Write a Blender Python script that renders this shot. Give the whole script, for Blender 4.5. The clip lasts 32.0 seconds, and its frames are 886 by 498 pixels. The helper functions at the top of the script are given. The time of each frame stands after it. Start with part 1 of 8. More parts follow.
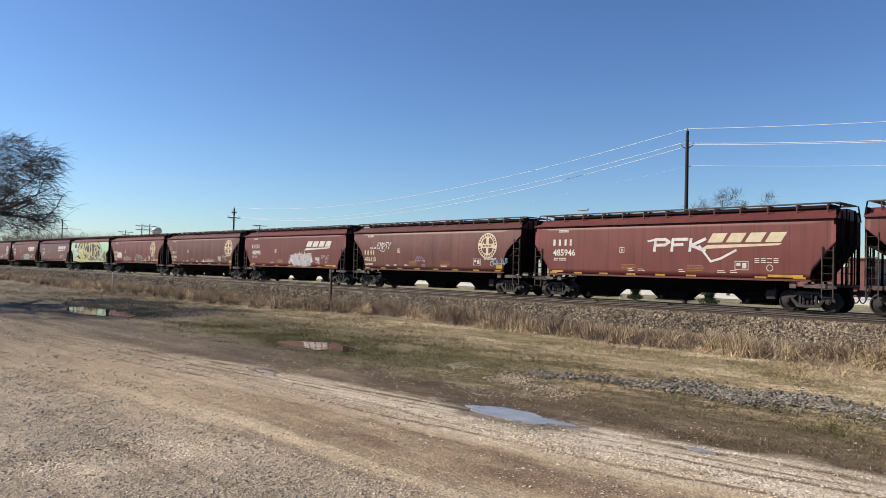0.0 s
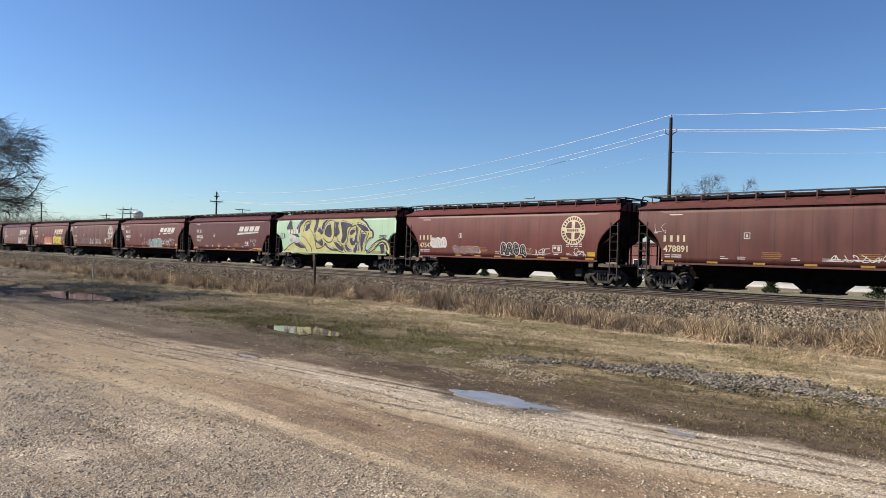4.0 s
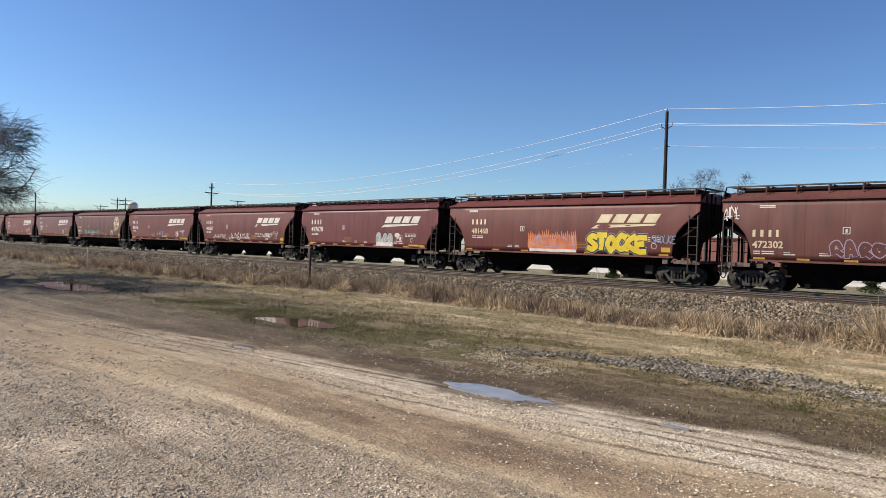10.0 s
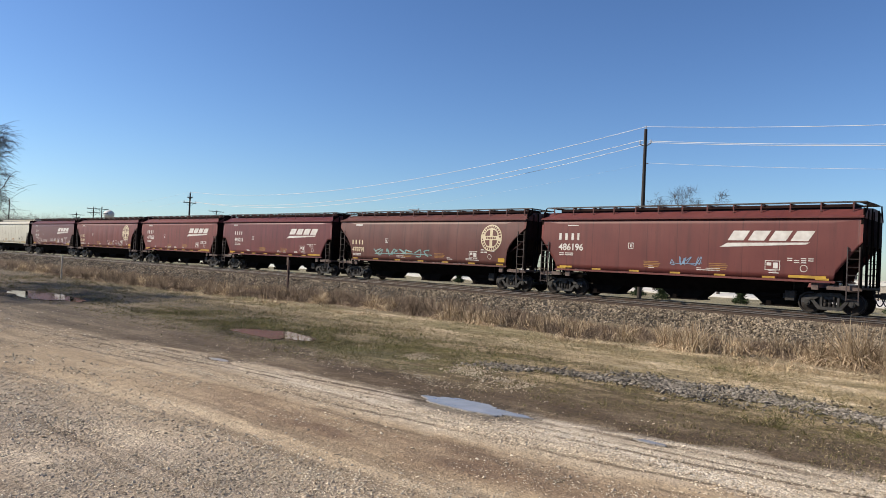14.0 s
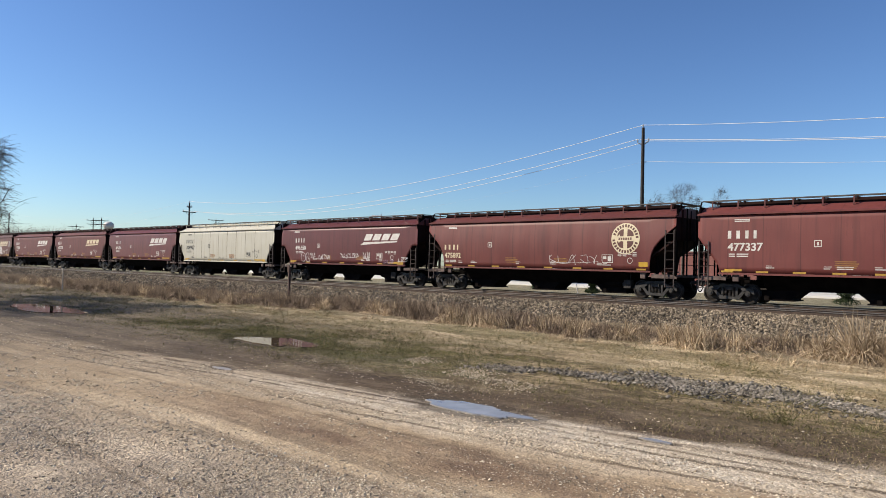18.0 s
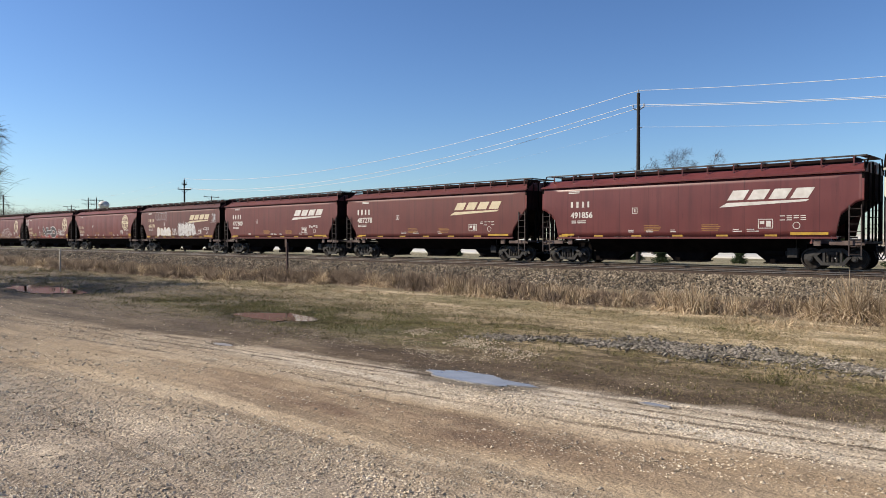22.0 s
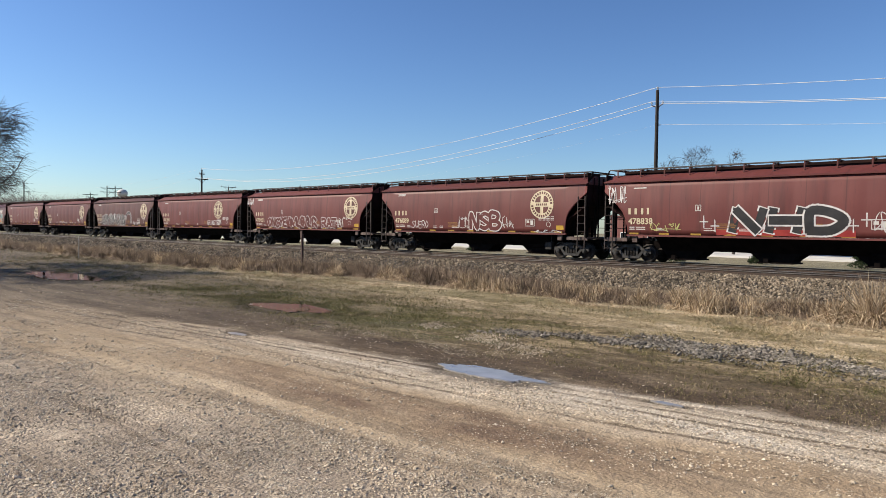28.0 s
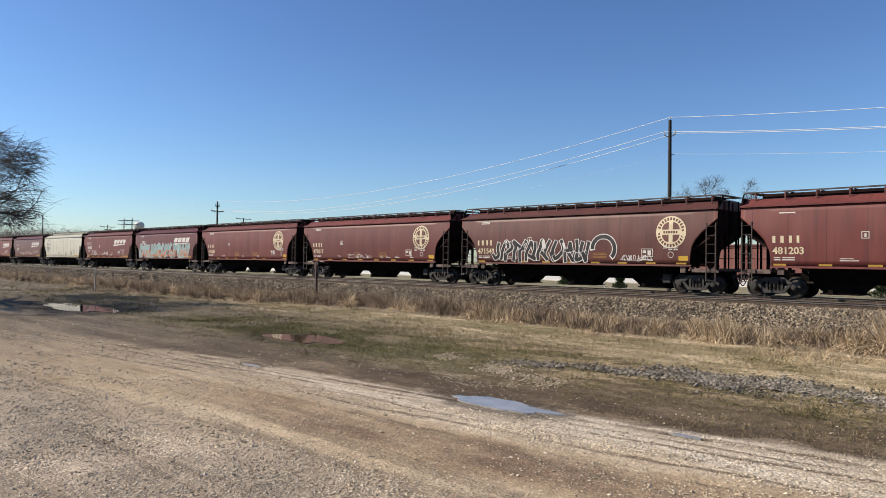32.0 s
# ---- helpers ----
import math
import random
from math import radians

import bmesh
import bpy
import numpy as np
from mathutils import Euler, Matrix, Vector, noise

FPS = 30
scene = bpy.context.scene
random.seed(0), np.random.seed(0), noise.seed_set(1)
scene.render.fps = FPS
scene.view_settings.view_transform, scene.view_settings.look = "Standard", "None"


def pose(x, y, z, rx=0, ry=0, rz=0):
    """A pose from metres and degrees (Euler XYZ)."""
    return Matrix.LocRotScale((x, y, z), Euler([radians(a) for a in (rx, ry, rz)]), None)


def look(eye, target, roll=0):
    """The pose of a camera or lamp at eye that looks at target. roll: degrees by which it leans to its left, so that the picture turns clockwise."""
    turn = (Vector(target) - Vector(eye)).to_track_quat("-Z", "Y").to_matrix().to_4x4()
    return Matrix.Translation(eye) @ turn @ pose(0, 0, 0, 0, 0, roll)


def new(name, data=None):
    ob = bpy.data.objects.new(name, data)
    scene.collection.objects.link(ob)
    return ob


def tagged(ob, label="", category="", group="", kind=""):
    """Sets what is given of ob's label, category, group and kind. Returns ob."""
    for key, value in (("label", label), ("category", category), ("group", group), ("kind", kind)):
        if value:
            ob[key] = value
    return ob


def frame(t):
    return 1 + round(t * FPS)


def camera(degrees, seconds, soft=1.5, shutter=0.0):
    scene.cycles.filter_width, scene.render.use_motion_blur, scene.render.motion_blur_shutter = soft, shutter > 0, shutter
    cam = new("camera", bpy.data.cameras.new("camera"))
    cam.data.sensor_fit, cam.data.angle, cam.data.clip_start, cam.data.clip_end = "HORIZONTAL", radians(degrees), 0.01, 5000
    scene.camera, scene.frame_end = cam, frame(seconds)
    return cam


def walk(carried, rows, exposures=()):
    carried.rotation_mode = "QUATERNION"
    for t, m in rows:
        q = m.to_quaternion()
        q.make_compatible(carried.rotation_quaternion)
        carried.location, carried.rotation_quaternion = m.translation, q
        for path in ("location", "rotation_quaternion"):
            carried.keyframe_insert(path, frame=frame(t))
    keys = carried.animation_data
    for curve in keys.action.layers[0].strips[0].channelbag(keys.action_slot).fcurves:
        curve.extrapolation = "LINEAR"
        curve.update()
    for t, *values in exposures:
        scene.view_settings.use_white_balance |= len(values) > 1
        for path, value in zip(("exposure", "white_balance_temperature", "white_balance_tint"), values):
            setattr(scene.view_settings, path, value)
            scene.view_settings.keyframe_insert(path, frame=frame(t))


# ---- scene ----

# ---------------------------------------------------------------- camera
EYE = (0.0, 0.0, 2.36)
# seconds, yaw, pitch, roll: held by hand, turning a little as it follows the train
PATH = [
    (0, 46.67, 1.64, -1.45), (0.5, 46.78, 1.65, -1.72), (1, 46.97, 1.79, -1.98), (1.5, 47.10, 1.86, -2.04),
    (2, 47.04, 1.70, -2.08), (2.5, 46.72, 1.39, -2.00), (3, 46.30, 1.02, -1.89), (3.5, 45.85, 0.72, -1.75),
    (5.5, 44.39, 0.05, -1.64), (6, 44.17, 0.07, -1.74), (6.5, 43.99, 0.09, -1.75), (7, 43.92, 0.11, -1.79),
    (7.5, 43.93, 0.10, -1.80), (8, 44.00, 0.10, -1.80), (8.5, 44.16, 0.16, -1.90), (9, 44.42, 0.11, -1.88),
    (9.5, 44.74, -0.00, -1.84), (10, 45.04, -0.08, -1.94), (10.5, 45.31, -0.05, -2.19), (11, 45.46, 0.10, -2.45),
    (11.5, 45.48, 0.23, -2.79), (12, 45.23, 0.32, -2.92), (12.5, 44.73, 0.51, -2.83), (13, 44.10, 0.80, -2.70),
    (13.5, 43.50, 1.11, -2.59), (15.5, 43.42, 0.76, -2.72), (16, 43.58, 0.75, -2.57), (16.5, 43.72, 0.94, -2.36),
    (17, 43.74, 1.17, -1.94), (17.5, 43.65, 1.35, -1.52), (18, 43.47, 1.30, -1.30), (18.5, 43.24, 1.09, -1.23),
    (19, 43.00, 0.87, -1.32), (19.5, 42.75, 0.62, -1.29), (20, 42.44, 0.33, -1.05), (20.5, 42.27, -0.03, -0.48),
    (21, 42.29, -0.38, 0.00), (21.5, 42.65, -0.70, 0.20), (22, 43.26, -0.98, 0.12), (22.5, 43.90, -1.24, -0.17),
    (23, 44.27, -1.36, -0.52), (23.5, 44.38, -1.42, -0.79), (24, 44.35, -1.37, -0.89), (24.5, 44.33, -1.20, -1.12),
    (25, 44.36, -0.98, -1.31), (25.5, 44.45, -0.82, -1.36), (27.5, 44.37, -1.62, -1.09), (28, 44.44, -1.45, -0.95),
    (28.5, 44.72, -0.97, -0.87), (29, 45.18, -0.26, -0.79), (29.5, 45.71, 0.27, -0.90), (30, 46.05, 0.54, -1.06),
    (30.5, 46.14, 0.64, -1.15), (31, 46.03, 0.70, -1.11), (31.5, 45.78, 0.83, -0.96), (32, 45.52, 0.95, -0.71),
]
cam = camera(62.96, 32.0, soft=0.7)
walk(cam, [(t, pose(*EYE, 90 + p, r, y)) for t, y, p, r in PATH], exposures=[(0.0, 0.58), (32.0, 0.58)])

# ---------------------------------------------------------------- sky and sun
SUN_TO = Vector((0.73, 0.62, -0.66)).normalized()      # the way the sunlight travels
world = bpy.data.worlds.new("sky")
scene.world = world
world.use_nodes = True
wn = world.node_tree.nodes
sky = wn.new("ShaderNodeTexSky")
sky.sky_type, sky.sun_disc = "NISHITA", False
sky.sun_elevation = math.asin(-SUN_TO.z)
sky.sun_rotation = math.atan2(-SUN_TO.x, -SUN_TO.y)
sky.altitude, sky.air_density, sky.dust_density, sky.ozone_density = 50, 1.0, 0.35, 2.2
wn["Background"].inputs["Strength"].default_value = 0.052
tint = wn.new("ShaderNodeMixRGB")            # a clear, dry winter blue
tint.blend_type = "MULTIPLY"
tint.inputs[0].default_value, tint.inputs[2].default_value = 1.0, (0.825, 0.965, 1.18, 1.0)
deep = wn.new("ShaderNodeGamma")             # deeper overhead, paler towards the horizon
deep.inputs["Gamma"].default_value = 1.22
world.node_tree.links.new(sky.outputs[0], deep.inputs[0])
world.node_tree.links.new(deep.outputs[0], tint.inputs[1])
world.node_tree.links.new(tint.outputs[0], wn["Background"].inputs[0])
sun = new("sun", bpy.data.lights.new("sun", "SUN"))
sun.data.energy, sun.data.angle, sun.data.color = 5.05, radians(0.55), (1.0, 0.885, 0.725)
sun.matrix_world = look((0, 0, 60), Vector((0, 0, 60)) + SUN_TO)

# ---------------------------------------------------------------- helpers
def mesh_of(bm, name):
    me = bpy.data.meshes.new(name)
    bm.to_mesh(me)
    bm.free()
    return me


def raw(name, verts, faces, smooth=False):
    me = bpy.data.meshes.new(name)
    me.from_pydata([tuple(v) for v in verts], [], faces)
    if smooth:
        me.polygons.foreach_set("use_smooth", [True] * len(me.polygons))
    me.update()
    return me


def part(name, data, material, parent, label=""):
    """One mesh object under a thing or under a part; data is a bmesh or a mesh."""
    me = mesh_of(data, name) if isinstance(data, bmesh.types.BMesh) else data
    if material is not None and not me.materials:
        me.materials.append(material)
    ob = new(name, me)
    ob.parent = parent
    return tagged(ob, label)


def thing(name, data, material, label, category, group="", kind="", m=None):
    """One top-level thing: a mesh, or an Empty when data is None."""
    me = mesh_of(data, name) if isinstance(data, bmesh.types.BMesh) else data
    if me is not None and material is not None and not me.materials:
        me.materials.append(material)
    ob = new(name, me)
    if m is not None:
        ob.matrix_basis = m
    return tagged(ob, label, category, group, kind)


def box(bm, x0, x1, y0, y1, z0, z1, bevel=0.0):
    made = bmesh.ops.create_cube(bm, size=1.0, matrix=Matrix.LocRotScale(
        ((x0 + x1) / 2, (y0 + y1) / 2, (z0 + z1) / 2), None, (abs(x1 - x0), abs(y1 - y0), abs(z1 - z0))))
    if bevel:
        edges = {e for v in made["verts"] for e in v.link_edges}
        bmesh.ops.bevel(bm, geom=list(edges), offset=bevel, segments=1, affect="EDGES")
    return bm


def rod(bm, a, b, r, n=6, r2=None):
    a, b = Vector(a), Vector(b)
    d = b - a
    m = Matrix.Translation((a + b) / 2) @ d.to_track_quat("Z", "Y").to_matrix().to_4x4()
    bmesh.ops.create_cone(bm, cap_ends=True, segments=n, radius1=r, radius2=r if r2 is None else r2, depth=d.length, matrix=m)
    return bm


def prism(bm, outline, y0, y1):
    """An outline of (x, z) points made solid between two planes of y."""
    a = [bm.verts.new((x, y0, z)) for x, z in outline]
    b = [bm.verts.new((x, y1, z)) for x, z in outline]
    bm.faces.new(a)
    bm.faces.new(b[::-1])
    for i in range(len(a)):
        j = (i + 1) % len(a)
        bm.faces.new((a[j], a[i], b[i], b[j]))
    bmesh.ops.recalc_face_normals(bm, faces=bm.faces)
    return bm


def scatter(name, base, faces, pos, scale, seed, tilt=1.0, smooth=False, squash=None):
    """Many small copies of one of a few base shapes, joined in one mesh."""
    rng = np.random.default_rng(seed)
    n, base = len(pos), np.asarray(base, float)
    kinds = base if base.ndim == 3 else base[None]
    pick = rng.integers(0, len(kinds), n)
    yaw = rng.uniform(0, 2 * np.pi, n)
    ax, ay = rng.normal(0, 0.5 * tilt, n), rng.normal(0, 0.5 * tilt, n)
    c, s = np.cos(yaw), np.sin(yaw)
    v = kinds[pick] * np.asarray(scale)[:, None, None] if np.ndim(scale) == 1 else kinds[pick] * np.asarray(scale)[:, None, :]
    x, y, z = v[..., 0], v[..., 1], v[..., 2]
    x, z = x + ax[:, None] * z, z - ax[:, None] * x
    y, z = y + ay[:, None] * z, z - ay[:, None] * y
    out = np.stack([x * c[:, None] - y * s[:, None], x * s[:, None] + y * c[:, None], z], -1) + np.asarray(pos)[:, None, :]
    k, fn = kinds.shape[1], np.asarray(faces)
    f = (fn[None] + (np.arange(n) * k)[:, None, None]).reshape(-1, fn.shape[1])
    me = bpy.data.meshes.new(name)
    me.vertices.add(n * k)
    me.vertices.foreach_set("co", out.reshape(-1))
    w = fn.shape[1]
    me.loops.add(f.size)
    me.loops.foreach_set("vertex_index", f.reshape(-1))
    me.polygons.add(len(f))
    me.polygons.foreach_set("loop_start", np.arange(len(f)) * w)
    me.update(calc_edges=True)
    if not smooth:
        me.shade_flat()
    return me


# ---------------------------------------------------------------- materials
def tone(c):
    """A swatch scaled down in colour, against raised exposure, to deepen the shade."""
    return tuple(0.72 * v for v in c)


def mat(name, color, rough=0.7, metal=0.0, color2=None, scale=4.0, detail=6.0, bump=0.0, bump_scale=None, low=0.35, high=0.65,
        spec=0.4, random=0.0, island=0.0, stains=None, stain_scale=0.6, stain_at=0.55, stretch=(1, 1, 1), coords="Object"):
    color, color2, stains = [c and tone(c) for c in (color, color2, stains)]
    m = bpy.data.materials.new(name)
    m.use_nodes = True
    nt = m.node_tree
    n, l = nt.nodes, nt.links
    b = n["Principled BSDF"]
    b.inputs["Roughness"].default_value, b.inputs["Metallic"].default_value = rough, metal
    b.inputs["Specular IOR Level"].default_value = spec
    b.inputs["Base Color"].default_value = (*color, 1)
    tc = n.new("ShaderNodeTexCoord")
    mp = n.new("ShaderNodeMapping")
    mp.inputs["Scale"].default_value = stretch
    l.new(tc.outputs[coords], mp.inputs["Vector"])
    out = None
    if color2 is not None:
        t = n.new("ShaderNodeTexNoise")
        t.inputs["Scale"].default_value, t.inputs["Detail"].default_value = scale, detail
        l.new(mp.outputs[0], t.inputs["Vector"])
        r = n.new("ShaderNodeValToRGB")
        r.color_ramp.elements[0].position, r.color_ramp.elements[1].position = low, high
        r.color_ramp.elements[0].color, r.color_ramp.elements[1].color = (*color, 1), (*color2, 1)
        l.new(t.outputs["Fac"], r.inputs[0])
        out = r.outputs[0]
    if stains is not None:
        t = n.new("ShaderNodeTexNoise")
        t.inputs["Scale"].default_value, t.inputs["Detail"].default_value = stain_scale, 8.0
        l.new(mp.outputs[0], t.inputs["Vector"])
        r = n.new("ShaderNodeMapRange")
        r.inputs["From Min"].default_value, r.inputs["From Max"].default_value = stain_at, stain_at + 0.15
        l.new(t.outputs["Fac"], r.inputs["Value"])
        mx = n.new("ShaderNodeMixRGB")
        mx.inputs[1].default_value, mx.inputs[2].default_value = (*color, 1), (*stains, 1)
        l.new(r.outputs[0], mx.inputs[0])
        if out is not None:
            l.new(out, mx.inputs[1])
        out = mx.outputs[0]
    if random or island:
        if random:
            src = n.new("ShaderNodeObjectInfo").outputs["Random"]
        else:
            src = n.new("ShaderNodeNewGeometry").outputs["Random Per Island"]
        amount = random or island
        r = n.new("ShaderNodeMapRange")
        r.inputs["To Min"].default_value, r.inputs["To Max"].default_value = 1 - amount, 1 + amount
        l.new(src, r.inputs["Value"])
        hsv = n.new("ShaderNodeHueSaturation")
        hsv.inputs["Color"].default_value = (*color, 1)
        l.new(r.outputs[0], hsv.inputs["Value"])
        if out is not None:
            l.new(out, hsv.inputs["Color"])
        out = hsv.outputs[0]
    if out is not None:
        l.new(out, b.inputs["Base Color"])
    if bump:
        t = n.new("ShaderNodeTexNoise")
        t.inputs["Scale"].default_value, t.inputs["Detail"].default_value = bump_scale or scale * 6, 5.0
        l.new(mp.outputs[0], t.inputs["Vector"])
        bp = n.new("ShaderNodeBump")
        bp.inputs["Strength"].default_value, bp.inputs["Distance"].default_value = bump, 0.02
        l.new(t.outputs["Fac"], bp.inputs["Height"])
        l.new(bp.outputs[0], b.inputs["Normal"])
    return m


def car_paint(name, color, color2, streak, rough=0.55):
    """Weathered hopper paint: broad fading, upright streaks, fine grime."""
    m = mat(name, color, rough, 0.0, color2, 0.55, 5.0, 0.12, 30.0, 0.3, 0.7, 0.35, random=0.16)
    n, l = m.node_tree.nodes, m.node_tree.links
    b = n["Principled BSDF"]
    tc = n.new("ShaderNodeTexCoord")
    mp = n.new("ShaderNodeMapping")
    mp.inputs["Scale"].default_value = (3.2, 3.2, 0.22)
    l.new(tc.outputs["Object"], mp.inputs["Vector"])
    t = n.new("ShaderNodeTexNoise")
    t.inputs["Scale"].default_value, t.inputs["Detail"].default_value = 1.0, 7.0
    l.new(mp.outputs[0], t.inputs["Vector"])
    r = n.new("ShaderNodeMapRange")
    r.inputs["From Min"].default_value, r.inputs["From Max"].default_value, r.inputs["To Max"].default_value = 0.48, 0.78, 0.7
    l.new(t.outputs["Fac"], r.inputs["Value"])
    mx = n.new("ShaderNodeMixRGB")
    mx.inputs[2].default_value = (*tone(streak), 1)
    was = b.inputs["Base Color"].links[0].from_socket
    l.new(was, mx.inputs[1])
    l.new(r.outputs[0], mx.inputs[0])
    # rusty seams where the sheets are welded
    sep = n.new("ShaderNodeSeparateXYZ")
    l.new(tc.outputs["Object"], sep.inputs[0])
    saw = n.new("ShaderNodeMath")
    saw.operation, saw.inputs[1].default_value = "PINGPONG", 0.80
    l.new(sep.outputs["X"], saw.inputs[0])
    seam = n.new("ShaderNodeMapRange")
    seam.inputs["From Min"].default_value, seam.inputs["From Max"].default_value = 0.012, 0.028
    seam.inputs["To Min"].default_value, seam.inputs["To Max"].default_value = 0.45, 0.0
    l.new(saw.outputs[0], seam.inputs["Value"])
    sx = n.new("ShaderNodeMixRGB")
    sx.inputs[2].default_value = (*tone([0.55 * v for v in streak]), 1)
    l.new(mx.outputs[0], sx.inputs[1])
    l.new(seam.outputs[0], sx.inputs[0])
    # thin rust runs and scuffs
    mp2 = n.new("ShaderNodeMapping")
    mp2.inputs["Scale"].default_value = (14.0, 14.0, 0.9)
    l.new(tc.outputs["Object"], mp2.inputs["Vector"])
    t2 = n.new("ShaderNodeTexNoise")
    t2.inputs["Scale"].default_value, t2.inputs["Detail"].default_value, t2.inputs["Roughness"].default_value = 1.0, 6.0, 0.7
    l.new(mp2.outputs[0], t2.inputs["Vector"])
    r2 = n.new("ShaderNodeMapRange")
    r2.inputs["From Min"].default_value, r2.inputs["From Max"].default_value = 0.60, 0.74
    r2.inputs["To Max"].default_value = 0.6
    l.new(t2.outputs["Fac"], r2.inputs["Value"])
    rx = n.new("ShaderNodeMixRGB")
    rx.inputs[2].default_value = (*tone([0.62 * v for v in streak]), 1)
    l.new(sx.outputs[0], rx.inputs[1])
    l.new(r2.outputs[0], rx.inputs[0])
    l.new(rx.outputs[0], b.inputs["Base Color"])
    return m


RED = car_paint("mineral_red_paint", (0.138, 0.0335, 0.030), (0.178, 0.050, 0.043), (0.080, 0.026, 0.024))
DARKRED = car_paint("maroon_paint", (0.124, 0.032, 0.032), (0.162, 0.047, 0.045), (0.074, 0.025, 0.026), 0.40)
BROWN = car_paint("weathered_brown_paint", (0.108, 0.036, 0.031), (0.150, 0.056, 0.046), (0.060, 0.027, 0.024))
CREAM = car_paint("cream_white_paint", (0.58, 0.555, 0.46), (0.66, 0.635, 0.54), (0.45, 0.42, 0.34), 0.45)
MINT = car_paint("mint_green_paint", (0.42, 0.62, 0.44), (0.48, 0.68, 0.50), (0.38, 0.56, 0.39))
# grime, blackened further to put the shade under the cars into the colour
UNDER = mat("grimy_shaded_underframe", (0.006, 0.005, 0.005), 0.95, 0.0, (0.013, 0.010, 0.009), 2.0, 6, 0.2, 25, spec=0.05)
# end and hatch paint darkened: the shade of these places is in the colour
ENDSHADE = mat("shade_dark_end_paint", (0.016, 0.008, 0.008), 0.9, 0.0, (0.035, 0.017, 0.015), 1.2, 7, 0.15, 25, spec=0.1)
DUSTYSTEP = mat("dusty_red_brown_step", (0.075, 0.045, 0.040), 0.8, 0.0, (0.17, 0.125, 0.11), 3.0, 6, 0.2, 40)
IRON = mat("dusty_cast_iron", (0.018, 0.016, 0.015), 0.7, 0.1, (0.055, 0.046, 0.04), 5.0, 6, 0.25, 40)
WHEEL = mat("worn_wheel_steel", (0.017, 0.014, 0.013), 0.6, 0.4, (0.045, 0.037, 0.032), 6.0, 5, 0.1, 30)
FRAME = mat("dusty_grey_cast_steel", (0.014, 0.013, 0.0125), 0.65, 0.1, (0.052, 0.049, 0.046), 4.0, 6, 0.25, 40)
LADDER = mat("worn_dark_ladder_steel", (0.030, 0.022, 0.021), 0.6, 0.2, (0.10, 0.075, 0.07), 4.0, 5)
GALV = mat("sooty_walkway_grating", (0.04, 0.034, 0.032), 0.6, 0.3, (0.11, 0.098, 0.09), 3.0, 6, 0.1, 30)
RAILTOP = mat("worn_rail_head", (0.34, 0.30, 0.26), 0.38, 0.9, (0.22, 0.17, 0.13), 3.0, 4)
RAILWEB = mat("rusty_rail_web", (0.055, 0.036, 0.026), 0.8, 0.1, (0.10, 0.068, 0.05), 4.0, 6, 0.2, 40)
TIE = mat("creosoted_tie_wood", (0.055, 0.042, 0.034), 0.85, 0.0, (0.11, 0.09, 0.075), 3.0, 8, 0.5, 60, random=0.25)
# bed darker than its stones: the shade between them is in the colour
BALLAST = mat("crushed_ballast_bed", (0.035, 0.028, 0.022), 0.95, 0.0, (0.10, 0.083, 0.064), 16.0, 8, 1.0, 40)
LOGO = mat("cream_lettering", (0.72, 0.62, 0.43), 0.6, 0.0, (0.60, 0.50, 0.34), 2.5, 8, random=0.08)
WHITE = mat("white_lettering", (0.74, 0.72, 0.68), 0.6, 0.0, (0.58, 0.54, 0.50), 3.0, 8)
YELLOW = mat("yellow_reflective_tape", (0.60, 0.37, 0.04), 0.5, 0.0, (0.40, 0.24, 0.04), 4.0, 6)
FADED = mat("faded_orange_stencil", (0.36, 0.18, 0.045), 0.6, 0.0, (0.26, 0.12, 0.04), 4.0, 6)
BLACK = mat("black_paint", (0.02, 0.02, 0.022), 0.5, 0.0, (0.035, 0.033, 0.033), 3.0, 5)

# ---------------------------------------------------------------- ground
TRACK_Y, NEAR_TRACK_Y, RAIL_Z = 35.4, 31.1, 0.90
PUDDLES = [  # centre x, y, half length, half width
    (-7.93, 9.18, 1.0, 0.32), (-18.4, 12.25, 1.55, 0.72), (-36.0, 11.6, 3.9, 1.0), (-4.8, 9.45, 0.24, 0.055), (-14.49, 8.30, 0.31, 0.11)]


def ground_z(x, y):
    z = 0.05 * noise.noise((x * 0.10, y * 0.16, 3.0)) + 0.022 * noise.noise((x * 0.5, y * 1.3, 9.0)) if abs(x) < 120 and abs(y) < 60 else 0.0
    low = 0.0
    for px, py, a, b in PUDDLES:
        d = math.hypot((x - px) / (a * 1.5), (y - py) / (b * 1.9))
        if d < 1.35:
            low = max(low, 1.0 if d < 0.75 else (1.35 - d) / 0.6)
    if 2 < y < 11 and -40 < x < 3:
        v = y - 0.12 * (max(x, -26.0) + 4) + 0.5 * noise.noise((x * 0.12, y * 0.2, 6.0))
        for rv, rw in ((9.2, 0.13), (8.0, 0.16), (7.1, 0.22), (5.7, 0.2), (9.75, 0.12)):
            z -= 0.026 * math.exp(-((v - rv) / rw) ** 2) * (0.5 + noise.noise((x * 0.35, rv * 3, 2.0)))
        z += 0.014 * noise.noise((x * 2.2, y * 2.6, 1.0)) + 0.008 * noise.noise((x * 5.0, y * 6.0, 1.0))
    rise = max(0.0, min(1.0, (y - 19.6) / 1.0)) * 0.05
    return z * (1 - low) - 0.035 * low + rise


def steps(*runs):
    out = []
    for a, b, n in runs:
        out += list(np.linspace(a, b, n, endpoint=False))
    return out


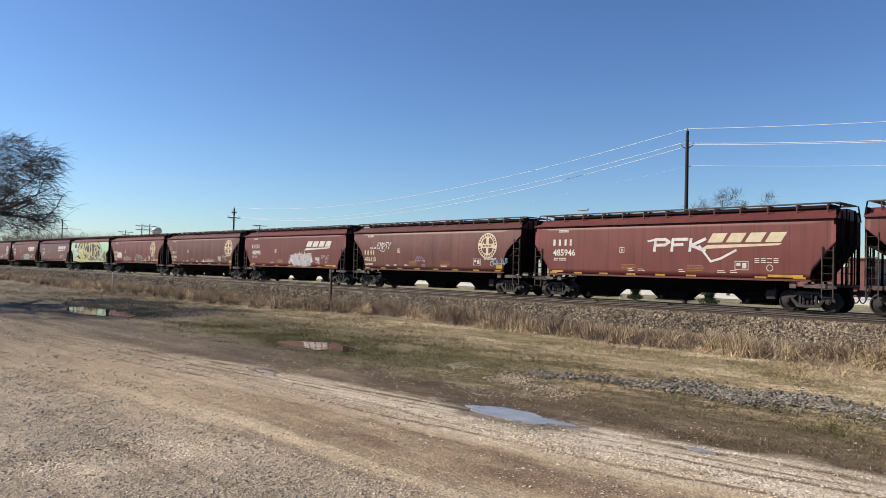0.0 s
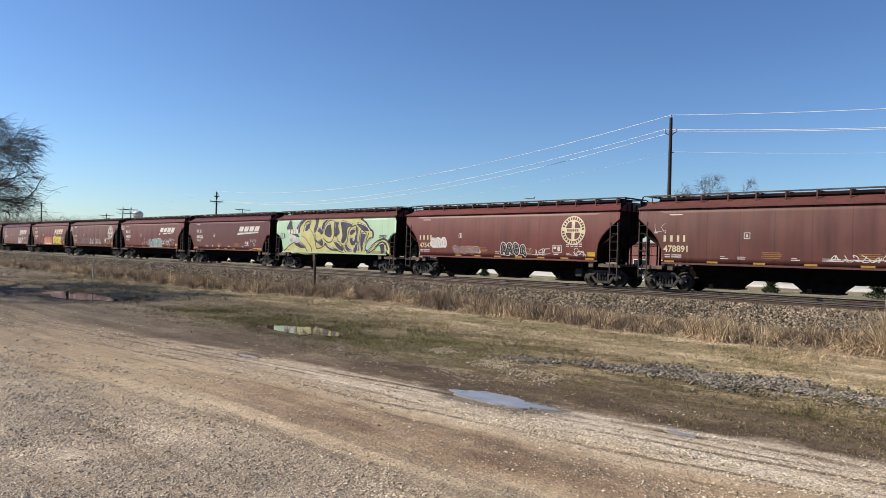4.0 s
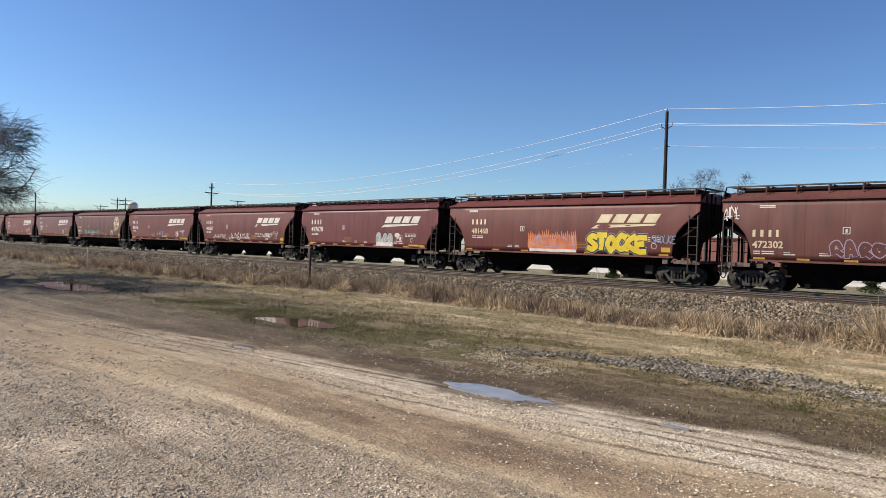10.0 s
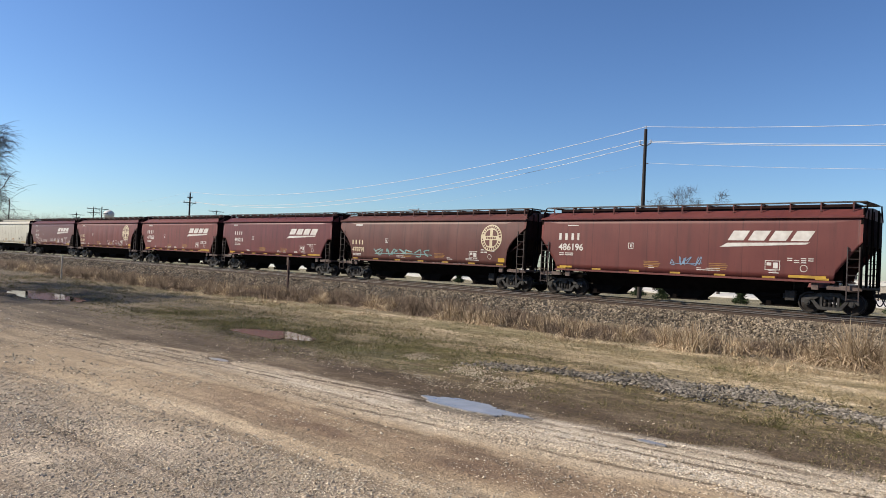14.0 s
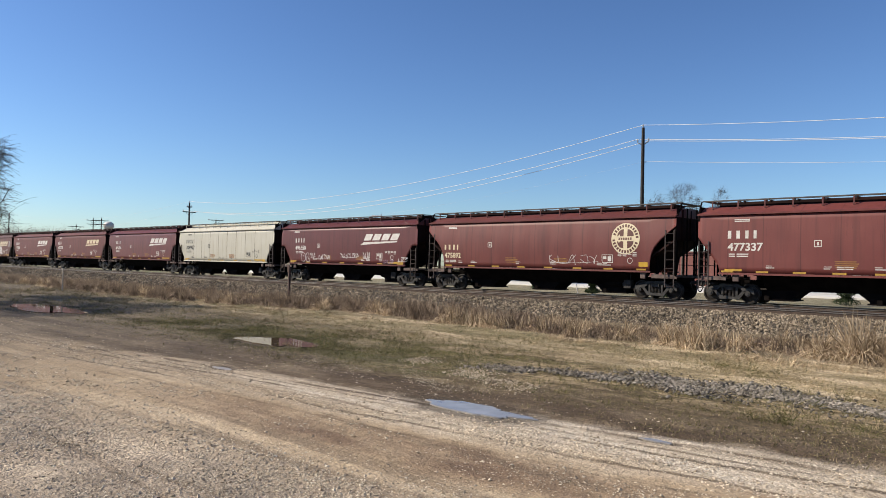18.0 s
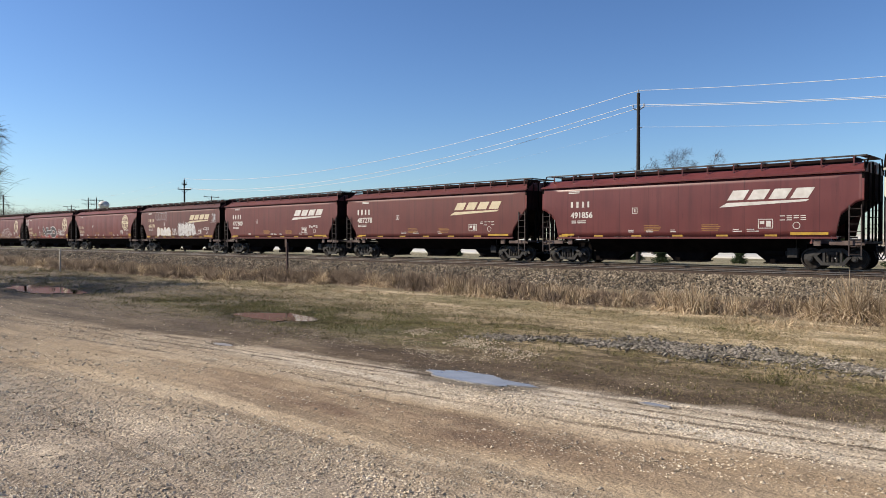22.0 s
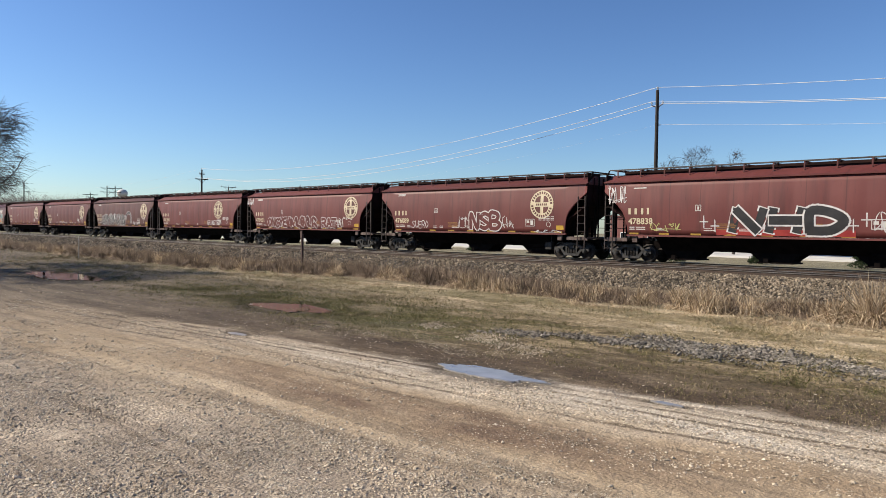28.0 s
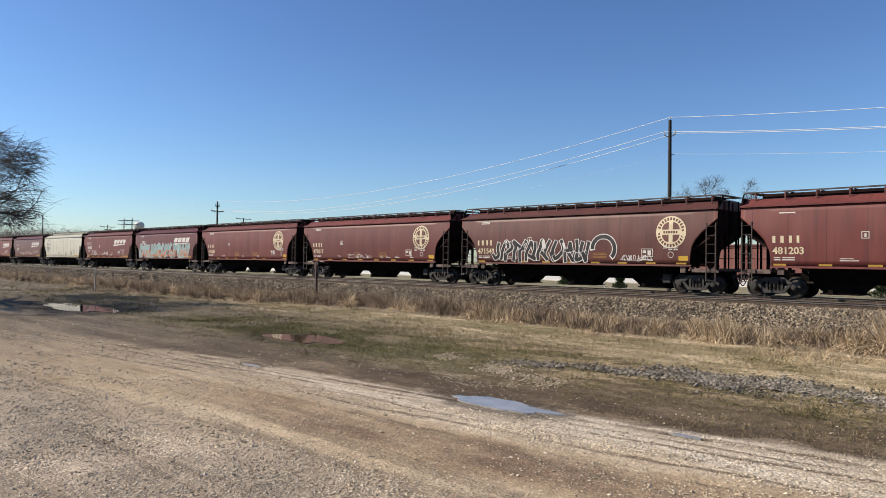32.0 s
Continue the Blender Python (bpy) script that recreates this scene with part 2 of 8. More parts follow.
gx = steps((-4000, -400, 18), (-400, -60, 70), (-60, -24, 110), (-24, 2, 190), (2, 30, 40), (30, 4000, 16)) + [4000]
gy = steps((-4000, -60, 14), (-60, 0, 20), (0, 2, 10), (2, 22, 170), (22, 44, 40), (44, 400, 30), (400, 4000, 12)) + [4000]
gverts = [(x, y, ground_z(x, y)) for y in gy for x in gx]
nx = len(gx)
gfaces = [(j * nx + i, j * nx + i + 1, (j + 1) * nx + i + 1, (j + 1) * nx + i) for j in range(len(gy) - 1) for i in range(nx - 1)]


def ground_material():
    m = bpy.data.materials.new("gravel_lot_mud_and_dry_grass")
    m.use_nodes = True
    n, l = m.node_tree.nodes, m.node_tree.links
    b = n["Principled BSDF"]
    b.inputs["Roughness"].default_value, b.inputs["Specular IOR Level"].default_value = 0.92, 0.25
    geo = n.new("ShaderNodeNewGeometry")
    sep = n.new("ShaderNodeSeparateXYZ")
    l.new(geo.outputs["Position"], sep.inputs[0])

    def tex(scale, detail=5.0, stretch=(1, 1, 1), rough=0.6):
        mp = n.new("ShaderNodeMapping")
        mp.inputs["Scale"].default_value = stretch
        l.new(geo.outputs["Position"], mp.inputs[0])
        t = n.new("ShaderNodeTexNoise")
        t.inputs["Scale"].default_value, t.inputs["Detail"].default_value, t.inputs["Roughness"].default_value = scale, detail, rough
        l.new(mp.outputs[0], t.inputs["Vector"])
        return t.outputs["Fac"]

    def math_(op, a, c, d=None):
        q = n.new("ShaderNodeMath")
        q.operation = op
        for i, v in enumerate((a, c, d)):
            if v is None:
                continue
            if isinstance(v, (int, float)):
                q.inputs[i].default_value = v
            else:
                l.new(v, q.inputs[i])
        return q.outputs[0]

    def span(v, lo, hi, a=0.0, c=1.0):
        q = n.new("ShaderNodeMapRange")
        q.inputs["From Min"].default_value, q.inputs["From Max"].default_value = lo, hi
        q.inputs["To Min"].default_value, q.inputs["To Max"].default_value = a, c
        l.new(v, q.inputs["Value"])
        return q.outputs[0]

    def ramp(v, stops):
        q = n.new("ShaderNodeValToRGB")
        e = q.color_ramp.elements
        while len(e) < len(stops):
            e.new(0.5)
        for k, (p, c) in zip(e, stops):
            k.position, k.color = p, (*tone(c), 1)
        l.new(v, q.inputs[0])
        return q.outputs[0]

    def mix(f, a, c, kind="MIX"):
        q = n.new("ShaderNodeMixRGB")
        q.blend_type = kind
        for i, v in enumerate((f, a, c)):
            if isinstance(v, (int, float)):
                q.inputs[i].default_value = v
            elif isinstance(v, tuple):
                q.inputs[i].default_value = (*tone(v), 1)
            else:
                l.new(v, q.inputs[i])
        return q.outputs[0]

    # distance from the road's middle, ragged at the edges
    wob = math_("MULTIPLY_ADD", tex(0.22, 4, (0.5, 1, 1)), 3.6, -1.8)
    wob2 = math_("MULTIPLY_ADD", tex(1.6, 5, (0.6, 1, 1)), 1.6, -0.8)
    y = math_("ADD", math_("ADD", sep.outputs["Y"], wob), wob2)
    # the road bends away: its own cross coordinate
    bend = n.new("ShaderNodeClamp")
    l.new(sep.outputs["X"], bend.inputs["Value"])
    bend.inputs["Min"].default_value, bend.inputs["Max"].default_value = -26.0, 0.0
    v = math_("ADD", math_("ADD", sep.outputs["Y"], math_("MULTIPLY_ADD", bend.outputs[0], -0.12, -0.48)), math_("ADD", math_("MULTIPLY", wob, 0.28), math_("MULTIPLY", wob2, 0.6)))
    grit = ramp(tex(0.8, 8, (0.6, 1, 1)), [(0.34, (0.29, 0.232, 0.172)), (0.5, (0.43, 0.352, 0.265)), (0.66, (0.60, 0.495, 0.37))])
    tan = ramp(tex(0.7, 7, (0.22, 1, 1)), [(0.32, (0.37, 0.27, 0.17)), (0.5, (0.52, 0.40, 0.26)), (0.66, (0.63, 0.505, 0.35))])
    pale = ramp(tex(1.1, 7, (0.18, 1, 1)), [(0.34, (0.47, 0.39, 0.285)), (0.5, (0.69, 0.595, 0.465)), (0.66, (0.86, 0.78, 0.65))])
    lot = mix(span(v, 4.7, 5.9), grit, tan)
    streak = math_("MULTIPLY", math_("MULTIPLY", span(v, 6.05, 6.5), span(v, 7.65, 7.2)), math_("MULTIPLY", span(sep.outputs["X"], -14, -8.5), span(sep.outputs["X"], -2.5, -5.5, 0.35, 1.0)))
    lot = mix(math_("MULTIPLY", math_("MULTIPLY", streak, span(tex(0.8, 4, (0.3, 1, 1)), 0.36, 0.50)), 0.95), lot, (0.225, 0.150, 0.097))
    lot = mix(math_("MULTIPLY", math_("MULTIPLY", span(v, 7.5, 8.7), span(sep.outputs["X"], -20, -7)), 0.9), lot, pale)
    lines = span(tex(1.0, 6, (0.09, 3.4, 1), 0.65), 0.46, 0.36)
    lot = mix(math_("MULTIPLY", lines, 0.55), lot, (0.215, 0.16, 0.108))
    smooth_v = math_("ADD", math_("ADD", sep.outputs["Y"], math_("MULTIPLY_ADD", bend.outputs[0], -0.12, -0.48)), math_("MULTIPLY", wob, 0.22))
    broken = span(tex(1.0, 5, (0.35, 1.5, 1)), 0.42, 0.56)
    for at, wide, deep in ((9.45, 0.12, 0.95), (9.12, 0.06, 0.75), (8.85, 0.08, 0.85), (8.45, 0.05, 0.6), (8.05, 0.08, 0.8), (7.45, 0.06, 0.55), (5.6, 0.14, 0.45), (4.2, 0.12, 0.35)):
        off = math_("ABSOLUTE", math_("SUBTRACT", smooth_v, at), 0)
        lot = mix(math_("MULTIPLY", math_("MULTIPLY", span(off, wide, wide * 0.3), broken), deep), lot, (0.15, 0.108, 0.07))
    mud = ramp(tex(0.9, 7, (0.35, 1, 1)), [(0.3, (0.06, 0.039, 0.022)), (0.5, (0.12, 0.084, 0.052)), (0.7, (0.25, 0.19, 0.125))])
    turf = ramp(tex(0.8, 10, (0.4, 1, 1), 0.68), [(0.33, (0.075, 0.078, 0.022)), (0.42, (0.20, 0.165, 0.075)), (0.48, (0.13, 0.092, 0.05)), (0.53, (0.43, 0.335, 0.20)), (0.64, (0.21, 0.155, 0.088))])
    straw = ramp(tex(1.1, 9, (0.4, 1, 1), 0.66), [(0.34, (0.21, 0.17, 0.09)), (0.46, (0.37, 0.295, 0.175)), (0.54, (0.63, 0.505, 0.325)), (0.66, (0.80, 0.655, 0.45))])
    thatch = ramp(tex(1.5, 8), [(0.3, (0.13, 0.10, 0.06)), (0.6, (0.27, 0.21, 0.13))])
    c = mix(span(v, 9.55, 10.0), lot, mud)
    late = math_("MULTIPLY", span(sep.outputs["X"], -12, -7), 0.55)
    c = mix(span(math_("SUBTRACT", y, late), 10.2, 12.0), c, turf)
    off = math_("ABSOLUTE", math_("SUBTRACT", y, 13.0), 0)
    moss = math_("MULTIPLY", math_("MULTIPLY", span(off, 2.6, 0.9), math_("MULTIPLY", span(sep.outputs["X"], -9.5, -13.5), span(sep.outputs["X"], -33, -25))), span(tex(0.7, 6, (0.35, 1, 1)), 0.36, 0.52))
    c = mix(math_("MULTIPLY", moss, 0.8), c, (0.085, 0.085, 0.026))
    soil = math_("MULTIPLY", math_("MULTIPLY", span(math_("ABSOLUTE", math_("SUBTRACT", y, 11.8), 0), 1.5, 0.5), span(sep.outputs["X"], -10.5, -7.5)), span(tex(0.8, 6, (0.3, 1, 1)), 0.38, 0.54))
    c = mix(math_("MULTIPLY", soil, 0.6), c, (0.105, 0.075, 0.042))
    c = mix(span(math_("ADD", y, math_("MULTIPLY", span(sep.outputs["X"], -11, -6), 3.0)), 16.0, 18.6), c, straw)
    olive = math_("MULTIPLY", math_("MULTIPLY", span(y, 17.4, 18.8), span(tex(0.45, 6, (0.35, 1, 1)), 0.40, 0.52)), span(sep.outputs["X"], -5.5, -8.5))
    c = mix(math_("MULTIPLY", olive, 0.7), c, (0.17, 0.15, 0.065))
    c = mix(span(y, 20.0, 22.0), c, thatch)
    beyond = ramp(tex(0.5, 8, (0.5, 1, 1)), [(0.35, (0.19, 0.175, 0.10)), (0.52, (0.29, 0.255, 0.16)), (0.68, (0.42, 0.36, 0.235))])
    c = mix(span(y, 40.0, 42.0), c, beyond)
    # far left: bare dark earth, darkened further to paint the tree's wide shade
    far = math_("MULTIPLY", span(sep.outputs["X"], -11, -27), span(y, 19.5, 15.5))
    c = mix(math_("MULTIPLY", far, 0.85), c, mix(span(tex(1.0, 6, (0.12, 1, 1)), 0.4, 0.6), (0.115, 0.09, 0.066), (0.25, 0.20, 0.145)))
    bare = math_("MULTIPLY", span(sep.outputs["X"], -36, -50), span(y, 22.5, 20.0))
    c = mix(math_("MULTIPLY", bare, 0.85), c, mix(span(tex(1.0, 6, (0.10, 1, 1)), 0.4, 0.6), (0.10, 0.078, 0.055), (0.23, 0.185, 0.13)))
    # wet rings round the puddles
    for px, py, ha, hb in PUDDLES:
        dx = math_("MULTIPLY_ADD", sep.outputs["X"], 1 / (ha * 1.5), -px / (ha * 1.5))
        dy = math_("MULTIPLY_ADD", sep.outputs["Y"], 1 / (hb * 2.3), -py / (hb * 2.3))
        d = math_("SQRT", math_("ADD", math_("MULTIPLY", dx, dx), math_("MULTIPLY", dy, dy)), 0)
        d = math_("ADD", d, math_("MULTIPLY_ADD", tex(2.2, 4), 1.0, -0.5))
        c = mix(span(d, 1.15, 0.8, 0.0, 0.75), c, (0.075, 0.055, 0.036))
    rough_ = span(y, 9.0, 12.0, 0.45, 1.0)
    speck = math_("MULTIPLY_ADD", math_("MULTIPLY", span(tex(38, 3, rough=0.8), 0.36, 0.66, -0.66, 0.62), rough_), 1.0, 1.0)
    speck2 = math_("MULTIPLY_ADD", math_("MULTIPLY", span(tex(6, 7, rough=0.75), 0.33, 0.67, -0.5, 0.5), rough_), 1.0, 1.0)
    cells = n.new("ShaderNodeTexVoronoi")
    cells.inputs["Scale"].default_value = 27.0
    warp = n.new("ShaderNodeMixRGB")
    warp.blend_type = "ADD"
    warp.inputs[0].default_value = 0.10
    wt = n.new("ShaderNodeTexNoise")
    wt.inputs["Scale"].default_value = 9.0
    l.new(geo.outputs["Position"], wt.inputs["Vector"])
    l.new(geo.outputs["Position"], warp.inputs[1])
    l.new(wt.outputs["Color"], warp.inputs[2])
    l.new(warp.outputs[0], cells.inputs["Vector"])
    hue = n.new("ShaderNodeSeparateColor")
    l.new(cells.outputs["Color"], hue.inputs[0])
    stony = math_("MULTIPLY", span(y, 12.5, 10.0, 0.2, 1.0), span(tex(0.9, 5, (0.5, 1, 1)), 0.36, 0.6, 0.15, 1.0))
    worn = math_("SUBTRACT", 1.0, math_("MULTIPLY", math_("MULTIPLY", span(v, 4.9, 5.6), span(v, 8.1, 7.6)), 0.85))
    stony = math_("MULTIPLY", stony, worn)
    speck = math_("MULTIPLY", speck, math_("MULTIPLY_ADD", math_("SUBTRACT", hue.outputs[0], 0.5), math_("MULTIPLY", stony, 0.7), 1.0))
    shade = n.new("ShaderNodeCombineColor")
    both = math_("MULTIPLY", speck, speck2)
    for i in range(3):
        l.new(both, shade.inputs[i])
    c = mix(1.0, c, shade.outputs[0], "MULTIPLY")
    l.new(c, b.inputs["Base Color"])
    bump = n.new("ShaderNodeBump")
    bump.inputs["Strength"].default_value, bump.inputs["Distance"].default_value = 0.9, 0.03
    lumps = math_("MULTIPLY", math_("SUBTRACT", 0.6, cells.outputs["Distance"]), math_("MULTIPLY", stony, 0.9))
    l.new(math_("ADD", math_("ADD", tex(22, 4), math_("MULTIPLY", tex(4, 5), 1.6)), lumps), bump.inputs["Height"])
    l.new(bump.outputs[0], b.inputs["Normal"])
    return m


ground = thing("ground", raw("ground", gverts, gfaces, True), ground_material(),
               "gravel lot, mud and dry grass reaching the horizon", "ground", kind="structure")

WATER = mat("shallow_muddy_water", (0.05, 0.036, 0.024), 0.03, 0.0, (0.075, 0.055, 0.036), 1.2, 5, 0.02, 6.0, spec=0.6)
SILTY = mat("cloudy_silty_water", (0.27, 0.25, 0.23), 0.07, 0.0, (0.38, 0.355, 0.325), 1.6, 6, 0.12, 3.0, spec=0.6)
SILT = mat("wet_pale_silt", (0.27, 0.23, 0.19), 0.32, 0.0, (0.40, 0.35, 0.30), 3.0, 5, 0.3, 8.0, spec=0.35)
MUDDY = mat("brown_puddle_water", (0.08, 0.058, 0.039), 0.045, 0.0, (0.115, 0.086, 0.057), 1.5, 5, 0.03, 5.0, spec=0.5)
for k, (px, py, ha, hb) in enumerate(PUDDLES):
    ring, rng = [], random.Random(40 + k)
    for i in range(72):
        a = 2 * math.pi * i / 72
        r = 1 + 0.42 * noise.noise((math.cos(a) * 1.6 + k * 7, math.sin(a) * 1.6, 2.0)) + 0.16 * noise.noise((math.cos(a) * 6, math.sin(a) * 6 + k * 3, 5.0))
        ring.append((px + ha * r * math.cos(a), py + hb * r * math.sin(a)))
    bm = bmesh.new()
    top = [bm.verts.new((x, y, -0.012)) for x, y in ring]
    low = [bm.verts.new((x, y, -0.10)) for x, y in ring]
    bm.faces.new(top)
    for i in range(72):
        j = (i + 1) % 72
        bm.faces.new((top[i], low[i], low[j], top[j]))
    bmesh.ops.recalc_face_normals(bm, faces=bm.faces)
    thing("puddle", bm, MUDDY if k == 1 else SILT if k == 4 else WATER if k == 2 else SILTY, "shallow muddy puddle reflecting the sky, in the worn dirt", "puddle", "puddles in the dirt")

# ---------------------------------------------------------------- track bed, ties, rails
bed = [(26.9, -0.25), (27.9, 0.02), (29.35, 0.66), (29.75, 0.70), (36.8, 0.70), (38.4, 0.30), (40.6, -0.25)]
bx = steps((-900, -120, 30), (-120, 25, 290), (25, 200, 12)) + [200]
cut = []
for (y0, z0), (y1, z1) in zip(bed, bed[1:]):
    k = 5
    cut += [(y0 + (y1 - y0) * i / k, z0 + (z1 - z0) * i / k) for i in range(k)]
cut.append(bed[-1])
bverts = [(x, y + 0.10 * noise.noise((x * 0.6, y, 1.0)), z + 0.05 * noise.noise((x * 1.1, y * 2.0, 4.0)) * (1 if z < 0.69 else 0.4)) for x in bx for y, z in cut]
nc = len(cut)
bfaces = [(i * nc + j, (i + 1) * nc + j, (i + 1) * nc + j + 1, i * nc + j + 1) for i in range(len(bx) - 1) for j in range(nc - 1)]
ballast = thing("ballast_bed", raw("ballast_bed", bverts, bfaces, True), BALLAST, "raised bed of crushed grey-brown ballast under the tracks",
                "track bed", kind="structure")


def rail_mesh(x0, x1):
    prof = [(-0.075, 0.0), (0.075, 0.0), (0.075, 0.015), (0.012, 0.03), (0.012, 0.13), (0.036, 0.145), (0.036, 0.168), (0.026, 0.178),
            (-0.026, 0.178), (-0.036, 0.168), (-0.036, 0.145), (-0.012, 0.13), (-0.012, 0.03), (-0.075, 0.015)]
    v = [(x, y, z) for x in (x0, x1) for y, z in prof]
    k = len(prof)
    f = [(i, (i + 1) % k, (i + 1) % k + k, i + k) for i in range(k)] + [tuple(range(k))[::-1], tuple(range(k, 2 * k))]
    me = raw("rail", v, f)
    me.materials.append(RAILWEB)
    me.materials.append(RAILTOP)
    for i, p in enumerate(me.polygons):
        if 5 <= i <= 9:
            p.material_index = 1
    return me


RAIL = rail_mesh(-900, 200)
tie_bm = bmesh.new()
box(tie_bm, -0.115, 0.115, -1.3, 1.3, -0.17, 0.0, 0.012)
TIE_MESH = mesh_of(tie_bm, "tie")
TIE_MESH.materials.append(TIE)
plate_bm = bmesh.new()
box(plate_bm, -0.09, 0.09, -0.17, 0.17, 0.0, 0.012)
tracks = []
for ty, label in ((NEAR_TRACK_Y, "empty main track with rusty rails on wooden ties"), (TRACK_Y, "main track carrying the passing grain train")):
    tr = thing("railway_track", None, None, label, "track", kind="structure", m=pose(0, ty, RAIL_Z - 0.178))
    tracks.append(tr)
    for s in (-0.755, 0.755):
        part("rail", RAIL, None, tr).location = (0, s, 0)

# ---------------------------------------------------------------- covered hopper cars
EAVE, SILL, HALF = 4.15, 1.43, 1.58
CUTS = {  # how far the side sheet is cut away at its ends: distance from the end, lowest height there
    "slant": [(0, 3.10), (0.5, 2.43), (1.0, 1.75), (1.06, SILL)],
    "round": [(0, 3.67), (0.35, 3.36), (0.8, 2.95), (1.12, 2.58), (1.30, 2.22), (1.38, 1.82), (1.42, SILL)],
    "step": [(0, 2.76), (0.50, 2.70), (1.16, 1.74), (1.20, SILL)],
    "notch": [(0, 2.95), (0.33, 2.82), (0.88, 2.32), (0.98, 1.86), (1.05, SILL)]}


def side_out(kind, x, z):
    """How far the side bulges from the middle of the car."""
    f = max(0.0, min(1.0, (z - SILL) / (EAVE - SILL)))
    bow = (0.075 if kind == "round" else 0.03) * math.sin(math.pi * f)
    if kind == "round":
        bow += 0.026 * abs(math.sin(math.pi * (x + 0.4) / 1.45)) * math.sin(math.pi * f)
    return HALF + bow


def cut_at(kind, length, x):
    e = length / 2 - abs(x)
    pts = CUTS[kind]
    for (e0, z0), (e1, z1) in zip(pts, pts[1:]):
        if e <= e1:
            return z0 + (z1 - z0) * (e - e0) / (e1 - e0)
    return SILL


def side_mesh(kind, length, s):
    xs = sorted({round(v, 4) for v in list(np.linspace(-length / 2, length / 2, 73))
                 + [q * (length / 2 - e) for e, _ in CUTS[kind] for q in (-1, 1)]
                 + [-0.4 + 1.45 * q for q in range(-5, 7) if kind == "round" and abs(-0.4 + 1.45 * q) < length / 2]})
    rows = 11
    verts, faces = [], []
    for inner in (0.0, 0.03):
        for x in xs:
            lo = cut_at(kind, length, x)
            for j in range(rows):
                z = lo + (EAVE - lo) * j / (rows - 1)
                verts.append((x, s * (side_out(kind, x, z) - inner), z))
    k = len(xs) * rows
    for i in range(len(xs) - 1):
        for j in range(rows - 1):
            a, b, c, d = i * rows + j, (i + 1) * rows + j, (i + 1) * rows + j + 1, i * rows + j + 1
            faces += [(a, b, c, d), (a + k, d + k, c + k, b + k)] if s < 0 else [(a, d, c, b), (a + k, b + k, c + k, d + k)]
    for i in range(len(xs) - 1):
        a, b = i * rows, (i + 1) * rows
        faces += [(a, a + k, b + k, b), (a + rows - 1, b + rows - 1, b + rows - 1 + k, a + rows - 1 + k)]
    for i in (0, len(xs) - 1):
        for j in range(rows - 1):
            a = i * rows + j
            faces.append((a, a + 1, a + 1 + k, a + k))
    me = raw("side_sheet", verts, faces, True)
    return me


def roof_mesh(length):
    prof = [(HALF + 0.105, EAVE - 0.02), (HALF + 0.11, EAVE + 0.035), (1.53, EAVE + 0.085), (0.95, EAVE + 0.40), (0.5, EAVE + 0.47), (0.0, EAVE + 0.49)]
    prof = prof + [(-y, z) for y, z in prof[-2::-1]]
    h = length / 2 + 0.02
    v = [(x, y, z) for x in (-h, h) for y, z in prof]
    k = len(prof)
    f = [(i, i + 1, i + 1 + k, i + k) for i in range(k - 1)] + [(k - 1, 0, k, 2 * k - 1), tuple(range(k - 1, -1, -1)), tuple(range(k, 2 * k))]
    return raw("roof", v, f)


def hopper_mesh(x0, x1, mid):
    """A chute: wide under the floor, narrow at its gate."""
    bm = bmesh.new()
    a, g = 1.53, 0.62
    rings = [[(x0, -a, 1.40), (x1, -a, 1.40), (x1, a, 1.40), (x0, a, 1.40)],
             [(x0, -g, 0.65), (x1, -g, 0.65), (x1, g, 0.65), (x0, g, 0.65)],
             [(mid - 1.15, -g, 0.64), (mid + 1.15, -g, 0.64), (mid + 1.15, g, 0.64), (mid - 1.15, g, 0.64)],
             [(mid - 0.72, -g, 0.30), (mid + 0.72, -g, 0.30), (mid + 0.72, g, 0.30), (mid - 0.72, g, 0.30)],
             [(mid - 0.72, -g, 0.20), (mid + 0.72, -g, 0.20), (mid + 0.72, g, 0.20), (mid - 0.72, g, 0.20)]]
    rv = [[bm.verts.new(p) for p in r] for r in rings]
    for r, q in zip(rv, rv[1:]):
        for i in range(4):
            j = (i + 1) % 4
            bm.faces.new((r[i], r[j], q[j], q[i]))
    bm.faces.new(rv[-1])
    bm.faces.new(rv[0])
    box(bm, mid - 0.80, mid + 0.80, -0.70, 0.70, 0.18, 0.24)
    rod(bm, (mid - 0.25, -1.05, 0.30), (mid - 0.25, -0.6, 0.30), 0.04, 6)
    box(bm, mid - 0.36, mid - 0.14, -1.10, -1.05, 0.19, 0.41, 0.01)
    bmesh.ops.recalc_face_normals(bm, faces=bm.faces)
    return bm


def ladder_mesh(top, s):
    bm = bmesh.new()
    for x in (0.06, 0.52):
        box(bm, x - 0.022, x + 0.022, -0.02, 0.02, 0.62, top)
    n = 7
    for i in range(n):
        z = 0.68 + (top - 0.85) * i / (n - 1)
        rod(bm, (0.06, 0, z), (0.52, 0, z), 0.016, 5)
    for v in bm.verts:
        v.co.x *= s
    bmesh.ops.recalc_face_normals(bm, faces=bm.faces)
    return bm


